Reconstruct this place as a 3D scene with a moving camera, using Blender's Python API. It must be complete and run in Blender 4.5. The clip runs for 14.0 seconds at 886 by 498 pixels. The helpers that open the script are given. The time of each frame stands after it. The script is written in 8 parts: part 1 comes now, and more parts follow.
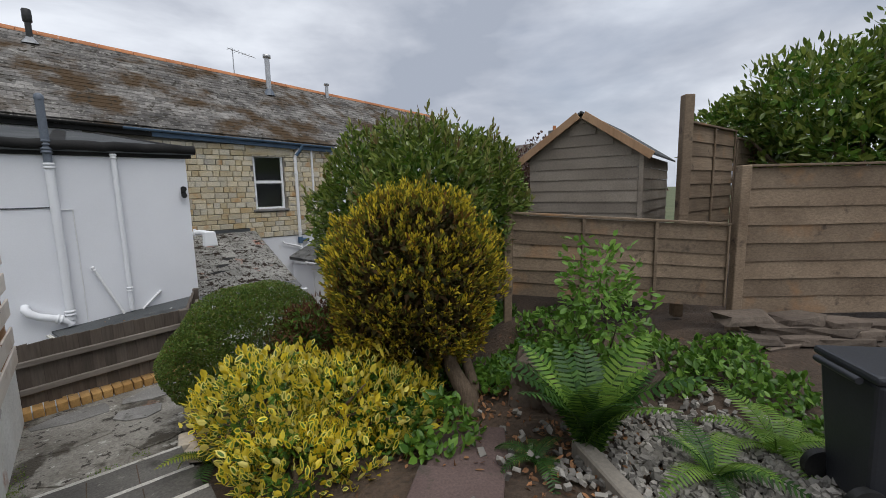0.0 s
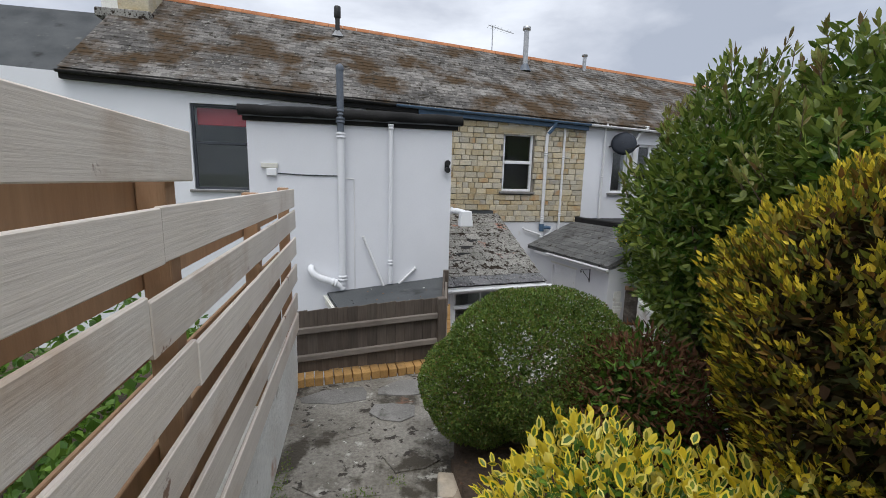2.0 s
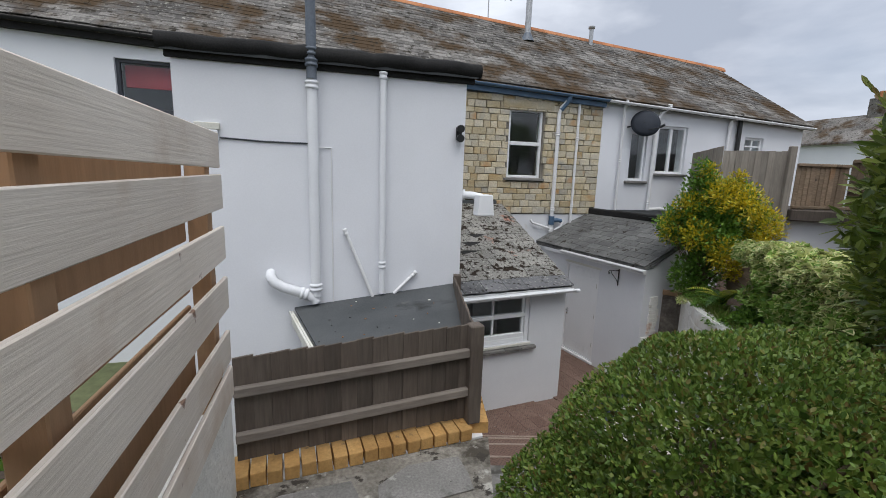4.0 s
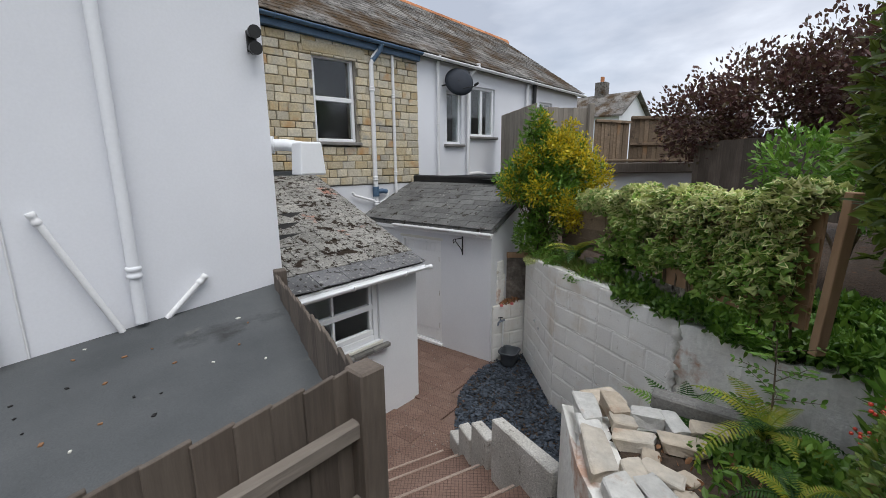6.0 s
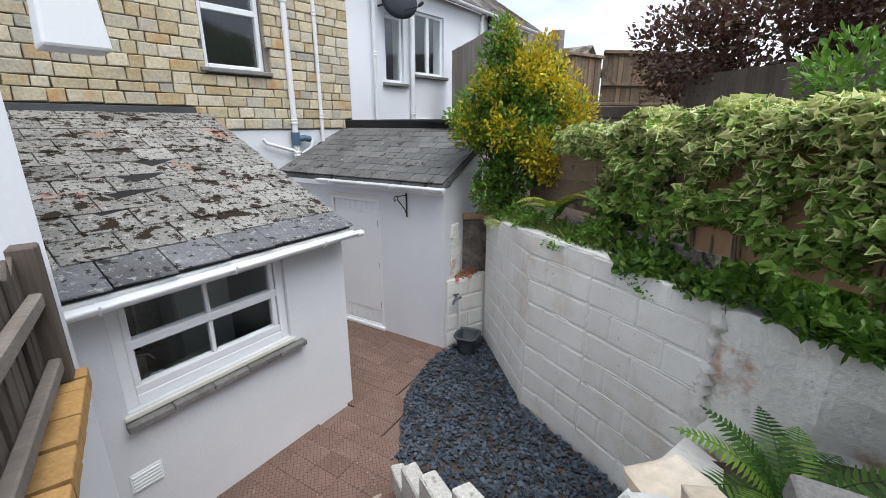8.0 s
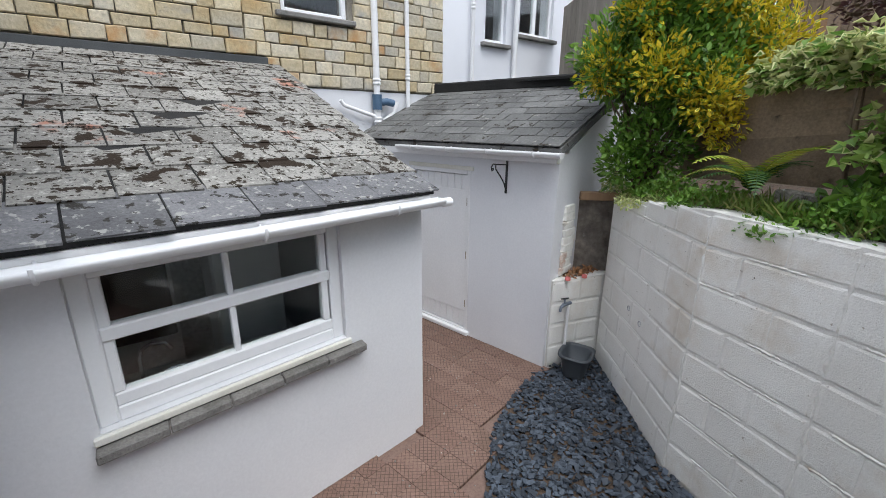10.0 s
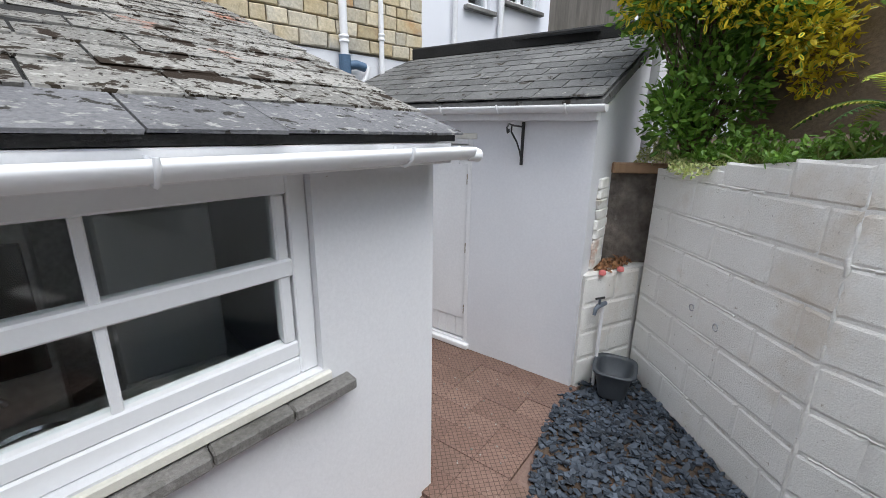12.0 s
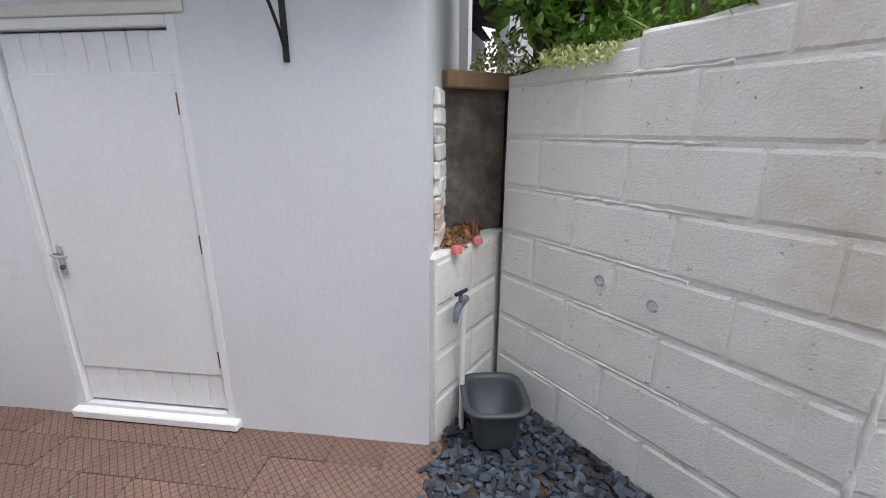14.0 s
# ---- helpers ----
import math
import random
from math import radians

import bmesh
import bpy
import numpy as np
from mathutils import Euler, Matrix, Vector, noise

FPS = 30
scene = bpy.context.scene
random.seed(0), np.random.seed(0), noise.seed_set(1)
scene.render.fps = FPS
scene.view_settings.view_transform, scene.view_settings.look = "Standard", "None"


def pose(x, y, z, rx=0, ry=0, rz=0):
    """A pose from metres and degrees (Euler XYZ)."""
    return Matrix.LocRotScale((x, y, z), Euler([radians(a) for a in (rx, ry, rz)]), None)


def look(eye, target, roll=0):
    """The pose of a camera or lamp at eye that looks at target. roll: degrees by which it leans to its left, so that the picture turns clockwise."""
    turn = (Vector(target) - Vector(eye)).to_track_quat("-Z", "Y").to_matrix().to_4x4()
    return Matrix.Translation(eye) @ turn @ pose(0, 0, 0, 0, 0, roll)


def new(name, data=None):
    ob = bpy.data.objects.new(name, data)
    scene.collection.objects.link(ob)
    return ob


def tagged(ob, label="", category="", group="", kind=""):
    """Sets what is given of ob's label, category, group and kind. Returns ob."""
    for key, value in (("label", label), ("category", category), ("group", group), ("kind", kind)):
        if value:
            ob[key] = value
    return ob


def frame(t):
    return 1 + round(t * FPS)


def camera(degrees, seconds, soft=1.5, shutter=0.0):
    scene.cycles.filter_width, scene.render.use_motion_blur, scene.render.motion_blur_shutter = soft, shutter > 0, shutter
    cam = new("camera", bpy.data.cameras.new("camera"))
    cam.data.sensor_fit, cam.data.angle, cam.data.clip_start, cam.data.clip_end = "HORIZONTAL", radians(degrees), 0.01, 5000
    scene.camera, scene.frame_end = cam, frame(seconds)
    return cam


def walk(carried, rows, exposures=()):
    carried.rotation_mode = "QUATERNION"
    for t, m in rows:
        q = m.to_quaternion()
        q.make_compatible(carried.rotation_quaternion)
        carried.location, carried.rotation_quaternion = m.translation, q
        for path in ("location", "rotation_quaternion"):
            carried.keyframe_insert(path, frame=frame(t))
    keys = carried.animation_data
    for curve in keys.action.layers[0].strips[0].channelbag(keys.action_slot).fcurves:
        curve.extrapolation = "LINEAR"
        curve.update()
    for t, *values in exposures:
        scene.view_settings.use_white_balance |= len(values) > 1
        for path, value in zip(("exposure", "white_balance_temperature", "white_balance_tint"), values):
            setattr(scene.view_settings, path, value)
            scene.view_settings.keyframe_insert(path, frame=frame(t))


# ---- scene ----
cam = camera(93.2, 14.0, soft=0.9)
METRES, EYE, TILT, LEAN, TURN = 12.0, 4.53, 0.0, 0.0, -40.5
ROWS = [
    (0.0, 0.0, 0.0, 0.0, -0.17, -7.9, 1.25),
    (0.5, -0.0247, 0.0284, -0.0031, 18.5, -9.0, 0.26),
    (1.0, -0.056, 0.0527, -0.0064, 22.4, -9.5, 0.53),
    (1.5, -0.0842, 0.0809, -0.0083, 25.13, -9.58, 0.35),
    (2.0, -0.1105, 0.1146, -0.0112, 28.71, -9.5, -1.44),
    (2.5, -0.1433, 0.1479, -0.018, 28.87, -9.82, -1.39),
    (5.0, -0.2671, 0.2925, -0.0584, 15.19, -10.31, -0.81),
    (5.5, -0.283, 0.3254, -0.0698, 6.06, -11.53, 0.89),
    (6.0, -0.2904, 0.3669, -0.0717, -1.42, -11.85, 0.45),
    (6.5, -0.2916, 0.4026, -0.0774, -16.11, -16.13, 0.97),
    (7.0, -0.2831, 0.4382, -0.0896, -17.64, -16.7, 0.69),
    (7.5, -0.2775, 0.4698, -0.1001, -16.83, -16.57, 0.68),
    (8.0, -0.2733, 0.4997, -0.1061, -8.21, -16.6, 0.07),
    (8.5, -0.2658, 0.5248, -0.1119, 2.18, -17.0, -0.62),
    (9.0, -0.27, 0.5511, -0.1259, 2.72, -17.05, -0.38),
    (11.5, -0.3104, 0.673, -0.1792, 2.92, -15.8, -0.65),
    (12.0, -0.3177, 0.6916, -0.1908, -2.75, -15.79, -0.83),
    (12.5, -0.3139, 0.7226, -0.2144, -15.96, -14.73, -3.18),
    (13.0, -0.3108, 0.755, -0.2332, -27.97, -15.03, 0.74),
    (13.5, -0.3041, 0.784, -0.2367, -33.57, -15.81, -0.29),
    (14.0, -0.2859, 0.8274, -0.2376, -32.18, -15.96, -0.21),
]
walk(cam, [(t, pose(0, 0, EYE, TILT, LEAN, TURN) @ pose(METRES * x, METRES * y, METRES * z, 90 + pitch, roll, yaw)) for t, x, y, z, yaw, pitch, roll in ROWS],
     exposures=[(0.0, -0.15, 6480, 10), (2.5, 0.08, 6400, 10), (5.0, 0.08, 6400, 10), (6.0, 0.22, 6450, 10), (6.5, 0.42, 6500, 10), (7.0, 0.64, 6400, 10), (9.0, 0.84, 6250, 10), (11.5, 0.92, 6280, 10), (12.0, 0.98, 6280, 10), (13.0, 1.12, 6300, 10), (14.0, 1.16, 6300, 12)])

# ---- world and light: bright overcast sky with broken cloud ----
SUN_ELEV, SUN_AZ = 72.0, 204.0
world = bpy.data.worlds.new("overcast_sky")
scene.world = world
world.use_nodes = True
wt = world.node_tree
wt.nodes.clear()
w_out = wt.nodes.new("ShaderNodeOutputWorld")
w_bg = wt.nodes.new("ShaderNodeBackground")
w_sky = wt.nodes.new("ShaderNodeTexSky")
w_sky.sky_type = "NISHITA"
w_sky.sun_disc = False
w_sky.sun_elevation = radians(SUN_ELEV)
w_sky.sun_rotation = radians(SUN_AZ)
w_scale = wt.nodes.new("ShaderNodeVectorMath")
w_scale.operation = "SCALE"
w_scale.inputs["Scale"].default_value = 0.085
w_co = wt.nodes.new("ShaderNodeTexCoord")
w_map = wt.nodes.new("ShaderNodeMapping")
w_map.inputs["Scale"].default_value = (1.0, 1.0, 2.6)
w_n1 = wt.nodes.new("ShaderNodeTexNoise")
w_n1.inputs["Scale"].default_value = 2.3
w_n1.inputs["Detail"].default_value = 9.0
w_n1.inputs["Roughness"].default_value = 0.52
w_n1.inputs["Distortion"].default_value = 0.25
w_ramp = wt.nodes.new("ShaderNodeValToRGB")
w_ramp.color_ramp.elements[0].position = 0.34
w_ramp.color_ramp.elements[0].color = (0.37, 0.41, 0.49, 1)
w_ramp.color_ramp.elements[1].position = 0.66
w_ramp.color_ramp.elements[1].color = (0.80, 0.84, 0.91, 1)
w_mid = w_ramp.color_ramp.elements.new(0.48)
w_mid.color = (0.53, 0.565, 0.64, 1)
w_cov = wt.nodes.new("ShaderNodeTexNoise")
w_cov.inputs["Scale"].default_value = 1.7
w_cov.inputs["Detail"].default_value = 6.0
w_cr = wt.nodes.new("ShaderNodeMapRange")
w_cr.inputs["From Min"].default_value = 0.3
w_cr.inputs["From Max"].default_value = 0.5
w_cr.inputs["To Min"].default_value = 0.72
w_cr.inputs["To Max"].default_value = 1.0
w_mix = wt.nodes.new("ShaderNodeMix")
w_mix.data_type = "RGBA"
wt.links.new(w_co.outputs["Generated"], w_map.inputs["Vector"])
wt.links.new(w_map.outputs["Vector"], w_n1.inputs["Vector"])
wt.links.new(w_map.outputs["Vector"], w_cov.inputs["Vector"])
wt.links.new(w_n1.outputs["Fac"], w_ramp.inputs["Fac"])
wt.links.new(w_cov.outputs["Fac"], w_cr.inputs["Value"])
wt.links.new(w_cr.outputs["Result"], w_mix.inputs["Factor"])
wt.links.new(w_sky.outputs["Color"], w_scale.inputs[0])
wt.links.new(w_scale.outputs["Vector"], w_mix.inputs["A"])
wt.links.new(w_ramp.outputs["Color"], w_mix.inputs["B"])
wt.links.new(w_mix.outputs["Result"], w_bg.inputs["Color"])
w_bg.inputs["Strength"].default_value = 1.18
wt.links.new(w_bg.outputs["Background"], w_out.inputs["Surface"])

sun_data = bpy.data.lights.new("sun", "SUN")
sun_data.energy = 2.0
sun_data.angle = radians(50)
sun_data.color = (1.0, 0.985, 0.96)
sun = new("sun", sun_data)
sun.matrix_world = look((-0.6, -4.6, 11), (0, 0, 0))

# ---- mesh helpers ----
def thing(name, label, category, group="", kind="", at=(0, 0, 0)):
    """An empty that carries a thing's parts."""
    ob = new(name)
    ob.empty_display_size = 0.1
    ob.location = at
    return tagged(ob, label, category, group, kind)


def part(name, bm, material, parent=None, label="", smooth=False, kind=""):
    """Links a bmesh as one mesh object, under a thing where one is given."""
    me = bpy.data.meshes.new(name)
    bm.normal_update()
    bm.to_mesh(me)
    bm.free()
    for m in (material if isinstance(material, (list, tuple)) else [material]):
        me.materials.append(m)
    if smooth:
        me.polygons.foreach_set("use_smooth", [True] * len(me.polygons))
    ob = new(name, me)
    if parent is not None:
        ob.parent = parent
        ob.matrix_parent_inverse = parent_matrix(parent).inverted()
    if label:
        ob["label"] = label
    if kind:
        ob["kind"] = kind
    return ob


def parent_matrix(ob):
    m = ob.matrix_basis.copy()
    while ob.parent is not None:
        m = ob.parent.matrix_basis @ ob.matrix_parent_inverse @ m if ob.parent.parent is None else m
        ob = ob.parent
    return m


def piece(name, me, m, parent):
    """An object of its own on shared mesh data, placed by m, under parent."""
    ob = new(name, me)
    ob.parent = parent
    ob.matrix_parent_inverse = parent_matrix(parent).inverted()
    ob.matrix_basis = m
    return ob


def setting(name, bm, material, label, category, smooth=False):
    return tagged(part(name, bm, material, smooth=smooth), label, category, kind="structure")


def box(bm, x0, x1, y0, y1, z0, z1, m=None, mi=0):
    co = [(x, y, z) for z in (z0, z1) for y in (y0, y1) for x in (x0, x1)]
    vs = [bm.verts.new(m @ Vector(c) if m is not None else c) for c in co]
    fs = []
    for f in ((0, 2, 3, 1), (4, 5, 7, 6), (0, 1, 5, 4), (2, 6, 7, 3), (0, 4, 6, 2), (1, 3, 7, 5)):
        fc = bm.faces.new([vs[i] for i in f])
        fc.material_index = mi
        fs.append(fc)
    return vs


def chamfer(bm, width, segments=1):
    bmesh.ops.bevel(bm, geom=bm.edges[:], offset=width, segments=segments, affect="EDGES", profile=0.5)
    return bm


def bbox(x0, x1, y0, y1, z0, z1, bevel=0.0, m=None, segments=1):
    bm = bmesh.new()
    box(bm, x0, x1, y0, y1, z0, z1)
    if bevel:
        chamfer(bm, bevel, segments)
    if m is not None:
        bm.transform(m)
    return bm


def prism(bm, pts, z0, z1):
    """Upright prism on a counter-clockwise outline; z0 and z1 are numbers or lists."""
    n = len(pts)
    za = z0 if isinstance(z0, (list, tuple)) else [z0] * n
    zb = z1 if isinstance(z1, (list, tuple)) else [z1] * n
    a = [bm.verts.new((p[0], p[1], z)) for p, z in zip(pts, za)]
    b = [bm.verts.new((p[0], p[1], z)) for p, z in zip(pts, zb)]
    bm.faces.new(a[::-1])
    bm.faces.new(b)
    for i in range(n):
        bm.faces.new((a[i], a[(i + 1) % n], b[(i + 1) % n], b[i]))
    return a + b


def tube(bm, pts, r, n=10, caps=True):
    """A round bar along points; r is a number or a list."""
    pts = [Vector(p) for p in pts]
    rr = r if isinstance(r, (list, tuple)) else [r] * len(pts)
    rings, side = [], None
    for i, p in enumerate(pts):
        d = (pts[min(i + 1, len(pts) - 1)] - pts[max(i - 1, 0)]).normalized()
        if side is None:
            side = d.orthogonal().normalized()
        side = (side - d * side.dot(d)).normalized()
        up = d.cross(side)
        rings.append([bm.verts.new(p + (side * math.cos(2 * math.pi * k / n) + up * math.sin(2 * math.pi * k / n)) * rr[i]) for k in range(n)])
    for a, b in zip(rings, rings[1:]):
        for k in range(n):
            f = bm.faces.new((a[k], a[(k + 1) % n], b[(k + 1) % n], b[k]))
            f.smooth = True
    if caps:
        bm.faces.new([bm.verts.new(v.co) for v in rings[0][::-1]])
        bm.faces.new([bm.verts.new(v.co) for v in rings[-1]])
    return rings


def tube_bm(pts, r, n=10):
    bm = bmesh.new()
    tube(bm, pts, r, n)
    return bm


def frame_to(p, q, up=(0, 0, 1)):
    """Pose at p whose x axis points to q and whose z axis is as near to up as may be."""
    x = (Vector(q) - Vector(p)).normalized()
    y = Vector(up).cross(x).normalized()
    z = x.cross(y)
    m = Matrix((x, y, z)).transposed().to_4x4()
    m.translation = Vector(p)
    return m


def wall_bm(length, z0, z1, thick, openings=(), m=None, top=None):
    """A wall along x from 0 to length, its outer face at y = 0 and its body behind it; openings (x0, x1, z0, z1) go through."""
    bm = bmesh.new()
    xs = sorted({0.0, length, *[o[0] for o in openings], *[o[1] for o in openings]})
    zs = sorted({z0, z1, *[o[2] for o in openings], *[o[3] for o in openings]})
    nx, nz = len(xs) - 1, len(zs) - 1
    solid = [[not any(o[0] <= (xs[i] + xs[i + 1]) / 2 <= o[1] and o[2] <= (zs[k] + zs[k + 1]) / 2 <= o[3] for o in openings) for k in range(nz)] for i in range(nx)]
    cache = {}

    def v(i, j, k):
        if (i, j, k) not in cache:
            cache[i, j, k] = bm.verts.new((xs[i], j * thick, zs[k]))
        return cache[i, j, k]
    for i in range(nx):
        for k in range(nz):
            if not solid[i][k]:
                continue
            bm.faces.new((v(i, 0, k), v(i + 1, 0, k), v(i + 1, 0, k + 1), v(i, 0, k + 1)))
            bm.faces.new((v(i + 1, 1, k), v(i, 1, k), v(i, 1, k + 1), v(i + 1, 1, k + 1)))
            if i == 0 or not solid[i - 1][k]:
                bm.faces.new((v(i, 1, k), v(i, 0, k), v(i, 0, k + 1), v(i, 1, k + 1)))
            if i == nx - 1 or not solid[i + 1][k]:
                bm.faces.new((v(i + 1, 0, k), v(i + 1, 1, k), v(i + 1, 1, k + 1), v(i + 1, 0, k + 1)))
            if k == 0 or not solid[i][k - 1]:
                bm.faces.new((v(i, 1, k), v(i + 1, 1, k), v(i + 1, 0, k), v(i, 0, k)))
            if k == nz - 1 or not solid[i][k + 1]:
                bm.faces.new((v(i, 0, k + 1), v(i + 1, 0, k + 1), v(i + 1, 1, k + 1), v(i, 1, k + 1)))
    if m is not None:
        bm.transform(m)
    return bm


def mesh_from(name, verts, faces, mats, mat_index=None, smooth=False):
    me = bpy.data.meshes.new(name)
    me.from_pydata(verts.tolist() if hasattr(verts, "tolist") else verts, [], faces.tolist() if hasattr(faces, "tolist") else faces)
    for m in (mats if isinstance(mats, (list, tuple)) else [mats]):
        me.materials.append(m)
    if mat_index is not None:
        me.polygons.foreach_set("material_index", mat_index)
    if smooth:
        me.polygons.foreach_set("use_smooth", [True] * len(me.polygons))
    return me


def under(ob, parent, label="", kind=""):
    ob.parent = parent
    ob.matrix_parent_inverse = parent_matrix(parent).inverted()
    if label:
        ob["label"] = label
    if kind:
        ob["kind"] = kind
    return ob


# ---- leaves: many small folded blades with an outline of their own ----
def unit(a):
    return a / np.maximum(np.linalg.norm(a, axis=1, keepdims=True), 1e-9)


OVAL = [(0.0, 0.0), (0.3, 0.42), (0.68, 0.4), (1.0, 0.0)]
LANCE = [(0.0, 0.0), (0.25, 0.5), (0.6, 0.38), (1.0, 0.0)]


def leaves(name, P, D, rng, length, width, mats, outline=OVAL, fold=0.25, droop=0.0, rim=None):
    """Blades at the points P that point along D. With rim, an inner leaf in the second material lies within the outer one."""
    n = len(P)
    D = unit(D)
    S = unit(np.cross(D, unit(rng.normal(size=(n, 3)) + np.array([0, 0, 1.5]))))
    N = np.cross(S, D)
    L = (length * rng.uniform(0.65, 1.3, n))[:, None]
    W = (width * rng.uniform(0.7, 1.25, n))[:, None]

    def at(u, w, lift=0.0):
        return P + D * L * u + S * W * w + N * (W * abs(w) * fold + lift - droop * L * u * u)
    (u0, _), (u1, w1), (u2, w2), (u3, _) = outline
    cols = [at(u0, 0), at(u1, w1), at(u2, w2), at(u3, 0), at(u2, -w2), at(u1, -w1)]
    V = np.stack(cols, 1).reshape(-1, 3)
    base = (np.arange(n) * 6)[:, None]
    F = np.concatenate([base + np.array([0, 3, 2, 1]), base + np.array([0, 5, 4, 3])], 0)
    idx = None
    if rim:
        k = rim
        cols2 = [at(0.12, 0, 0.0015), at(u1 + 0.04, w1 * k, 0.0015), at(u2 - 0.04, w2 * k, 0.0015), at(0.84, 0, 0.0015), at(u2 - 0.04, -w2 * k, 0.0015), at(u1 + 0.04, -w1 * k, 0.0015)]
        V2 = np.stack(cols2, 1).reshape(-1, 3)
        F2 = F + len(V)
        V = np.concatenate([V, V2], 0)
        idx = [0] * len(F) + [1] * len(F2)
        F = np.concatenate([F, F2], 0)
    return mesh_from(name, V, F, mats, idx)


def blob_points(rng, lobes, count, depth=0.25, rough=0.12, keep=None):
    """Points near the skin of a union of ellipsoid lobes (centre, radii), and the outward direction there."""
    vol = np.array([(l[1][0] * l[1][1] * l[1][2]) ** (2 / 3) for l in lobes])
    pts, nor = [], []
    for l, share in zip(lobes, vol / vol.sum()):
        k = int(count * share * 1.5)
        d = unit(rng.normal(size=(k, 3)))
        c, r = np.array(l[0]), np.array(l[1])
        bump = np.array([noise.noise(Vector(v) * 2.6 + Vector(l[0])) for v in d])
        s = 1 - depth * rng.random(k) ** 1.6 + rough * bump
        p = c + d * r * s[:, None]
        inside = np.zeros(k, bool)
        for o in lobes:
            if o is not l:
                q = (p - np.array(o[0])) / np.array(o[1])
                inside |= (q * q).sum(1) < (1 - depth) ** 2
        pts.append(p[~inside])
        nor.append(unit(d / r)[~inside])
    pts, nor = np.concatenate(pts), np.concatenate(nor)
    if keep is not None:
        ok = keep(pts)
        pts, nor = pts[ok], nor[ok]
    if len(pts) > count:
        sel = rng.choice(len(pts), count, replace=False)
        pts, nor = pts[sel], nor[sel]
    return pts, nor


def branches(bm, rng, base, lobes, per=4, r0=0.03, n=6):
    """Bent limbs from a base point into each lobe."""
    for c, r in lobes:
        for _ in range(per):
            tip = Vector(c) + Vector(rng.uniform(-0.75, 0.75, 3) * np.array(r))
            b = Vector(base) + Vector((rng.uniform(-0.06, 0.06), rng.uniform(-0.06, 0.06), 0))
            mid = b.lerp(tip, 0.45) + Vector((rng.uniform(-0.12, 0.12), rng.uniform(-0.12, 0.12), 0.08))
            tube(bm, [b, b.lerp(mid, 0.5) + Vector((0, 0, 0.03)), mid, mid.lerp(tip, 0.6), tip], [r0, r0 * 0.8, r0 * 0.6, r0 * 0.4, r0 * 0.15], n)

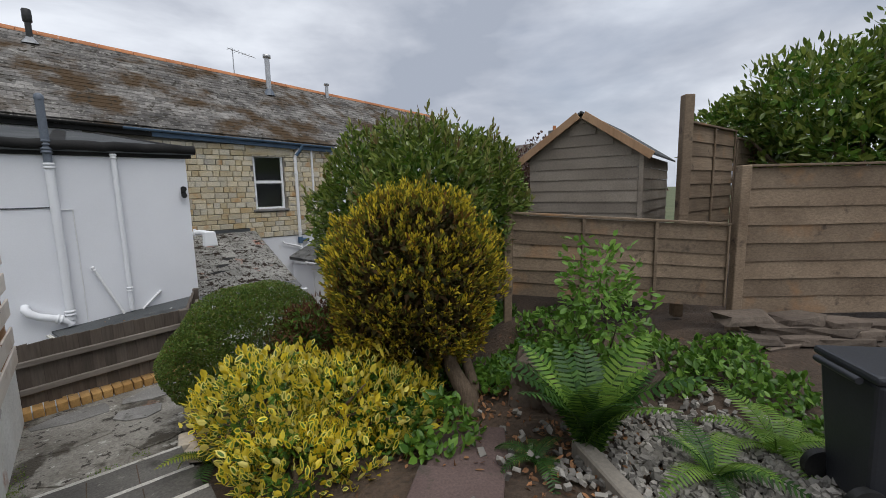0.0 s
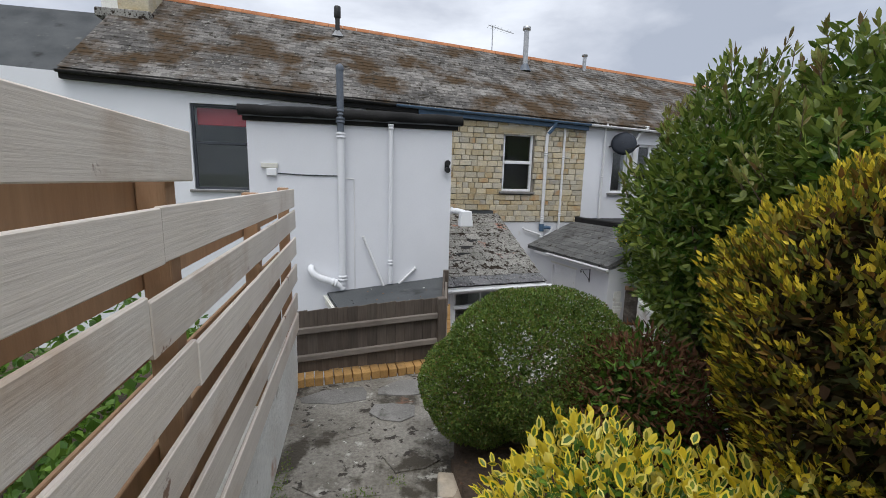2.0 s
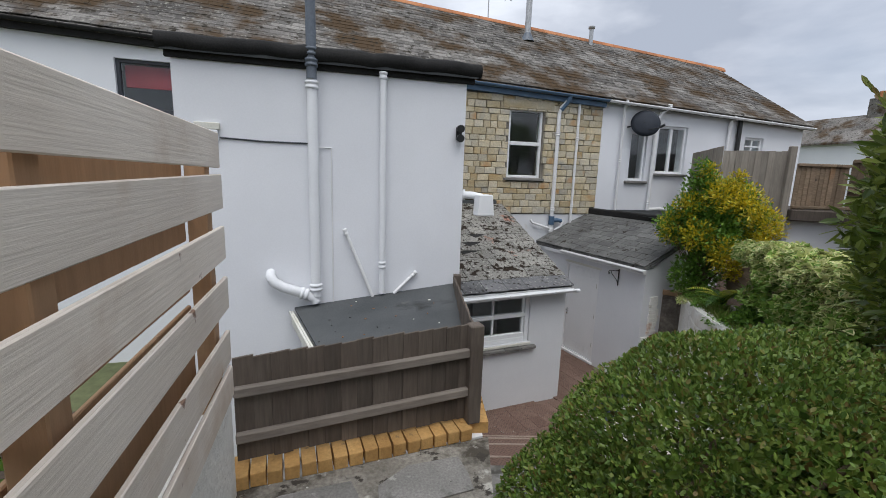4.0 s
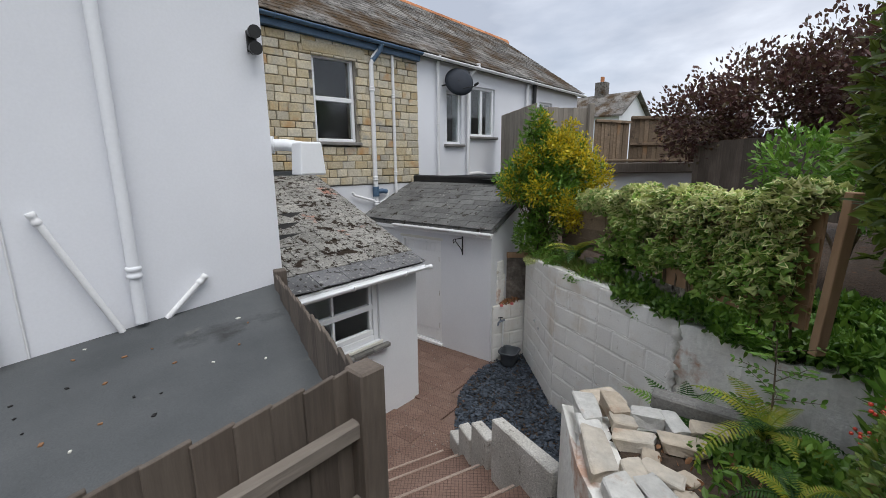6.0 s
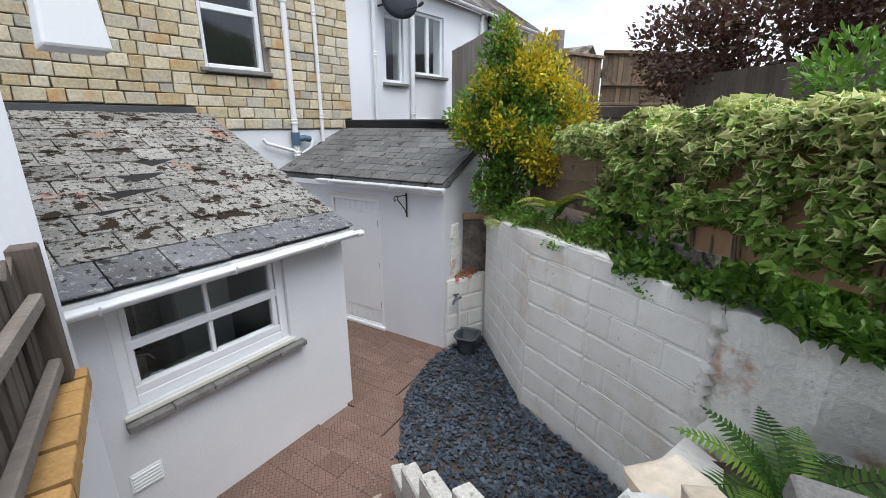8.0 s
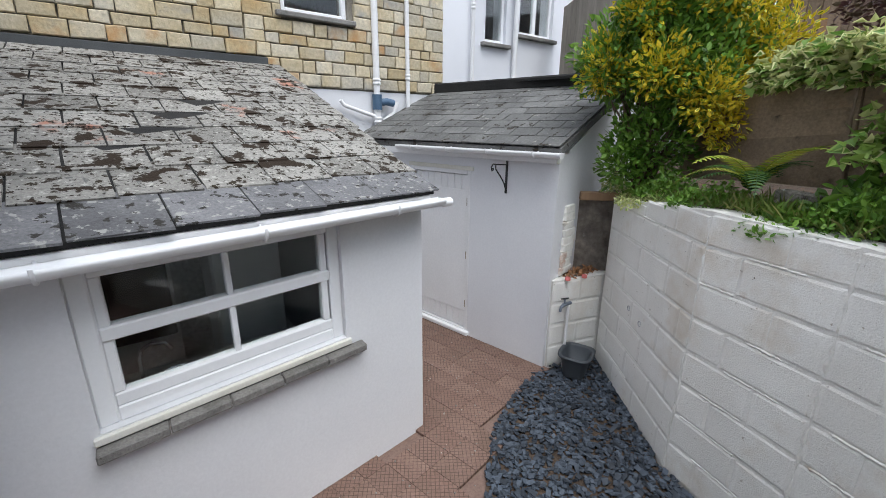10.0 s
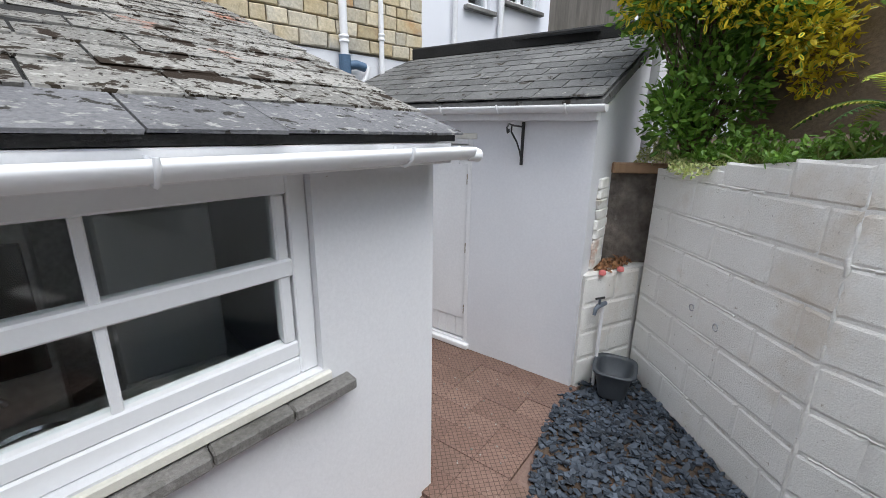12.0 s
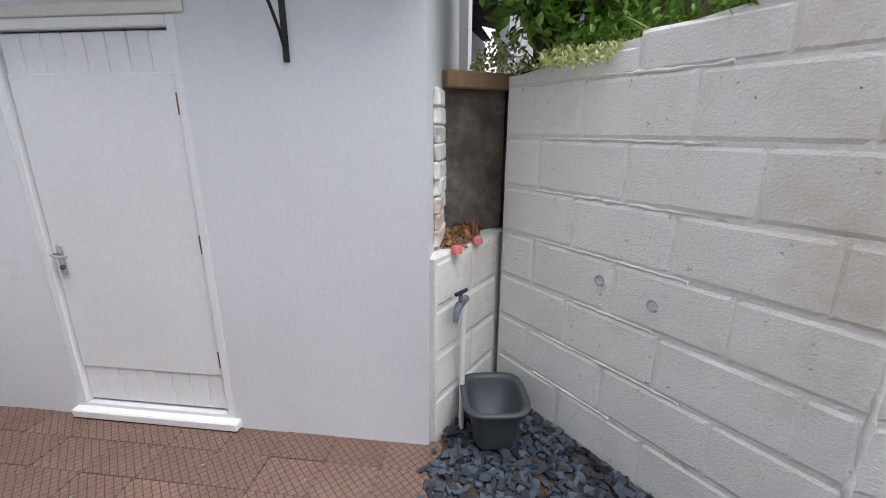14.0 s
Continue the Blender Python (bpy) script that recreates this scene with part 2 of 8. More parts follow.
# ---- materials ----
def surface(name, cols, s1=1.5, s2=40.0, rough=0.7, bump=0.3, metal=0.0, rnd=0.0, island=0.0, spots=(), grain=None, fine=0.25, spec=0.5, bump_d=0.01, hue=0.0, world_map=False):
    """cols: colours spread over a broad noise of scale s1; s2: fine grain; rnd/island: value change from object to object or island to island;
    spots: (colour, scale, from, to) patches laid over it in turn; grain: stretch (x, y, z) of the fine noise."""
    m = bpy.data.materials.new(name)
    m.use_nodes = True
    t = m.node_tree
    L = t.links.new
    b = t.nodes["Principled BSDF"]
    co = t.nodes.new("ShaderNodeTexCoord")
    info = t.nodes.new("ShaderNodeObjectInfo")
    shift = t.nodes.new("ShaderNodeVectorMath")
    shift.operation = "MULTIPLY_ADD"
    shift.inputs[1].default_value = (7.1, 13.7, 5.3)
    L(info.outputs["Random"], shift.inputs[0])
    L(co.outputs["Object"], shift.inputs[2])
    vec = shift.outputs["Vector"] if (rnd or hue) else co.outputs["Object"]
    if world_map:
        vec = t.nodes.new("ShaderNodeNewGeometry").outputs["Position"]
    n1 = t.nodes.new("ShaderNodeTexNoise")
    n1.inputs["Scale"].default_value = s1
    n1.inputs["Detail"].default_value = 5
    L(vec, n1.inputs["Vector"])
    ramp = t.nodes.new("ShaderNodeValToRGB")
    k = len(cols)
    el = ramp.color_ramp.elements
    while len(el) < k:
        el.new(0.5)
    while len(el) > max(k, 1):
        el.remove(el[-1])
    for i, c in enumerate(cols):
        el[i].position = 0.5 if k == 1 else 0.3 + 0.4 * i / (k - 1)
        el[i].color = (*c, 1)
    L(n1.outputs["Fac"], ramp.inputs["Fac"])
    n2 = t.nodes.new("ShaderNodeTexNoise")
    n2.inputs["Scale"].default_value = s2
    n2.inputs["Detail"].default_value = 6
    n2.inputs["Roughness"].default_value = 0.6
    if grain:
        mp = t.nodes.new("ShaderNodeMapping")
        mp.inputs["Scale"].default_value = grain
        L(vec, mp.inputs["Vector"])
        L(mp.outputs["Vector"], n2.inputs["Vector"])
    else:
        L(vec, n2.inputs["Vector"])
    mr = t.nodes.new("ShaderNodeMapRange")
    mr.inputs["From Min"].default_value, mr.inputs["From Max"].default_value = 0.25, 0.75
    mr.inputs["To Min"].default_value, mr.inputs["To Max"].default_value = 1 - fine, 1 + fine
    L(n2.outputs["Fac"], mr.inputs["Value"])
    value = mr.outputs["Result"]
    for amount, source in ((rnd, info.outputs["Random"]), (island, None)):
        if amount:
            if source is None:
                source = t.nodes.new("ShaderNodeNewGeometry").outputs["Random Per Island"]
            r = t.nodes.new("ShaderNodeMapRange")
            r.inputs["To Min"].default_value, r.inputs["To Max"].default_value = 1 - amount, 1 + amount
            L(source, r.inputs["Value"])
            mu = t.nodes.new("ShaderNodeMath")
            mu.operation = "MULTIPLY"
            L(value, mu.inputs[0])
            L(r.outputs["Result"], mu.inputs[1])
            value = mu.outputs["Value"]
    sc = t.nodes.new("ShaderNodeVectorMath")
    sc.operation = "SCALE"
    L(ramp.outputs["Color"], sc.inputs[0])
    L(value, sc.inputs["Scale"])
    colour = sc.outputs["Vector"]
    for c, s, a, z in spots:
        ns = t.nodes.new("ShaderNodeTexNoise")
        ns.inputs["Scale"].default_value = s
        ns.inputs["Detail"].default_value = 7
        ns.inputs["Roughness"].default_value = 0.62
        off = t.nodes.new("ShaderNodeVectorMath")
        off.inputs[1].default_value = (s * 3.3, 1.7 * s, 9.1)
        L(vec, off.inputs[0])
        L(off.outputs["Vector"], ns.inputs["Vector"])
        rs = t.nodes.new("ShaderNodeMapRange")
        rs.inputs["From Min"].default_value, rs.inputs["From Max"].default_value = a, z
        L(ns.outputs["Fac"], rs.inputs["Value"])
        mx = t.nodes.new("ShaderNodeMix")
        mx.data_type = "RGBA"
        L(rs.outputs["Result"], mx.inputs["Factor"])
        L(colour, mx.inputs["A"])
        mx.inputs["B"].default_value = (*c, 1)
        colour = mx.outputs["Result"]
    L(colour, b.inputs["Base Color"])
    b.inputs["Roughness"].default_value = rough
    b.inputs["Metallic"].default_value = metal
    b.inputs["Specular IOR Level"].default_value = spec
    if bump:
        bp = t.nodes.new("ShaderNodeBump")
        bp.inputs["Strength"].default_value = bump
        bp.inputs["Distance"].default_value = bump_d
        L(n2.outputs["Fac"], bp.inputs["Height"])
        L(bp.outputs["Normal"], b.inputs["Normal"])
    return m


def leafy(name, cols, rough=0.45, glow=0.25, spec=0.4):
    """Leaf: colours from leaf to leaf, some light through the blade."""
    m = bpy.data.materials.new(name)
    m.use_nodes = True
    t = m.node_tree
    L = t.links.new
    b = t.nodes["Principled BSDF"]
    out = t.nodes["Material Output"]
    geo = t.nodes.new("ShaderNodeNewGeometry")
    ramp = t.nodes.new("ShaderNodeValToRGB")
    el = ramp.color_ramp.elements
    while len(el) < len(cols):
        el.new(0.5)
    for i, c in enumerate(cols):
        el[i].position = i / max(1, len(cols) - 1)
        el[i].color = (*c, 1)
    L(geo.outputs["Random Per Island"], ramp.inputs["Fac"])
    n = t.nodes.new("ShaderNodeTexNoise")
    n.inputs["Scale"].default_value = 3.0
    mr = t.nodes.new("ShaderNodeMapRange")
    mr.inputs["From Min"].default_value, mr.inputs["From Max"].default_value = 0.3, 0.7
    mr.inputs["To Min"].default_value, mr.inputs["To Max"].default_value = 0.72, 1.22
    co = t.nodes.new("ShaderNodeTexCoord")
    L(co.outputs["Object"], n.inputs["Vector"])
    L(n.outputs["Fac"], mr.inputs["Value"])
    sc = t.nodes.new("ShaderNodeVectorMath")
    sc.operation = "SCALE"
    L(ramp.outputs["Color"], sc.inputs[0])
    L(mr.outputs["Result"], sc.inputs["Scale"])
    L(sc.outputs["Vector"], b.inputs["Base Color"])
    b.inputs["Roughness"].default_value = rough
    b.inputs["Specular IOR Level"].default_value = spec
    tr = t.nodes.new("ShaderNodeBsdfTranslucent")
    L(sc.outputs["Vector"], tr.inputs["Color"])
    mix = t.nodes.new("ShaderNodeMixShader")
    mix.inputs["Fac"].default_value = glow
    L(b.outputs["BSDF"], mix.inputs[1])
    L(tr.outputs["BSDF"], mix.inputs[2])
    L(mix.outputs["Shader"], out.inputs["Surface"])
    return m


def glassy(name, tint=(0.9, 0.95, 0.95)):
    m = bpy.data.materials.new(name)
    m.use_nodes = True
    b = m.node_tree.nodes["Principled BSDF"]
    b.inputs["Base Color"].default_value = (*tint, 1)
    b.inputs["Roughness"].default_value = 0.02
    b.inputs["Transmission Weight"].default_value = 1.0
    b.inputs["IOR"].default_value = 1.45
    return m


RENDER_W = surface("white_render", [(0.72, 0.73, 0.76), (0.78, 0.79, 0.82)], 0.8, 55, 0.85, 0.07, fine=0.025, bump_d=0.005)
RENDER_DIRTY = surface("white_render_stained", [(0.66, 0.665, 0.685), (0.73, 0.735, 0.75)], 0.9, 45, 0.88, 0.2, fine=0.04, bump_d=0.007, spots=[((0.54, 0.48, 0.4), 1.3, 0.66, 0.82), ((0.25, 0.17, 0.1), 22, 0.765, 0.78)])
BLOCK_W = surface("painted_block", [(0.72, 0.7, 0.655), (0.83, 0.82, 0.785)], 1.3, 95, 0.88, 0.55, rnd=0.02, fine=0.07, bump_d=0.009, world_map=True, spots=[((0.62, 0.555, 0.465), 1.5, 0.53, 0.73), ((0.44, 0.31, 0.21), 2.3, 0.66, 0.78), ((0.46, 0.42, 0.36), 22, 0.66, 0.7), ((0.12, 0.1, 0.08), 24, 0.7, 0.72)])
MORTAR_W = surface("painted_mortar", [(0.66, 0.645, 0.6), (0.78, 0.765, 0.725)], 3, 34, 0.9, 0.6, fine=0.1, bump_d=0.014, world_map=True, spots=[((0.38, 0.31, 0.23), 4, 0.62, 0.72)])
RUBBLE_W = surface("flaking_limewash", [(0.74, 0.72, 0.67), (0.85, 0.84, 0.8)], 2.2, 22, 0.9, 0.6, fine=0.1, bump_d=0.02, world_map=True, spots=[((0.52, 0.34, 0.25), 1.6, 0.58, 0.66), ((0.55, 0.51, 0.45), 4.5, 0.63, 0.68), ((0.22, 0.2, 0.17), 12, 0.7, 0.73)])
# dark brown stone with paler and olive patches, for the recess wall
RUBBLE_DARK = surface("dark_recess_stone", [(0.1, 0.085, 0.07), (0.22, 0.19, 0.16)], 4, 16, 0.85, 0.9, fine=0.3, bump_d=0.03, spots=[((0.3, 0.28, 0.24), 5, 0.64, 0.74), ((0.12, 0.1, 0.03), 3, 0.68, 0.75)])
STONE = surface("cut_stone", [(0.44, 0.3, 0.135), (0.48, 0.395, 0.245), (0.52, 0.465, 0.35), (0.4, 0.375, 0.32)], 0.9, 26, 0.88, 0.7, rnd=0.18, fine=0.25, bump_d=0.015, spots=[((0.45, 0.24, 0.085), 1.1, 0.6, 0.73), ((0.32, 0.31, 0.28), 1.3, 0.6, 0.72)])
# mortar coloured dark to give the shadow lines between the stones
STONE_MORTAR = surface("joint_shade_mortar", [(0.16, 0.145, 0.12), (0.26, 0.24, 0.2)], 3, 40, 0.95, 0.5)
SLATE_ROOF = surface("old_roof_slate", [(0.085, 0.08, 0.075), (0.15, 0.14, 0.13), (0.21, 0.2, 0.185)], 0.9, 30, 0.8, 0.5, island=0.4, fine=0.4, spots=[((0.33, 0.32, 0.28), 11, 0.58, 0.66), ((0.07, 0.045, 0.024), 0.8, 0.47, 0.6), ((0.035, 0.03, 0.022), 6, 0.56, 0.64)], spec=0.12)
SLATE_LICHEN = surface("lichened_slate", [(0.19, 0.185, 0.17), (0.3, 0.29, 0.265)], 1.6, 70, 0.88, 0.8, rnd=0.2, fine=0.34, world_map=True, spots=[((0.4, 0.39, 0.355), 26, 0.57, 0.63), ((0.36, 0.18, 0.13), 1.1, 0.62, 0.66), ((0.13, 0.13, 0.125), 13, 0.62, 0.65), ((0.035, 0.03, 0.026), 30, 0.6, 0.615), ((0.035, 0.028, 0.02), 15, 0.57, 0.585), ((0.03, 0.022, 0.016), 5.5, 0.57, 0.59)], spec=0.12)
SLATE_EAVE = surface("damp_eave_slate", [(0.1, 0.1, 0.105), (0.17, 0.17, 0.175)], 2.4, 60, 0.75, 0.7, rnd=0.18, fine=0.3, world_map=True, spots=[((0.3, 0.3, 0.28), 20, 0.57, 0.62), ((0.03, 0.028, 0.024), 13, 0.58, 0.61)], spec=0.2)
SLATE_SHED = surface("grey_slate", [(0.095, 0.095, 0.093), (0.15, 0.15, 0.145)], 2.0, 34, 0.8, 0.5, rnd=0.15, fine=0.25, world_map=True, spots=[((0.3, 0.29, 0.26), 14, 0.64, 0.68), ((0.04, 0.035, 0.028), 8, 0.6, 0.63)], spec=0.12)
RIDGE_TILE = surface("terracotta_ridge", [(0.36, 0.13, 0.05), (0.46, 0.2, 0.09)], 2, 30, 0.85, 0.4, island=0.15)
FELT = surface("black_felt", [(0.02, 0.02, 0.02), (0.035, 0.034, 0.033)], 2, 60, 0.8, 0.5, fine=0.3, spec=0.12)
PIPE_W = surface("painted_pipe", [(0.74, 0.75, 0.77), (0.79, 0.8, 0.82)], 1.2, 40, 0.6, 0.05, fine=0.03, spec=0.3)
FELT_GREY = surface("grey_roofing_felt", [(0.07, 0.075, 0.078), (0.11, 0.115, 0.118)], 1.3, 130, 0.9, 0.5, fine=0.2, spots=[((0.17, 0.17, 0.16), 2.5, 0.63, 0.75), ((0.04, 0.04, 0.04), 1.4, 0.62, 0.75)], spec=0.12)
PVC = surface("white_upvc", [(0.8, 0.81, 0.82), (0.84, 0.85, 0.86)], 1, 50, 0.55, 0.0, fine=0.02, spec=0.3)
PAINT_W = surface("white_gloss_paint", [(0.74, 0.74, 0.74), (0.8, 0.8, 0.8)], 1.2, 40, 0.5, 0.12, fine=0.05, spots=[((0.45, 0.4, 0.33), 4, 0.74, 0.8)])
CREAM_W = surface("aged_white_board", [(0.62, 0.6, 0.52), (0.74, 0.73, 0.68)], 2, 40, 0.6, 0.2, fine=0.08)
BLUE_PAINT = surface("dull_blue_paint", [(0.05, 0.1, 0.17), (0.08, 0.14, 0.22)], 3, 60, 0.55, 0.2, fine=0.2)
GREY_PVC = surface("grey_pipe", [(0.09, 0.11, 0.14), (0.13, 0.15, 0.18)], 3, 50, 0.5, 0.1)
STEEL = surface("galvanised_flue", [(0.4, 0.41, 0.42), (0.5, 0.5, 0.5)], 4, 30, 0.4, 0.05, metal=0.7)
IRON = surface("black_iron", [(0.012, 0.012, 0.012), (0.025, 0.025, 0.025)], 8, 60, 0.5, 0.2)
FRAME_DARK = surface("dark_window_frame", [(0.03, 0.035, 0.045), (0.05, 0.055, 0.065)], 4, 40, 0.45, 0.1)
DARK_IN = surface("dim_interior", [(0.3, 0.3, 0.3), (0.36, 0.36, 0.35)], 1, 20, 0.9, 0.0)
PALE_IN = surface("pale_interior", [(0.66, 0.66, 0.63), (0.74, 0.74, 0.7)], 1, 20, 0.9, 0.0)
RED_BLIND = surface("red_blind", [(0.3, 0.02, 0.03), (0.36, 0.03, 0.04)], 3, 40, 0.7, 0.2)
GLASS = glassy("window_glass")
PALE_TIMBER = surface("pale_sawn_timber", [(0.64, 0.56, 0.48), (0.78, 0.71, 0.63)], 1.3, 26, 0.75, 0.3, rnd=0.1, fine=0.07, grain=(0.1, 1.6, 2.6), spots=[((0.52, 0.4, 0.3), 1.4, 0.56, 0.75), ((0.25, 0.15, 0.1), 4.6, 0.67, 0.7), ((0.42, 0.27, 0.17), 2.3, 0.68, 0.75)])
TAN_TIMBER = surface("tan_timber", [(0.33, 0.19, 0.1), (0.42, 0.27, 0.16)], 1.5, 22, 0.8, 0.3, rnd=0.1, fine=0.15, grain=(1, 1, 0.15))
FENCE_DARK = surface("dark_weathered_board", [(0.075, 0.058, 0.046), (0.13, 0.105, 0.085)], 1.8, 24, 0.85, 0.5, rnd=0.25, fine=0.25, grain=(2.0, 2.0, 0.15))
FENCE_RAIL = surface("greyed_rail", [(0.15, 0.125, 0.105), (0.23, 0.2, 0.17)], 2, 24, 0.85, 0.4, rnd=0.1, fine=0.2, grain=(0.15, 2, 2))
FENCE_BROWN = surface("weathered_brown_board", [(0.15, 0.105, 0.068), (0.25, 0.185, 0.125)], 1.6, 20, 0.85, 0.6, rnd=0.25, fine=0.3, grain=(0.15, 2, 2.5), spots=[((0.07, 0.05, 0.035), 4, 0.6, 0.7), ((0.33, 0.17, 0.07), 0.9, 0.58, 0.75)])
FENCE_GREY = surface("grey_fence_board", [(0.2, 0.175, 0.145), (0.29, 0.26, 0.22)], 1.5, 20, 0.88, 0.4, rnd=0.15, fine=0.2, grain=(2, 2, 0.15))
SHED_BOARD = surface("grey_shiplap", [(0.2, 0.165, 0.13), (0.31, 0.265, 0.215)], 1.3, 20, 0.85, 0.4, rnd=0.12, fine=0.2, grain=(0.15, 2, 2.5))
YELLOW_BRICK = surface("ochre_brick", [(0.4, 0.22, 0.07), (0.5, 0.3, 0.11)], 4, 40, 0.85, 0.6, rnd=0.14, fine=0.2, spots=[((0.1, 0.08, 0.05), 7, 0.64, 0.74)])
CONCRETE = surface("old_concrete", [(0.16, 0.145, 0.12), (0.33, 0.31, 0.27)], 2.0, 34, 0.9, 0.9, fine=0.4, bump_d=0.025, world_map=True, spots=[((0.07, 0.06, 0.045), 2.2, 0.52, 0.6), ((0.5, 0.48, 0.43), 2.9, 0.6, 0.65), ((0.05, 0.042, 0.034), 8, 0.58, 0.62), ((0.2, 0.11, 0.07), 2.6, 0.66, 0.72), ((0.6, 0.58, 0.54), 14, 0.67, 0.7)])
SLAB = surface("grey_slab", [(0.15, 0.145, 0.135), (0.25, 0.24, 0.225)], 2.6, 60, 0.9, 0.5, rnd=0.12, fine=0.3, bump_d=0.012, spots=[((0.075, 0.072, 0.06), 3.2, 0.56, 0.7), ((0.36, 0.35, 0.32), 7, 0.66, 0.72), ((0.06, 0.055, 0.045), 16, 0.66, 0.7)])
SLAB_RED = surface("reddish_slab", [(0.085, 0.055, 0.05), (0.125, 0.085, 0.075)], 2, 60, 0.9, 0.4, rnd=0.1, fine=0.3, spots=[((0.05, 0.05, 0.035), 3, 0.58, 0.68)])
def diamond_paver(name, cols, size=0.045):
    """Terracotta paver pressed with a diamond lattice."""
    m = surface(name, cols, 1.4, 34, 0.88, 0.5, rnd=0.05, fine=0.2, spots=[((0.15, 0.095, 0.07), 1.1, 0.55, 0.7), ((0.4, 0.33, 0.27), 18, 0.71, 0.75)])
    t = m.node_tree
    L = t.links.new
    b = t.nodes["Principled BSDF"]
    co = t.nodes.new("ShaderNodeTexCoord")
    mp = t.nodes.new("ShaderNodeMapping")
    mp.inputs["Rotation"].default_value = (0, 0, radians(45))
    L(co.outputs["Object"], mp.inputs["Vector"])
    br = t.nodes.new("ShaderNodeTexBrick")
    br.offset = 0.0
    br.inputs["Scale"].default_value = 1.0
    br.inputs["Brick Width"].default_value = size
    br.inputs["Row Height"].default_value = size
    br.inputs["Mortar Size"].default_value = size * 0.07
    br.inputs["Mortar Smooth"].default_value = 0.5
    L(mp.outputs["Vector"], br.inputs["Vector"])
    old = b.inputs["Base Color"].links[0].from_socket
    mx = t.nodes.new("ShaderNodeMix")
    mx.data_type = "RGBA"
    mx.inputs["B"].default_value = (cols[0][0] * 0.5, cols[0][1] * 0.5, cols[0][2] * 0.5, 1)
    L(br.outputs["Fac"], mx.inputs["Factor"])
    L(old, mx.inputs["A"])
    L(mx.outputs["Result"], b.inputs["Base Color"])
    bp = t.nodes.new("ShaderNodeBump")
    bp.invert = True
    bp.inputs["Strength"].default_value = 0.7
    bp.inputs["Distance"].default_value = 0.006
    L(br.outputs["Fac"], bp.inputs["Height"])
    L(b.inputs["Normal"].links[0].from_socket, bp.inputs["Normal"])
    L(bp.outputs["Normal"], b.inputs["Normal"])
    return m


PAVER_TREAD = diamond_paver("diamond_paver", [(0.15, 0.088, 0.066), (0.215, 0.138, 0.108)], 0.034)
PATH_SLAB = surface("dark_path_slab", [(0.085, 0.08, 0.073), (0.16, 0.15, 0.135)], 2.2, 50, 0.9, 0.7, fine=0.35, bump_d=0.014, world_map=True, spots=[((0.05, 0.047, 0.04), 3.0, 0.56, 0.66), ((0.26, 0.25, 0.22), 7, 0.64, 0.7)])
NOSING = surface("gritty_nosing", [(0.27, 0.2, 0.16), (0.36, 0.29, 0.24)], 4, 60, 0.9, 0.8, fine=0.35)
PAVER_JOINT = surface("paver_joint", [(0.15, 0.095, 0.075), (0.2, 0.135, 0.11)], 3, 50, 0.95, 0.4)
CHIP = surface("blue_slate_chip", [(0.035, 0.044, 0.058), (0.06, 0.074, 0.094)], 6, 30, 0.65, 0.3, island=0.6, fine=0.2, spec=0.35)
CURB = surface("roughcast_concrete", [(0.42, 0.4, 0.36), (0.6, 0.58, 0.54)], 3, 55, 0.92, 0.9, rnd=0.08, fine=0.3, bump_d=0.02, spots=[((0.2, 0.18, 0.15), 9, 0.62, 0.7)])
ROCK = surface("loose_stone", [(0.38, 0.3, 0.22), (0.5, 0.43, 0.34), (0.46, 0.44, 0.4)], 1.2, 16, 0.88, 0.8, rnd=0.2, fine=0.22, bump_d=0.02, spots=[((0.4, 0.24, 0.15), 2.2, 0.62, 0.74), ((0.6, 0.57, 0.52), 5, 0.62, 0.7)])
ROCK_PALE = surface("whitewashed_stone", [(0.48, 0.47, 0.44), (0.62, 0.61, 0.58)], 2.0, 18, 0.88, 0.8, rnd=0.1, fine=0.18, bump_d=0.02, spots=[((0.4, 0.3, 0.23), 4.0, 0.58, 0.68), ((0.22, 0.21, 0.2), 9, 0.66, 0.72)])
ROCK_DARK = surface("weathered_brown_stone", [(0.07, 0.052, 0.04), (0.14, 0.11, 0.085)], 1.4, 16, 0.9, 0.8, rnd=0.3, fine=0.25, bump_d=0.02, spots=[((0.2, 0.17, 0.13), 4, 0.64, 0.74)])
DISH = surface("dark_dish_paint", [(0.025, 0.03, 0.04), (0.035, 0.04, 0.05)], 4, 50, 0.7, 0.05, spec=0.2)
SOIL = surface("leaf_strewn_soil", [(0.05, 0.035, 0.024), (0.09, 0.06, 0.04)], 2, 24, 0.95, 0.9, fine=0.4, bump_d=0.03, spots=[((0.16, 0.075, 0.035), 9, 0.63, 0.7)])
GRASS_GROUND = surface("rough_ground", [(0.07, 0.09, 0.035), (0.12, 0.13, 0.06)], 0.2, 6, 0.95, 0.5, fine=0.3)
GRAVEL = surface("pale_gravel", [(0.16, 0.148, 0.128), (0.3, 0.28, 0.25)], 5, 30, 0.9, 0.4, island=0.5, fine=0.2)
BARK = surface("bark", [(0.1, 0.07, 0.045), (0.18, 0.13, 0.09)], 6, 30, 0.9, 0.8, fine=0.3, grain=(2, 2, 0.4), bump_d=0.02)
PLASTIC_GREY = surface("dark_grey_plastic", [(0.045, 0.052, 0.06), (0.06, 0.068, 0.076)], 4, 60, 0.5, 0.1, fine=0.1)
BIN_PLASTIC = surface("bin_plastic", [(0.02, 0.022, 0.028), (0.03, 0.032, 0.038)], 4, 60, 0.45, 0.15, fine=0.1)
BRASS = surface("dull_brass", [(0.2, 0.15, 0.08), (0.3, 0.23, 0.12)], 8, 40, 0.5, 0.1, metal=0.8)
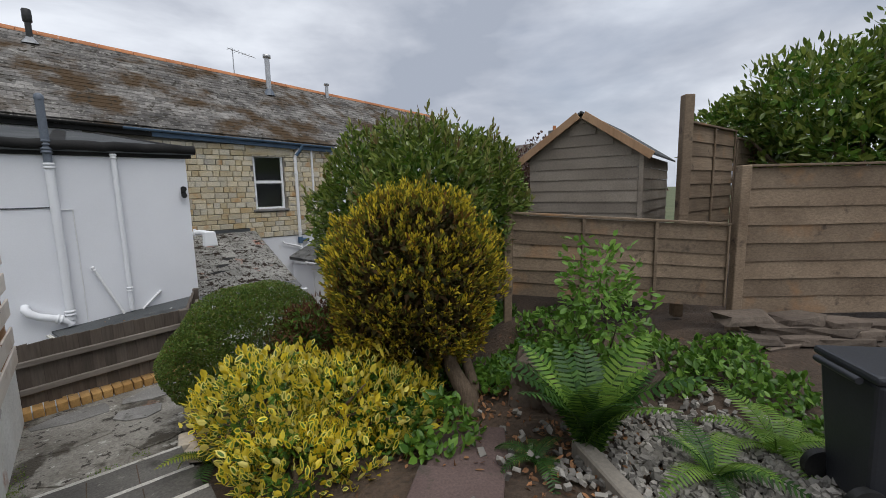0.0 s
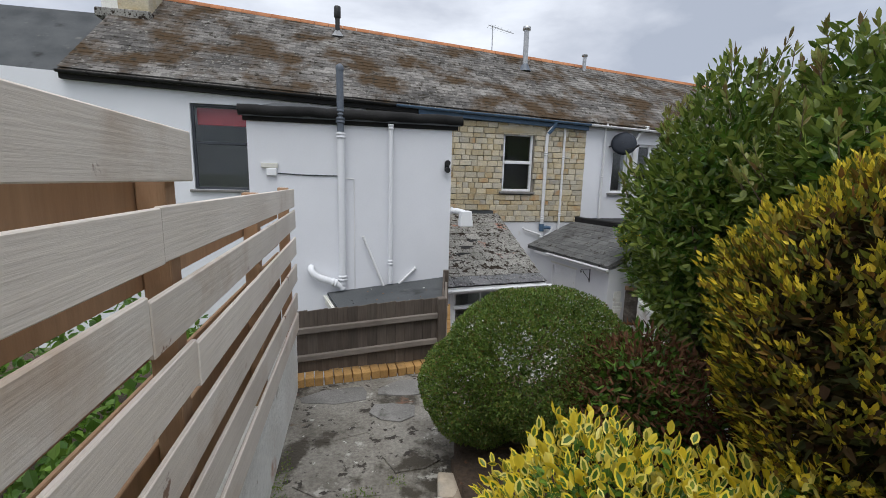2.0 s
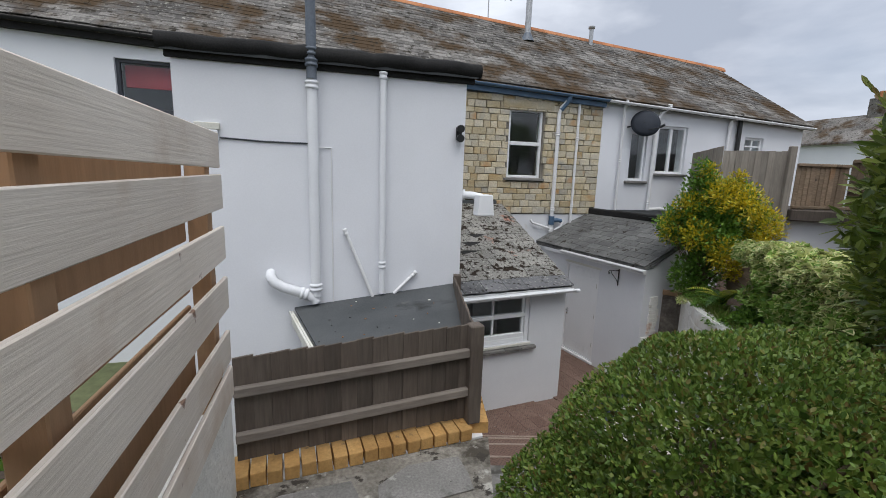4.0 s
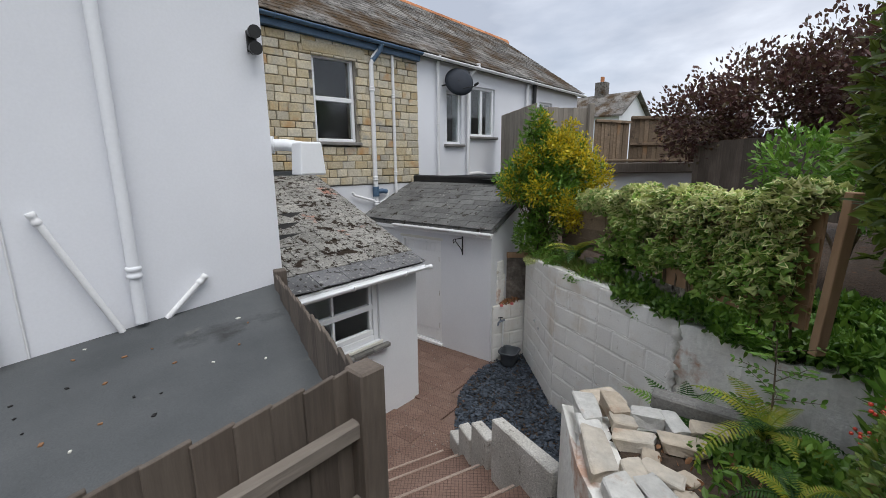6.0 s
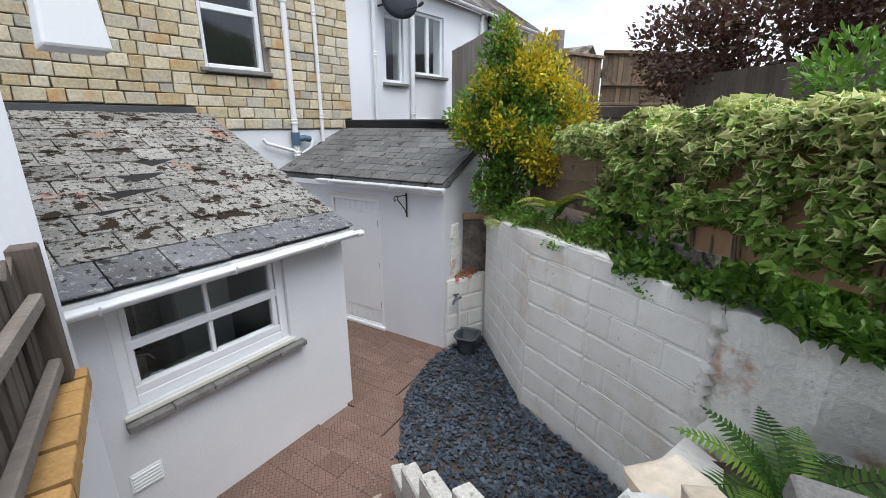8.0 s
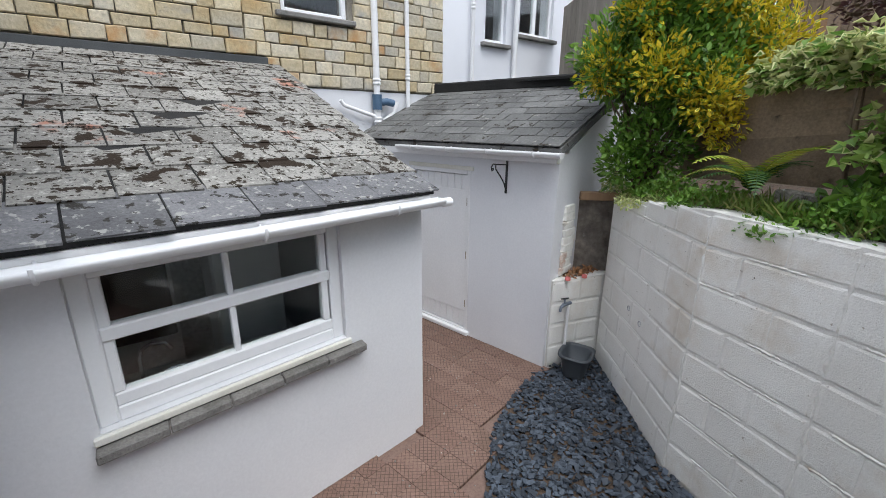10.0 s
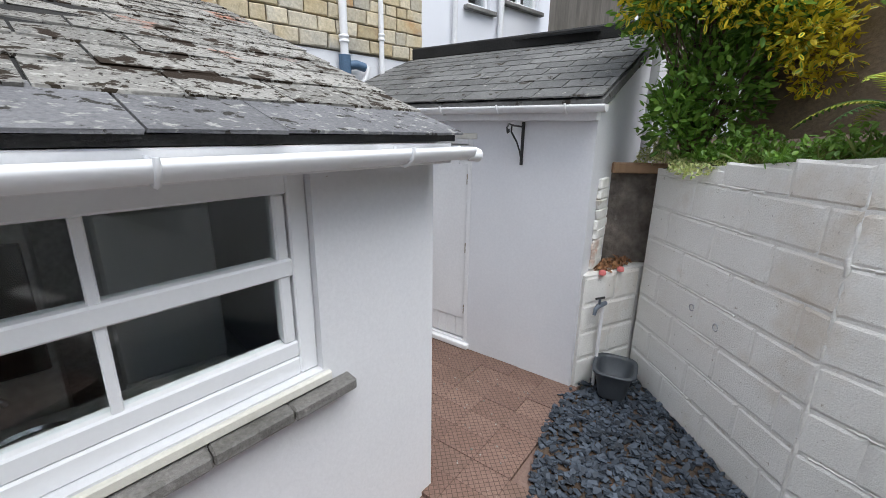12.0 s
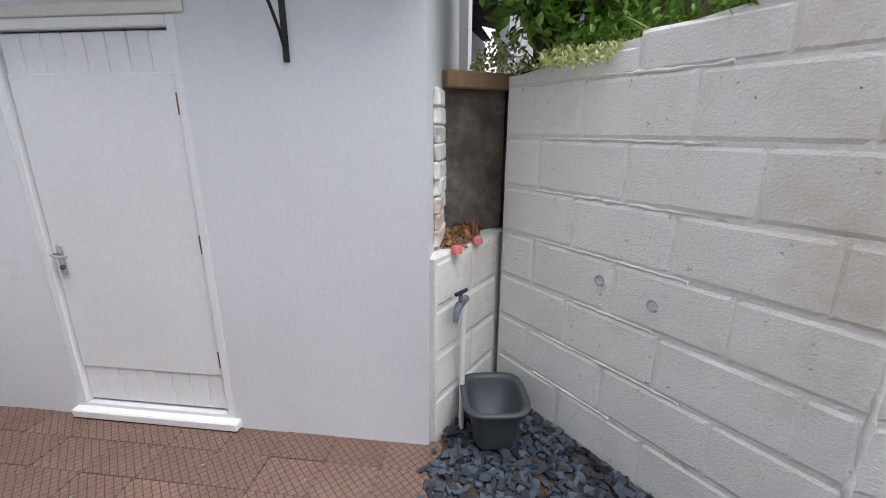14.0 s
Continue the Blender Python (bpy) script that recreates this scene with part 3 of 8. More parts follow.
CHROME = surface("chrome", [(0.6, 0.6, 0.6), (0.7, 0.7, 0.7)], 8, 40, 0.25, 0.0, metal=1.0)
COPPER_LEAF = surface("dry_leaf", [(0.2, 0.09, 0.04), (0.33, 0.17, 0.08)], 5, 30, 0.9, 0.3, island=0.4)
TERRACOTTA_RED = surface("faded_red_plastic", [(0.55, 0.12, 0.12), (0.6, 0.18, 0.16)], 5, 30, 0.6, 0.1)
BLUE_CLOTH = surface("blue_rubber", [(0.05, 0.25, 0.45), (0.08, 0.32, 0.55)], 5, 30, 0.5, 0.1)

L_LAUREL = leafy("laurel_leaf", [(0.06, 0.1, 0.018), (0.14, 0.2, 0.033), (0.26, 0.31, 0.065)], 0.3, 0.32, 0.5)
L_LAUREL_TIP = leafy("young_laurel_leaf", [(0.22, 0.26, 0.07), (0.3, 0.32, 0.09), (0.17, 0.1, 0.04)], 0.4, 0.3)
L_BOX = leafy("small_box_leaf", [(0.05, 0.1, 0.018), (0.09, 0.16, 0.026), (0.15, 0.225, 0.04), (0.11, 0.18, 0.03), (0.19, 0.25, 0.05), (0.15, 0.1, 0.03)], 0.45, 0.28)
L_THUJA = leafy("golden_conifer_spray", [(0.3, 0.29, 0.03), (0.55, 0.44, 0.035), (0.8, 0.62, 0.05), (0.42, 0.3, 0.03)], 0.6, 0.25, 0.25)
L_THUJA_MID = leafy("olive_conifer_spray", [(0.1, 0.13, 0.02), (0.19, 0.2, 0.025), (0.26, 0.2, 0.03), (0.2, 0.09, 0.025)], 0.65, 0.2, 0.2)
# brown-green, with the shade between the sprays put into the colour
L_THUJA_IN = leafy("shade_dark_conifer_spray", [(0.035, 0.045, 0.012), (0.07, 0.055, 0.016), (0.07, 0.035, 0.015)], 0.7, 0.12, 0.2)
L_YELLOW = leafy("yellow_leaf_margin", [(0.82, 0.62, 0.035), (0.92, 0.76, 0.09), (0.9, 0.8, 0.26)], 0.4, 0.3)
L_GREEN_IN = leafy("green_leaf_middle", [(0.05, 0.12, 0.015), (0.1, 0.18, 0.025), (0.3, 0.32, 0.04)], 0.4, 0.2)
L_GOLD = leafy("golden_leaf", [(0.5, 0.46, 0.03), (0.78, 0.58, 0.03), (0.88, 0.68, 0.06)], 0.4, 0.3)
L_BRIGHT = leafy("fresh_green_leaf", [(0.09, 0.2, 0.025), (0.14, 0.28, 0.04), (0.22, 0.37, 0.06)], 0.42, 0.3)
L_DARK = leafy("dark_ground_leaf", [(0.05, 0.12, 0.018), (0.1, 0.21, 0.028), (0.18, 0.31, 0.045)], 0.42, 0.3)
L_IVY_RIM = leafy("cream_ivy_margin", [(0.6, 0.62, 0.26), (0.78, 0.76, 0.4), (0.48, 0.56, 0.18)], 0.45, 0.3)
L_IVY = leafy("ivy_green", [(0.12, 0.24, 0.04), (0.2, 0.33, 0.06), (0.3, 0.42, 0.1)], 0.42, 0.3)
L_FERN = leafy("fern_blade", [(0.022, 0.065, 0.012), (0.04, 0.105, 0.018), (0.075, 0.16, 0.024)], 0.5, 0.3)
L_FERN_M = leafy("fresh_fern_blade", [(0.09, 0.19, 0.03), (0.16, 0.28, 0.04), (0.2, 0.32, 0.05)], 0.5, 0.3)
L_FERN_Y = leafy("yellowing_fern_blade", [(0.18, 0.28, 0.03), (0.32, 0.36, 0.04), (0.42, 0.38, 0.05)], 0.5, 0.3)
L_RED = leafy("purple_leaf", [(0.075, 0.04, 0.038), (0.125, 0.06, 0.052), (0.11, 0.085, 0.042)], 0.5, 0.3)
L_BROWN = leafy("dead_brown_spray", [(0.07, 0.035, 0.018), (0.13, 0.06, 0.03), (0.1, 0.05, 0.03)], 0.8, 0.1, 0.1)
L_GRASS = leafy("grass_blade", [(0.07, 0.14, 0.02), (0.13, 0.2, 0.03), (0.22, 0.22, 0.07)], 0.5, 0.3)
L_REDTIP = leafy("red_new_leaf", [(0.3, 0.04, 0.02), (0.45, 0.08, 0.03), (0.2, 0.12, 0.03)], 0.4, 0.3)
L_FLOWER = leafy("orange_petal", [(0.5, 0.14, 0.02), (0.6, 0.2, 0.03), (0.1, 0.16, 0.03)], 0.5, 0.3)
BERRY = surface("red_berry", [(0.55, 0.04, 0.02), (0.6, 0.06, 0.03)], 5, 30, 0.35, 0.0)

# ---- plan: metres, x along the terrace, y towards it, the yard floor at z = 0 ----
HOUSE_Y = 13.8
EXT_X0, EXT_X1, EXT_Y = -1.8, 1.585, 9.35
KIT_X1, KIT_Y, KIT_EAVE = 3.99, 10.45, 2.17


def eave_z(x):
    return 6.47 - 0.04 * (x + 1.0)


def ridge_z(x):
    return 9.32 - 0.065 * x


# retaining wall along the yard, from the shed corner to the old rubble stretch
WALL_PTS = [(6.33, 10.17), (5.28, 8.84), (5.02, 8.05), (4.62, 7.0)]
WALL_TOP = [1.95, 2.15, 2.13, 2.07]
RUBBLE_PTS = [(4.62, 7.0), (4.5, 6.2), (4.4, 5.2), (4.3, 4.3)]


def bed_z(x, y):
    """Height of the upper garden."""
    ctrl = [(-0.5, -3, 2.85), (1.5, 1.5, 2.72), (2.5, 2.6, 2.65), (4.2, 3.2, 2.95), (6, 1.5, 2.72), (3, -1, 2.85), (1.6, 4.4, 2.35), (1.5, 5.6, 2.2), (2.5, 5.8, 2.12), (3.5, 5.4, 1.75), (3.3, 6.5, 1.5), (3.9, 6.2, 1.2), (2.45, 6.45, 2.04), (4.3, 6.85, 0.95), (4.25, 5.6, 1.3), (4.2, 4.7, 1.9),
            (4.9, 6.4, 2.05), (5.5, 7.8, 2.12), (6.2, 9.2, 2.05), (7.2, 10.4, 1.9), (5.2, 7.0, 2.12), (7, 7, 2.5), (9, 9, 2.4), (4.7, 4.6, 2.25), (4.8, 5.5, 2.1), (9, 4, 2.8)]
    w = s = 0.0
    for cx, cy, cz in ctrl:
        k = 1.0 / ((x - cx) ** 2 + (y - cy) ** 2 + 0.05) ** 1.5
        w += k
        s += k * cz
    return s / w


# ground out to the horizon
bm = bmesh.new()
box(bm, -2500, 2500, -2500, 2500, -0.4, -0.08)
setting("ground", bm, GRASS_GROUND, "rough grassy ground reaching to the horizon", "ground")


def bed_mesh(name, poly, step, label, rise=0.0):
    """Soil over a polygon, as a grid with a skirt."""
    bm = bmesh.new()
    xs = [p[0] for p in poly]
    ys = [p[1] for p in poly]
    nx, ny = int((max(xs) - min(xs)) / step), int((max(ys) - min(ys)) / step)
    grid = {}

    def inside(x, y):
        c = False
        for (x0, y0), (x1, y1) in zip(poly, poly[1:] + poly[:1]):
            if (y0 > y) != (y1 > y) and x < (x1 - x0) * (y - y0) / (y1 - y0) + x0:
                c = not c
        return c
    for i in range(nx + 1):
        for j in range(ny + 1):
            x, y = min(xs) + i * step, min(ys) + j * step
            if inside(x, y):
                grid[i, j] = bm.verts.new((x, y, bed_z(x, y) + rise + 0.05 * noise.noise(Vector((x * 1.7, y * 1.7, 3)))))
    for (i, j) in list(grid):
        q = [(i, j), (i + 1, j), (i + 1, j + 1), (i, j + 1)]
        if all(k in grid for k in q):
            bm.faces.new([grid[k] for k in q])
    edge = [e for e in bm.edges if e.is_boundary]
    ret = bmesh.ops.extrude_edge_only(bm, edges=edge)
    for v in ret["geom"]:
        if isinstance(v, bmesh.types.BMVert):
            v.co.z = -0.1
    return setting(name, bm, SOIL, label, "soil", smooth=True)


bed_mesh("garden_bed", [(-0.2, -6), (20, -6), (20, 12.5), (8.6, 13.2), (7.4, 10.75), (6.7, 10.7), (6.5, 10.3), (5.35, 8.9), (5.12, 8.05), (4.75, 7.02), (4.62, 6.2), (4.5, 5.2), (4.3, 4.3),
                        (4.25, 5.2), (4.35, 6.2), (4.45, 6.9), (2.75, 6.75), (2.5, 6.72), (2.2, 6.45), (1.85, 6.0), (1.05, 5.75), (0.62, 5.0), (0.5, 3.6), (0.45, 1.0)], 0.09, "dark leaf-strewn garden soil sloping down to the yard")

# yard floor under pavers and chips
bm = bmesh.new()
box(bm, 1.2, 7.6, 6.4, 14.0, -0.3, -0.03)
setting("yard_base", bm, PAVER_JOINT, "sandy bed under the paving of the yard", "paving bed")

# house back walls
def sloped_top(bm, f):
    top = max(v.co.z for v in bm.verts)
    for v in bm.verts:
        if v.co.z > top - 0.01:
            v.co.z = f(v.co.x)
    return bm


house = thing("terraced_house", "long terraced house with white render, stone backing and slate roof", "house", kind="structure")
LW = (-4.1, -2.72, 3.98, 6.1)
SW = (4.15, 5.08, 4.08, 5.76)
SW2 = (0.5, 1.4, 3.66, 5.2)
NW1 = (7.7, 8.22, 4.1, 5.4)
NW2 = (8.57, 9.53, 4.32, 5.6)
NW3 = (11.6, 12.3, 4.75, 5.45)


def shifted(o, x0):
    return (o[0] - x0, o[1] - x0, o[2], o[3])


wall_left = part("wall", sloped_top(wall_bm(8.4, -0.1, 6.6, 0.35, [shifted(LW, -8.2)], Matrix.Translation((-8.2, HOUSE_Y, 0))), lambda x: eave_z(x) - 0.06), RENDER_W, house, "white rendered back wall")
stone_wall = part("wall", sloped_top(wall_bm(6.55, 3.16, 6.6, 0.35, [shifted(SW, 0.2), shifted(SW2, 0.2)], Matrix.Translation((0.2, HOUSE_Y + 0.025, 0))), lambda x: eave_z(x) - 0.06), STONE_MORTAR, house, "coursed honey-coloured stone wall")
part("wall", wall_bm(6.55, -0.1, 3.16, 0.37, (), Matrix.Translation((0.2, HOUSE_Y, 0))), RENDER_DIRTY, house, "white painted lower wall")
part("wall", sloped_top(wall_bm(7.05, -0.1, 6.6, 0.35, [shifted(o, 6.75) for o in (NW1, NW2, NW3)], Matrix.Translation((6.75, HOUSE_Y, 0))), lambda x: eave_z(x) - 0.06), RENDER_W, house, "white rendered neighbouring wall")
# gable ends and front, closing the row
bm = bmesh.new()
box(bm, -8.2, -7.85, HOUSE_Y + 0.35, 21.2, -0.1, 6.4)
box(bm, 13.45, 13.8, HOUSE_Y + 0.35, 21.2, -0.1, 5.7)
box(bm, -8.2, 13.8, 21.2, 21.5, -0.1, 5.7)
part("wall", bm, RENDER_W, house, "white rendered side and front walls")
bm = bmesh.new()
for x0, x1 in ((-7.85, 13.45),):
    box(bm, x0, x1, 15.6, 15.7, -0.1, 6.2)
    box(bm, x0, x1, HOUSE_Y + 0.36, 15.6, 3.2, 3.3)
part("inner_wall", bm, DARK_IN, house, "dim inner walls behind the windows")

# roof: slate courses on both slopes
ROOF_X0, ROOF_X1 = -6.75, 14.0
RIDGE_Y = 17.5
EAVE_Y = HOUSE_Y - 0.16


def roof_point(x, u, lift=0.0):
    """u 0 at the eave, 1 at the ridge."""
    za, zb = eave_z(x), ridge_z(x)
    return Vector((x, EAVE_Y + (RIDGE_Y - EAVE_Y) * u, za + (zb - za) * u + lift))


bm = bmesh.new()
n = 24
for i in range(n):
    xa, xb = ROOF_X0 + (ROOF_X1 - ROOF_X0) * i / n, ROOF_X0 + (ROOF_X1 - ROOF_X0) * (i + 1) / n
    a, b, c, d = roof_point(xa, 0, -0.03), roof_point(xb, 0, -0.03), roof_point(xb, 1, -0.03), roof_point(xa, 1, -0.03)
    e, f = Vector((xb, 21.5, eave_z(xb) - 0.4)), Vector((xa, 21.5, eave_z(xa) - 0.4))
    bm.faces.new([bm.verts.new(p) for p in (a, b, c, d)])
    bm.faces.new([bm.verts.new(p) for p in (d, c, e, f)])
    low = Vector((0, 0, -0.09))
    bm.faces.new([bm.verts.new(p) for p in (b + low, a + low, d + low, c + low)])
    bm.faces.new([bm.verts.new(p) for p in (a + low, b + low, b, a)])
part("roof", bm, SLATE_ROOF, house, "old slate roof, mossy and lichened")


def slate_rows(width_of, rows, x0, x1, point, w, rng, thick=0.012, overlap=1.5):
    """Slates laid in courses: verts and faces of thin bent boxes."""
    V, F = [], []
    for r in range(rows):
        u0, u1 = r / rows, min(1.0, (r + overlap) / rows)
        x = x0 - (w / 2 if r % 2 else 0)
        while x < x1:
            xa, xb = max(x0, x + 0.003), min(x1, x + w - 0.003)
            if xb - xa > 0.04:
                j = rng.uniform(-0.006, 0.006)
                t0, t1 = 0.022 + rng.uniform(-0.004, 0.006), 0.004
                q = [point(xa, u0 + j / 4, t0), point(xb, u0 + j / 4, t0), point(xb, u1, t1), point(xa, u1, t1)]
                k = len(V)
                V += [tuple(p) for p in q] + [(p.x, p.y, p.z - thick) for p in q]
                F += [(k, k + 1, k + 2, k + 3), (k + 4, k + 5, k + 1, k), (k + 5, k + 6, k + 2, k + 1), (k + 7, k + 4, k, k + 3)]
            x += w
    return V, F


V, F = slate_rows(None, 24, ROOF_X0, ROOF_X1, roof_point, 0.3, np.random.default_rng(5))
under(new("slate", mesh_from("slate", V, F, SLATE_ROOF)), house, "old grey slates with brown moss and lichen", "stuff")

# ridge tiles
bm = bmesh.new()
x = ROOF_X0
while x < ROOF_X1:
    m = frame_to((x + 0.005, RIDGE_Y, ridge_z(x) + 0.0), (x + 0.45, RIDGE_Y, ridge_z(x + 0.45)))
    pts = [(-0.15, -0.12), (-0.13, -0.05), (-0.05, 0.045), (0, 0.06), (0.05, 0.045), (0.13, -0.05), (0.15, -0.12)]
    a = [bm.verts.new(m @ Vector((0, p[0], p[1]))) for p in pts]
    b = [bm.verts.new(m @ Vector((0.44, p[0], p[1]))) for p in pts]
    for k in range(len(pts) - 1):
        bm.faces.new((a[k], b[k], b[k + 1], a[k + 1]))
    bm.faces.new(a)
    bm.faces.new(b[::-1])
    x += 0.45
part("ridge", bm, RIDGE_TILE, house, "orange terracotta ridge tiles")

# tall white extension with a flat felted roof
ext = thing("rear_extension", "tall white rendered extension with a black felt roof edge", "house extension", kind="structure")
part("wall", wall_bm(EXT_X1 - EXT_X0, -0.1, 5.32, 0.3, (), Matrix.Translation((EXT_X0, EXT_Y, 0))), RENDER_W, ext, "smooth white rendered wall")


def ext_side(y):
    """The extension's side wall runs askew to the house."""
    return EXT_X1 - 0.29 * (y - EXT_Y)


m_side = frame_to((ext_side(EXT_Y + 0.301), EXT_Y + 0.301, 0), (ext_side(HOUSE_Y), HOUSE_Y, 0))
part("wall", wall_bm(4.3, -0.1, 5.32, 0.3, (), m_side), RENDER_W, ext, "smooth white rendered side wall")
part("wall", wall_bm(HOUSE_Y - EXT_Y - 0.3, -0.1, 5.32, 0.3, (), Matrix.Translation((EXT_X0, HOUSE_Y, 0)) @ Matrix.Rotation(radians(-90), 4, "Z")), RENDER_W, ext, "smooth white rendered side wall")

# kitchen lean-to
kit = thing("kitchen_lean_to", "low white rendered lean-to with a lichened slate roof", "house extension", kind="structure")
KW = (1.83, 3.25, 1.2, 2.08)
KSL = 0.13


def kit_shear(ob):
    """The lean-to's front stands slightly askew to the house: shear its parts to that line."""
    for o in (ob, *ob.children_recursive):
        if o.type == "MESH":
            o.data.transform(Matrix(((1, 0, 0, 0), (KSL, 1, 0, -KSL * KIT_X1), (0, 0, 1, 0), (0, 0, 0, 1))))
    return ob


part("wall", wall_bm(KIT_X1 - 1.3, -0.1, KIT_EAVE, 0.28, [shifted(KW, 1.3)], Matrix.Translation((1.3, KIT_Y, 0))), RENDER_DIRTY, kit, "white rendered wall stained at its foot")
kit_shear(kit.children[0])
bm = bmesh.new()
prism(bm, [(KIT_X1 - 0.28, KIT_Y + 0.28), (KIT_X1, KIT_Y + 0.28), (KIT_X1, HOUSE_Y), (KIT_X1 - 0.28, HOUSE_Y)], -0.1, [KIT_EAVE + 0.07, KIT_EAVE + 0.07, 3.2, 3.2])
part("wall", bm, RENDER_DIRTY, kit, "white rendered side wall")
KR_X0, KR_X1 = 0.3, KIT_X1 + 0.05
KR_Y0, KR_Y1, KR_Z0, KR_Z1 = KIT_Y - 0.15, HOUSE_Y - 0.02, 2.22, 3.42


def kit_roof(x, u, lift=0.0):
    ya = KR_Y0 + KSL * (x - KIT_X1)
    return Vector((x, ya + (KR_Y1 - ya) * u, KR_Z0 + (KR_Z1 - KR_Z0) * u + lift))


bm = bmesh.new()
q = [kit_roof(1.36, 0.006, -0.008), kit_roof(KR_X1 - 0.02, 0.006, -0.008), kit_roof(KR_X1 - 0.02, 1, -0.02), kit_roof(KR_X0, 1, -0.02)]
a = [bm.verts.new(p) for p in q]
b = [bm.verts.new(p - Vector((0, 0, 0.03))) for p in q]
bm.faces.new(a)
bm.faces.new(b[::-1])
for k in range(4):
    bm.faces.new((b[k], b[(k + 1) % 4], a[(k + 1) % 4], a[k]))
kit_roof_ob = part("roof", bm, FELT, kit, "slate roof spotted with lichen and moss")

# store shed in the yard corner
S_A, S_B = Vector((5.66, 10.42, 0)), Vector((5.08, 13.6, 0))
shed_dir = (S_B - S_A).normalized()
shed_back = Vector((shed_dir.y, -shed_dir.x, 0))
SHED_LEN = (S_B - S_A).length


def shed_at(s, d, z):
    """s along the front from the yard corner, d behind it."""
    p = S_A + shed_dir * s + shed_back * d
    return Vector((p.x, p.y, z))


store = thing("store_shed", "white rendered brick store with a plank door and slate roof", "shed", kind="structure")
m_front = frame_to(shed_at(SHED_LEN, 0, 0), shed_at(0, 0, 0))
D0, D1 = 1.13, 2.14
part("wall", wall_bm(SHED_LEN, -0.1, 2.42, 0.2, [(SHED_LEN - D1, SHED_LEN - D0, 0.08, 2.17)], m_front), RENDER_DIRTY, store, "white rendered front wall, rusty marks and dirt at its foot")
SR_Z0, SR_Z1, SR_D = 2.5, 3.2, 1.55


def shed_roof(s, u, lift=0.0):
    return shed_at(s, -0.1 + (SR_D + 0.1) * u, SR_Z0 + (SR_Z1 - SR_Z0) * u + lift)


bm = bmesh.new()
q = [shed_roof(-0.06, 0, -0.02), shed_roof(-0.06, 1, -0.02), shed_roof(SHED_LEN, 1, -0.02), shed_roof(SHED_LEN, 0, -0.02)]
a = [bm.verts.new(p) for p in q]
b = [bm.verts.new(p - Vector((0, 0, 0.07))) for p in q]
bm.faces.new(a)
bm.faces.new(b[::-1])
for k in range(4):
    bm.faces.new((b[k], b[(k + 1) % 4], a[(k + 1) % 4], a[k]))
part("roof", bm, SLATE_SHED, store, "grey slate roof")
# side wall of the store, broken open over a low block ledge
bm = bmesh.new()
a = [shed_at(0, 0.2, -0.1), shed_at(0, SR_D, -0.1), shed_at(0, SR_D, 3.1), shed_at(0, 0.2, 2.45)]
b = [p + shed_dir * 0.2 for p in a]
va = [bm.verts.new(p) for p in a]
vb = [bm.verts.new(p) for p in b]
bm.faces.new(va)
bm.faces.new(vb[::-1])
for k in range(4):
    bm.faces.new((vb[k], vb[(k + 1) % 4], va[(k + 1) % 4], va[k]))
part("wall", bm, RENDER_DIRTY, store, "white side wall")

# retaining wall core
def strip_wall(pts, tops, thick, z0=-0.1):
    bm = bmesh.new()
    off = []
    for i, p in enumerate(pts):
        d = (Vector(pts[min(i + 1, len(pts) - 1)]) - Vector(pts[max(i - 1, 0)])).normalized()
        off.append((p[0] - d.y * thick, p[1] + d.x * thick))
    for i in range(len(pts) - 1):
        prism(bm, [pts[i], off[i], off[i + 1], pts[i + 1]], z0, [tops[i], tops[i], tops[i + 1], tops[i + 1]])
    bmesh.ops.remove_doubles(bm, verts=bm.verts[:], dist=0.001)
    bmesh.ops.recalc_face_normals(bm, faces=bm.faces[:])
    return bm


retaining = setting("wall_retaining", strip_wall(WALL_PTS, WALL_TOP, 0.2), MORTAR_W, "curved white-painted concrete block retaining wall", "retaining wall")
bm = strip_wall(RUBBLE_PTS, [2.07, 2.0, 2.03, 2.06], 0.25)
bmesh.ops.subdivide_edges(bm, edges=bm.edges[:], cuts=15, use_grid_fill=True)
for v in bm.verts:
    q = v.co * 2.1
    w = noise.noise(q) * 0.075 + noise.noise(q * 3.1) * 0.03 + noise.noise(q * 8.0) * 0.012
    v.co.x -= w
    if v.co.z > 1.8:
        v.co.z += 0.05 * noise.noise(v.co * 4.0) + 0.03 * noise.noise(v.co * 11.0)
rubble = setting("wall_rubble", bm, RUBBLE_W, "old limewashed rubble wall with flaking paint", "garden wall")

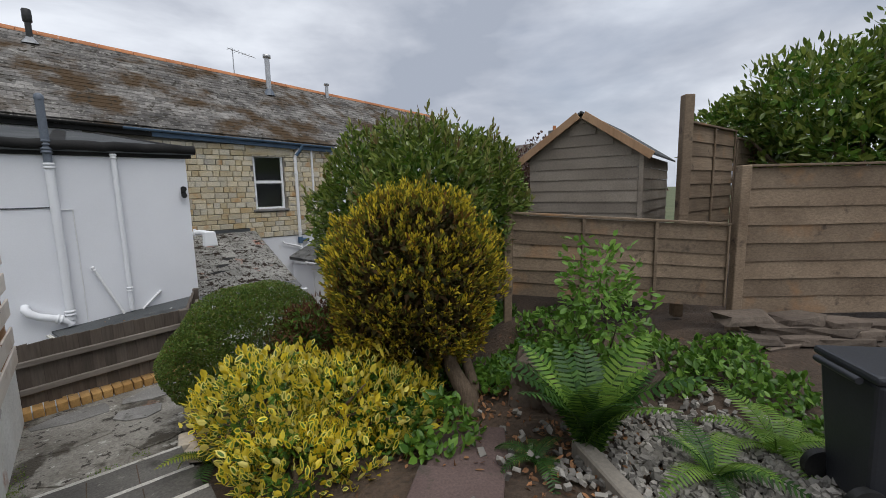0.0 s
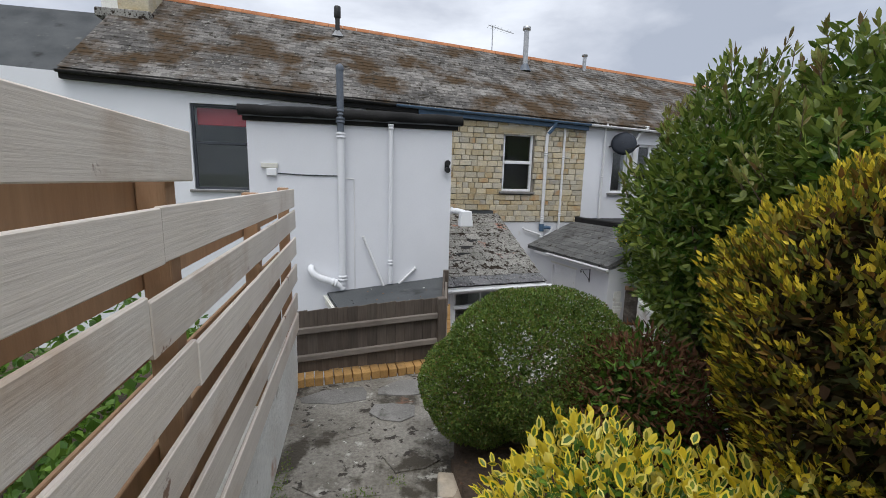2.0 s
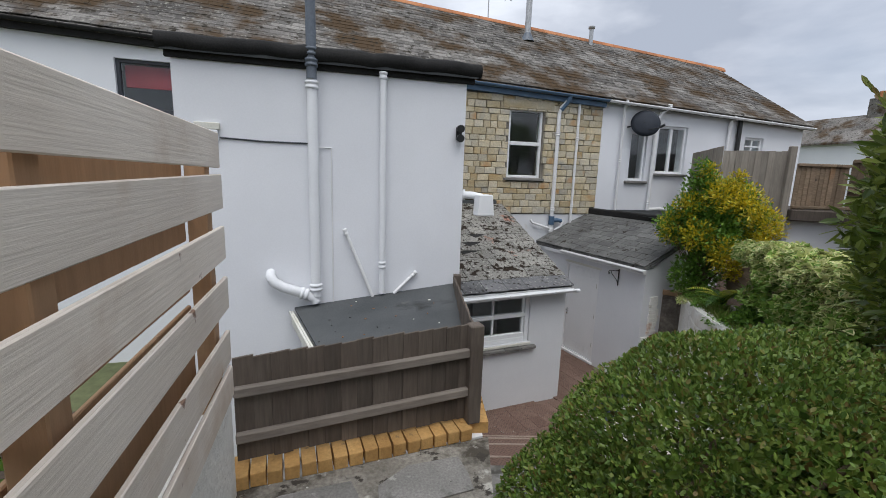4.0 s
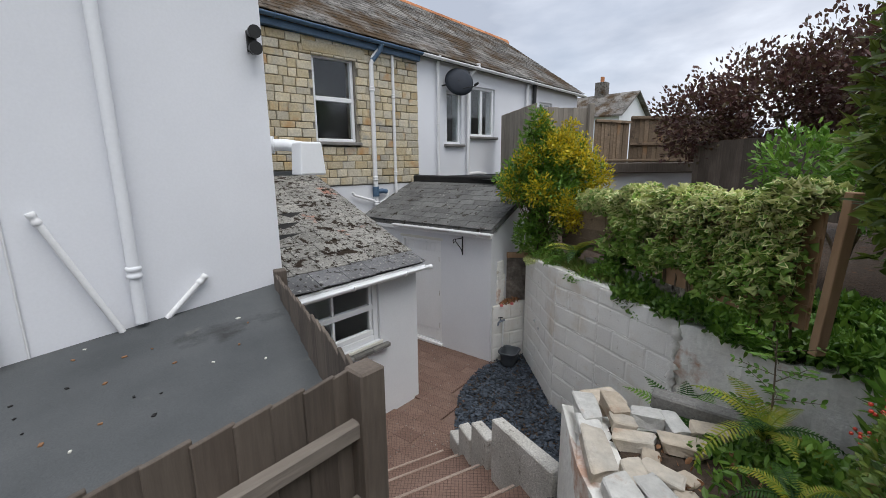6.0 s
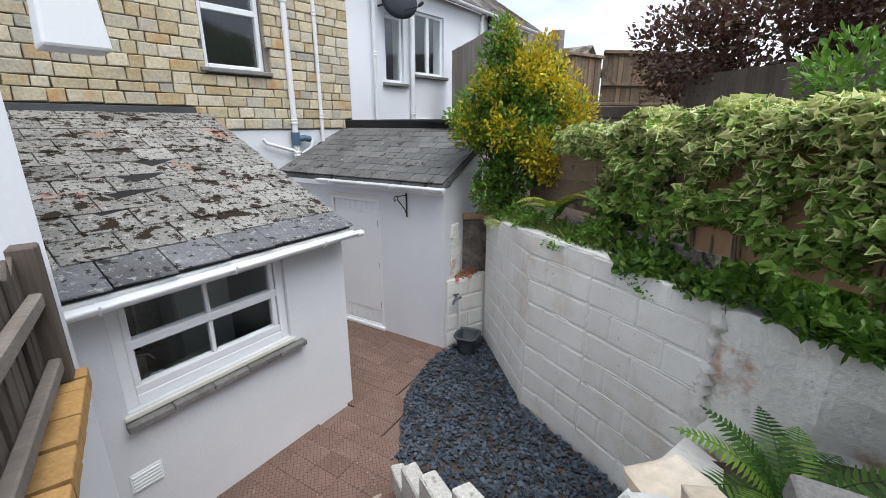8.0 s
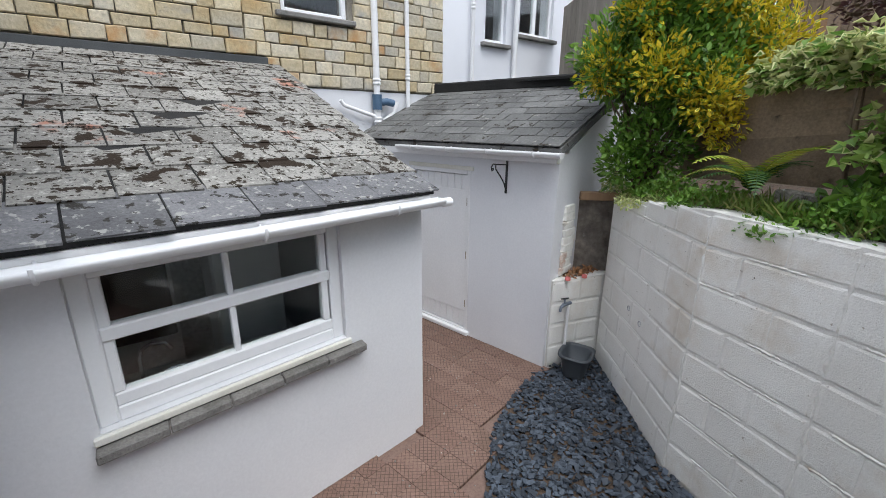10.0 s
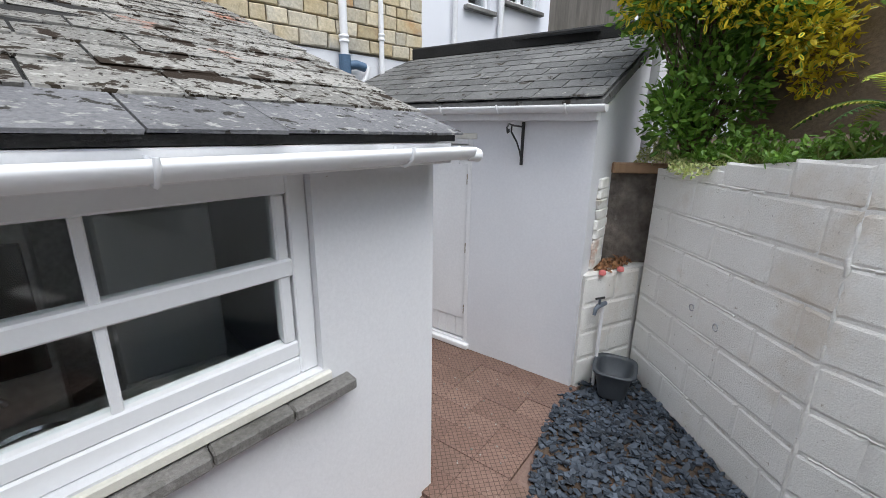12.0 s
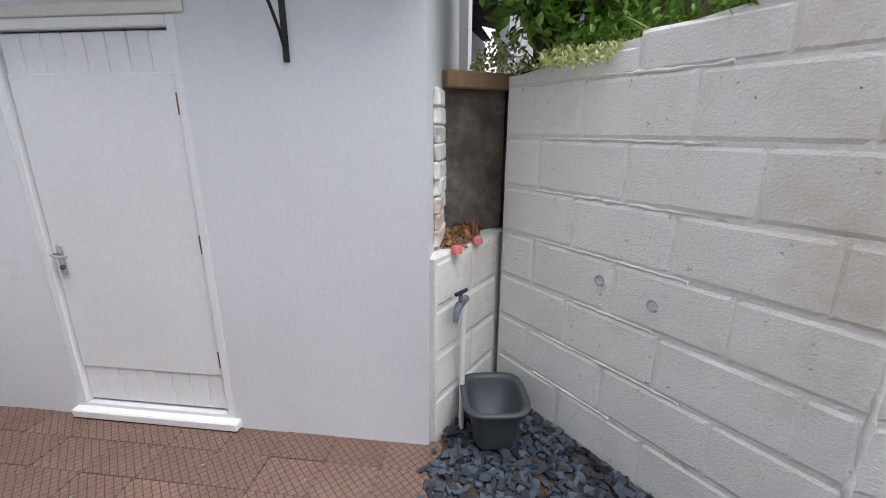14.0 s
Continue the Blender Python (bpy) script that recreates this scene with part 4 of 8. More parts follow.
# upper path: landing and steps
bm = bmesh.new()
prism(bm, [(-0.78, 4.3), (0.65, 4.3), (0.75, 5.0), (1.5, 5.6), (0.99, 5.88), (0.8, 5.98), (1.06, 6.78), (-0.78, 6.59)], -0.1, 2.0)
setting("landing", bm, CONCRETE, "rough cracked concrete landing with moss patches", "landing")
path_steps = thing("path_steps", "worn dark concrete path steps with pale broken edges", "steps", kind="structure")
for k, (y0, y1) in enumerate(((3.76, 4.46), (3.15, 3.76), (2.2, 3.15), (-6, 2.2))):
    bm = bmesh.new()
    box(bm, -0.75, 0.48 if k < 3 else 0.5, y0, y1, -0.1, 2.18 + 0.17 * k)
    part("step", bm, PATH_SLAB, path_steps)
    bm = bmesh.new()
    n = 18
    x1 = 0.47 if k < 3 else 0.49
    ring = []
    for i in range(n + 1):
        x = -0.74 + (x1 + 0.74) * i / n
        w = 0.03 + 0.02 * noise.noise(Vector((x * 5, k * 3.0, 1)))
        ring.append([bm.verts.new(p) for p in ((x, y1 - w, 2.183 + 0.17 * k), (x, y1 + 0.006, 2.186 + 0.17 * k), (x, y1 + 0.008, 2.13 + 0.17 * k + w * 0.6))])
    for a, b in zip(ring, ring[1:]):
        for q in range(2):
            bm.faces.new((a[q], b[q], b[q + 1], a[q + 1]))
    part("nosing", bm, CURB, path_steps, "pale worn step edge")
    if k < 3:
        for xc in (-0.22, 0.12):
            part("crack", bbox(xc, xc + 0.008, y0 + 0.02, y1 - 0.06, 2.178 + 0.17 * k, 2.182 + 0.17 * k), SOIL, path_steps, "dark joint between slabs")

# yard stairs: nosing heights and their distance along the flight
FLIGHT = [(1.82, 6.38), (1.64, 6.75), (1.46, 7.1), (1.28, 7.45), (1.1, 7.8), (0.82, 8.42), (0.54, 8.95), (0.27, 9.4)]
LEFT_LINE = [(0.45, 5.4), (0.98, 6.8), (1.55, 9.36), (1.6, 9.6)]
RIGHT_LINE = [(1.5, 5.4), (1.76, 6.14), (2.52, 6.95), (3.0, 8.2), (3.5, 9.5)]


def on_line(line, s):
    """Point of a bent line at the distance s along the flight."""
    f = [0.24 * p[0] + 0.97 * p[1] for p in line]
    for k in range(len(line) - 1):
        if s <= f[k + 1] or k == len(line) - 2:
            u = (s - f[k]) / (f[k + 1] - f[k])
            return (line[k][0] + (line[k + 1][0] - line[k][0]) * u, line[k][1] + (line[k + 1][1] - line[k][1]) * u)


steps = thing("yard_steps", "short flight of worn steps, concrete above and terracotta below", "steps", kind="structure")
prev = 5.95
for k, (z, s1) in enumerate(FLIGHT):
    a, b, c, d = on_line(LEFT_LINE, prev), on_line(RIGHT_LINE, prev), on_line(RIGHT_LINE, s1), on_line(LEFT_LINE, s1)
    bm = bmesh.new()
    prism(bm, [a, b, c, d], -0.1, z)
    bmesh.ops.bevel(bm, geom=[e for e in bm.edges if all(v.co.z > 0 for v in e.verts)], offset=0.012, segments=1, affect="EDGES")
    part("step", bm, SLAB if z > 1.2 else PAVER_TREAD, steps)
    if z < 1.2:
        bm = bmesh.new()
        m = frame_to((*d, z), (*c, z))
        w = (Vector(c) - Vector(d)).length
        box(bm, 0.03, w - 0.12, -0.008, 0.022, 0.001, 0.01)
        chamfer(bm, 0.004)
        bm.transform(m)
        part("nosing", bm, NOSING, steps, "pale gritty nosing strip")
    prev = s1

# white plinth under the return fence, with brick coping
bm = bmesh.new()
prism(bm, [(-0.8, 6.6), (1.02, 6.8), (1.6, 9.34), (1.4, 9.34), (0.9, 7.02), (-0.8, 6.82)], -0.1, 2.0)
plinth = setting("wall_plinth", bm, RENDER_DIRTY, "white rendered plinth wall beside the steps", "low wall")

# stairs' right wall under the rockery
bm = bmesh.new()
prism(bm, [(1.68, 6.16), (1.85, 5.98), (2.2, 6.4), (2.55, 6.68), (4.45, 6.78), (4.6, 7.05), (2.78, 7.02), (2.5, 6.98), (2.05, 6.6)], -0.1, [2.06, 2.06, 2.06, 2.02, 0.98, 0.98, 1.9, 2.06, 2.06])
setting("wall_rockery", bm, RUBBLE_W, "white-washed rubble wall holding up a rockery", "garden wall")

# ---- house details ----
def casement(name, o, y, label, frame_mat=PVC, rail=None, mullion=None, sill=True, depth=0.09, t=0.065, sill_mat=None, recess=0.0):
    """A framed window in the wall opening o = (x0, x1, z0, z1), its outer face at y + recess: frame bars, panes and a sill."""
    x0, x1, z0, z1 = o
    y = y + recess
    w = thing(name, label, "window", kind="structure", at=((x0 + x1) / 2, y, z0))
    for a, b, c, d in ((x0, x0 + t, z0, z1), (x1 - t, x1, z0, z1), (x0 + t, x1 - t, z0, z0 + t), (x0 + t, x1 - t, z1 - t, z1)):
        part("frame_bar", bbox(a, b, y, y + depth, c, d, 0.008), frame_mat, w)
    xs, zs = [x0 + t], [z0 + t]
    if mullion:
        for mx, mw in mullion:
            part("glazing_bar", bbox(mx - mw / 2, mx + mw / 2, y + 0.012, y + depth - 0.01, z0 + t, z1 - t, 0.005), frame_mat, w)
            xs += [mx - mw / 2, mx + mw / 2]
    if rail:
        for mz, mw in rail:
            part("rail", bbox(x0 + t, x1 - t, y - 0.004, y + depth - 0.004, mz - mw / 2, mz + mw / 2, 0.008), frame_mat, w)
            zs += [mz - mw / 2, mz + mw / 2]
    xs, zs = xs + [x1 - t], zs + [z1 - t]
    for i in range(0, len(xs), 2):
        for k in range(0, len(zs), 2):
            p = part("pane", bbox(xs[i] - 0.004, xs[i + 1] + 0.004, y + 0.04, y + 0.046, zs[k] - 0.004, zs[k + 1] + 0.004), GLASS, w)
            p.visible_shadow = False
    if sill:
        part("sill", bbox(x0 - 0.1, x1 + 0.08, y - recess - 0.09, y - 0.002, z0 - 0.07, z0 - 0.004, 0.012), sill_mat or SLAB, w, "grey stone sill")
    return w


casement("window_1", SW, HOUSE_Y, "white sash-style window in the stone wall", rail=[(4.93, 0.09)], recess=0.07)
casement("window_7", SW2, HOUSE_Y, "white window in the stone wall beside the tall extension", rail=[(4.4, 0.09)], recess=0.05, t=0.09)
casement("window_2", LW, HOUSE_Y, "dark grey window with a red blind half drawn", FRAME_DARK, rail=[(5.15, 0.07)], recess=0.06)
casement("window_3", NW1, HOUSE_Y, "narrow white window of the neighbouring house", recess=0.06)
casement("window_4", NW2, HOUSE_Y, "white two-light window of the neighbouring house", mullion=[(9.05, 0.09)], recess=0.06)
casement("window_5", NW3, HOUSE_Y, "small white window far along the terrace", mullion=[(11.95, 0.06)], rail=[(5.2, 0.05)], recess=0.06)
kw = casement("window_6", KW, KIT_Y, "white kitchen window with four panes and a slate sill", rail=[(1.695, 0.075)], mullion=[(2.53, 0.035)], recess=0.045, t=0.085, sill=False)
part("sash_bar", bbox(1.915, 3.165, KIT_Y + 0.05, KIT_Y + 0.13, 1.285, 1.36, 0.008), PVC, kw)
for xa in (1.915, 3.105):
    part("sash_bar", bbox(xa, xa + 0.05, KIT_Y + 0.053, KIT_Y + 0.128, 1.36, 1.995, 0.008), PVC, kw)
bm = bmesh.new()
for k in range(5):
    a, b = 1.8 + k * 0.316, 1.8 + k * 0.316 + 0.312
    box(bm, a, b, KIT_Y - 0.09, KIT_Y - 0.002, 1.085 + 0.004 * (k % 2), 1.14 + 0.004 * (k % 2))
chamfer(bm, 0.008)
part("sill", bm, SLAB, kw, "worn slate sill in short lengths")
part("sill", bbox(1.8, 3.28, KIT_Y - 0.03, KIT_Y - 0.001, 1.15, 1.195, 0.006), CREAM_W, kw, "yellowed plastic sill")
kit_shear(kw)
bl = part("blind", bbox(LW[0] + 0.1, LW[1] - 0.1, HOUSE_Y + 0.2, HOUSE_Y + 0.22, 5.6, 6.02, 0.005), RED_BLIND)
tagged(bl, "dark red roller blind half drawn inside a window", "blind")

# kitchen room behind the window
bm = bmesh.new()
box(bm, EXT_X1 + 0.0, KIT_X1 - 0.28, KIT_Y + 0.285, HOUSE_Y, -0.05, 0.0)
box(bm, EXT_X1 + 0.0, EXT_X1 + 0.05, KIT_Y + 0.285, HOUSE_Y, 0.0, 2.3)
box(bm, EXT_X1 + 0.05, KIT_X1 - 0.28, HOUSE_Y - 0.06, HOUSE_Y - 0.01, 0.0, 2.13)
box(bm, EXT_X1 + 0.05, KIT_X1 - 0.28, KIT_Y + 0.285, HOUSE_Y, 2.14, 2.17)
setting("kitchen_room", bm, PALE_IN, "pale inner walls of the kitchen seen through glass", "room")
worktop = part("worktop", bbox(EXT_X1 + 0.06, KIT_X1 - 0.29, KIT_Y + 0.29, KIT_Y + 0.88, 0.86, 0.9, 0.006), PALE_IN)
tagged(worktop, "dark kitchen worktop under the window", "worktop")
bm = bmesh.new()
for r, z in ((0.19, 0.905), (0.165, 0.86), (0.13, 0.78)):
    bmesh.ops.create_circle(bm, segments=28, radius=r, matrix=pose(2.25, KIT_Y + 0.58, z))
rings = [bm.verts[k:k + 28] for k in (0, 28, 56)] if bm.verts.ensure_lookup_table() is None else []
for a, b in zip(rings, rings[1:]):
    for k in range(28):
        bm.faces.new((a[k], a[(k + 1) % 28], b[(k + 1) % 28], b[k]))
bm.faces.new(rings[2])
for v in bm.verts:
    v.co.z += 0.012
sink = part("sink", bm, CHROME, smooth=True)
tagged(sink, "round steel sink bowl under the kitchen window", "sink")
tapk = part("kitchen_tap", tube_bm([(2.02, KIT_Y + 0.62, 0.9), (2.02, KIT_Y + 0.62, 1.12), (2.04, KIT_Y + 0.6, 1.19), (2.1, KIT_Y + 0.58, 1.23), (2.18, KIT_Y + 0.57, 1.22), (2.22, KIT_Y + 0.57, 1.16)], 0.013, 10), CHROME)
tagged(tapk, "curved chrome kitchen tap beside the sink", "tap")
# pale cabinet-like body, added behind the glass to brighten the dark panes
fridge = thing("fridge", "tall white cabinet shape added to lighten the kitchen window", "fridge", at=(2.75, 11.9, 0))
part("body", bbox(2.62, 3.2, 11.7, 12.3, 0.0, 1.78, 0.015), PAINT_W, fridge)
part("door", bbox(2.625, 3.195, 11.65, 11.698, 0.75, 1.775, 0.012), PAINT_W, fridge)
part("door", bbox(2.625, 3.195, 11.65, 11.698, 0.02, 0.74, 0.012), PAINT_W, fridge)
oven = thing("oven", "black glass oven in a pale housing inside the kitchen", "oven", at=(2.0, 12.3, 0))
part("body", bbox(1.75, 2.35, 12.1, 12.7, 0.0, 2.0, 0.01), PALE_IN, oven)
part("door", bbox(1.78, 2.32, 12.07, 12.098, 0.8, 1.6, 0.01), IRON, oven, "black glass door")
cup = thing("kitchen_cupboard", "white kitchen wall cupboard seen through the window", "cupboard", at=(3.0, 13.4, 1.4))
part("body", bbox(2.7, 3.6, 13.4, 13.73, 1.4, 2.1, 0.005), PALE_IN, cup)
part("door", bbox(2.71, 3.14, 13.38, 13.398, 1.41, 2.09, 0.004), PALE_IN, cup)
part("door", bbox(3.16, 3.59, 13.38, 13.398, 1.41, 2.09, 0.004), PALE_IN, cup)

# gutters and pipes
def gutter(name, a, b, r, material, label, brackets=3, fascia=None):
    g = thing(name, label, "gutter", at=a)
    m = frame_to(a, b)
    n = (Vector(b) - Vector(a)).length
    bm = bmesh.new()
    prof = [(math.cos(t) * r, math.sin(t) * r) for t in [math.pi + math.pi * k / 10 for k in range(11)]]
    prof2 = [(p[0] * 0.88, p[1] * 0.88 + 0.0) for p in prof][::-1]
    ring = prof + prof2
    va = [bm.verts.new(m @ Vector((0, p[0], p[1]))) for p in ring]
    vb = [bm.verts.new(m @ Vector((n, p[0], p[1]))) for p in ring]
    for k in range(len(ring)):
        bm.faces.new((va[k], vb[k], vb[(k + 1) % len(ring)], va[(k + 1) % len(ring)]))
    for x in (0, n):
        bm.faces.new([bm.verts.new(m @ Vector((x, p[0], p[1]))) for p in prof])
    bmesh.ops.recalc_face_normals(bm, faces=bm.faces[:])
    part("channel", bm, material, g, smooth=True)
    for k in range(brackets):
        x = n * (k + 0.5) / brackets
        bm = bmesh.new()
        tube(bm, [m @ Vector((x, math.cos(t) * r * 1.1, math.sin(t) * r * 1.1)) for t in [math.pi * (0.95 + 1.1 * q / 12) for q in range(13)]], 0.009, 6)
        part("bracket", bm, material, g)
    return g


gutter("gutter", (1.34, KIT_Y - 0.2, 2.15), (KIT_X1 + 0.06, KIT_Y - 0.2, 2.165), 0.06, PVC, "white half-round gutter under the kitchen roof", 3)
kit_shear(bpy.data.objects["gutter"])
tagged(kit_shear(part("fascia", bbox(1.42, KIT_X1 - 0.0, KIT_Y - 0.135, KIT_Y - 0.002, 2.085, 2.185, 0.006), PAINT_W)), "white fascia board under the kitchen eaves", "fascia", kind="structure")
pg = part("gutter_pipe", tube_bm([(KIT_X1 + 0.03, KIT_Y - 0.2, 2.13), (KIT_X1 + 0.16, KIT_Y - 0.16, 2.12)], 0.035, 12), PVC)
tagged(pg, "short white overflow pipe at the gutter end", "pipe")
ga, gb = shed_at(-0.1, -0.16, 2.44), shed_at(SHED_LEN - 1.0, -0.16, 2.44)
gutter("gutter", tuple(ga), tuple(gb), 0.055, PAINT_W, "white gutter along the store eaves", 4)
m = frame_to(shed_at(-0.02, -0.1, 2.33), shed_at(SHED_LEN, -0.1, 2.33))
tagged(part("fascia", bbox(0, SHED_LEN - 0.3, -0.09, -0.003, 0, 0.12, 0.006, m), PAINT_W), "white fascia board along the store eaves", "fascia", kind="structure")
gutter("gutter", (1.0, EAVE_Y - 0.06, eave_z(1.0) - 0.06), (6.75, EAVE_Y - 0.06, eave_z(6.75) - 0.06), 0.06, BLUE_PAINT, "dull blue gutter under the slate eaves", 6)
gutter("gutter", (ROOF_X0, EAVE_Y - 0.06, eave_z(ROOF_X0) - 0.06), (1.0, EAVE_Y - 0.06, eave_z(1.0) - 0.06), 0.06, FELT, "black gutter under the slate eaves", 6)
gutter("gutter", (6.78, EAVE_Y - 0.06, eave_z(6.75) - 0.06), (13.95, EAVE_Y - 0.06, eave_z(13.95) - 0.06), 0.06, PAINT_W, "white gutter of the neighbouring house", 6)
tagged(part("fascia", bbox(ROOF_X0, 1.6, EAVE_Y + 0.02, HOUSE_Y - 0.003, 0, 0.16, 0, Matrix(((1, 0, 0, 0), (0, 1, 0, 0), (-0.04, 0, 1, 6.2), (0, 0, 0, 1)))), FELT), "black fascia under the slate eaves", "fascia", kind="structure")
tagged(part("fascia", bbox(1.62, 6.75, EAVE_Y + 0.02, HOUSE_Y - 0.003, 0, 0.16, 0, Matrix(((1, 0, 0, 0), (0, 1, 0, 0), (-0.04, 0, 1, 6.2), (0, 0, 0, 1)))), BLUE_PAINT), "dull blue fascia under the slate eaves", "fascia", kind="structure")


def pipe(name, pts, r, material, label, collars=(), n=12, collar_mat=None):
    p = thing(name, label, "pipe", at=pts[0])
    part("tube", tube_bm(pts, r, n), material, p, smooth=False)
    for c, d in collars:
        c, d = Vector(c), Vector(d).normalized()
        part("collar", tube_bm([c - d * 0.045, c - d * 0.04, c - d * 0.015, c - d * 0.01, c + d * 0.01, c + d * 0.015, c + d * 0.04, c + d * 0.045], [r * 1.05, r * 1.28, r * 1.28, r * 1.12, r * 1.12, r * 1.28, r * 1.28, r * 1.05], n), collar_mat or material, p)
    return p


EY = EXT_Y - 0.085
UP = (0, 0, 1)
pipe("soil_pipe", [(-0.33, EY, 2.52), (-0.33, EY, 5.12)], 0.062, PIPE_W, "white plastic soil pipe on the white wall", [((-0.33, EY, 5.06), UP), ((-0.33, EY, 2.64), UP)])
vp = pipe("vent_pipe", [(-0.33, EY - 0.02, 5.12), (-0.33, EY - 0.02, 6.08)], 0.058, GREY_PVC, "dark blue-grey vent pipe above the felt roof", [((-0.33, EY - 0.02, 5.3), UP), ((-0.33, EY - 0.02, 5.42), UP)])
part("cowl", tube_bm([(-0.33, EY - 0.02, 6.07), (-0.33, EY - 0.02, 6.1), (-0.33, EY - 0.02, 6.15), (-0.33, EY - 0.02, 6.18)], [0.062, 0.066, 0.06, 0.02], 12), GREY_PVC, vp, "slotted vent cap")
pipe("rain_pipe", [(0.5, EY + 0.02, 2.52), (0.5, EY + 0.02, 5.26)], 0.04, PIPE_W, "white plastic rainwater pipe on the white wall", [((0.5, EY + 0.02, 5.24), UP), ((0.5, EY + 0.02, 2.9), UP)])
pipe("waste_pipe", [(0.03, EY + 0.04, 3.36), (0.38, EY + 0.04, 2.47)], 0.022, PAINT_W, "thin slanting white waste pipe", [((0.04, EY + 0.04, 3.33), (0.37, 0, -0.9))])
pipe("waste_pipe", [(0.95, EY + 0.04, 2.78), (0.66, EY + 0.04, 2.5)], 0.022, PAINT_W, "thin slanting white waste pipe", [((0.93, EY + 0.04, 2.76), (0.3, 0, 0.3))])
pipe("soil_branch", [(-0.86, EXT_Y - 0.02, 2.82), (-0.86, EY - 0.03, 2.8), (-0.82, EY - 0.04, 2.73), (-0.72, EY - 0.04, 2.66), (-0.5, EY - 0.03, 2.58), (-0.36, EY, 2.5), (-0.33, EY, 2.44)], 0.06, PIPE_W, "fat white plastic waste bend", [((-0.47, EY - 0.02, 2.565), (0.2, 0, -0.07))])
pipe("cable_duct", [(-0.12, EY + 0.075, 4.36), (-0.12, EY + 0.075, 2.4)], 0.008, PAINT_W, "thin white cable on the wall", n=6)
pipe("cable_duct", [(-0.3, EY + 0.07, 4.36), (-0.12, EY + 0.07, 4.36)], 0.008, PAINT_W, "thin white cable on the wall", n=6)
pipe("cable", [(-1.35, EY + 0.075, 4.42), (-0.9, EY + 0.075, 4.4), (-0.36, EY + 0.075, 4.4)], 0.01, FRAME_DARK, "grey cable along the wall", n=6)
jb = thing("junction_box", "small white junction box with a tile above it", "junction box", at=(-1.46, EXT_Y, 4.4))
part("box", bbox(-1.52, -1.36, EXT_Y - 0.06, EXT_Y - 0.002, 4.38, 4.5, 0.008), PVC, jb)
part("cover", bbox(-1.6, -1.34, EXT_Y - 0.05, EXT_Y - 0.002, 4.505, 4.58, 0.006), CREAM_W, jb)

lamp = thing("wall_lamp", "small black twin-spot wall lamp", "lamp", at=(1.5, EXT_Y, 4.6))
part("backplate", bbox(1.46, 1.54, EXT_Y - 0.02, EXT_Y - 0.002, 4.54, 4.7, 0.005), IRON, lamp)
for z in (4.56, 4.68):
    part("spot", tube_bm([(1.5, EXT_Y - 0.02, z), (1.5, EXT_Y - 0.05, z), (1.49, EXT_Y - 0.13, z - 0.01)], [0.03, 0.045, 0.05], 12), IRON, lamp)

flue = thing("boiler_flue", "white boiler flue with a hooded terminal on the wall", "flue", at=(1.62, 9.45, 3.8))
part("tube", tube_bm([(1.625, 9.45, 3.82), (1.74, 9.4, 3.82), (1.83, 9.3, 3.8), (1.84, 9.26, 3.78)], 0.052, 12), PVC, flue)
part("collar", tube_bm([(1.625, 9.45, 3.82), (1.645, 9.44, 3.82)], 0.075, 14), PVC, flue)
bm = bmesh.new()
prism(bm, [(1.74, 9.1), (1.93, 9.1), (1.93, 9.3), (1.74, 9.3)], 3.56, 3.84)
for v in bm.verts:
    if v.co.z < 3.6:
        v.co.x += 0.03 * (1 if v.co.x > 1.8 else -0.6)
chamfer(bm, 0.015, 2)
part("hood", bm, PVC, flue)

# felt roof of the extension
bm = bmesh.new()
q = [(EXT_X0 - 0.06, EXT_Y - 0.1, 5.42), (EXT_X1 + 0.12, EXT_Y - 0.1, 5.42), (ext_side(HOUSE_Y) + 0.12, HOUSE_Y - 0.2, 6.12), (EXT_X0 - 0.06, HOUSE_Y - 0.2, 6.22)]
a = [bm.verts.new(p) for p in q]
b = [bm.verts.new((p[0], p[1], p[2] - 0.12)) for p in q]
bm.faces.new(a)
bm.faces.new(b[::-1])
for k in range(4):
    bm.faces.new((b[k], b[(k + 1) % 4], a[(k + 1) % 4], a[k]))
part("roof", bm, FELT_GREY, ext, "grey felt roof sloping to the front")
rngr = np.random.default_rng(3)
pts = [(EXT_X0 - 0.1 + (EXT_X1 - EXT_X0 + 0.26) * k / 24, EXT_Y - 0.07 + rngr.uniform(-0.012, 0.012), 5.4 + rngr.uniform(-0.012, 0.012)) for k in range(25)]
part("roof_edge", tube_bm(pts, 0.085, 12), FELT, ext, "black rolled felt edge")
part("roof_edge", bbox(EXT_X0 - 0.05, EXT_X1 + 0.1, EXT_Y - 0.04, EXT_Y - 0.003, 5.24, 5.38, 0.01), FELT, ext, "black felt fascia")
part("roof_edge", tube_bm([(EXT_X1 + 0.08, EXT_Y - 0.1, 5.38), (ext_side(11.5) + 0.08, 11.5, 5.74), (ext_side(HOUSE_Y) + 0.14, HOUSE_Y - 0.2, 6.08)], 0.07, 10), FELT, ext, "black felt verge")
part("roof_seam", bbox(-0.32, -0.1, EXT_Y - 0.05, 13.4, 0, 0.012, 0, Matrix(((1, 0, 0, 0), (0, 1, 0, 0), (0, 0.165, 1, 3.9), (0, 0, 0, 1)))), FELT, ext, "lapped felt seam")

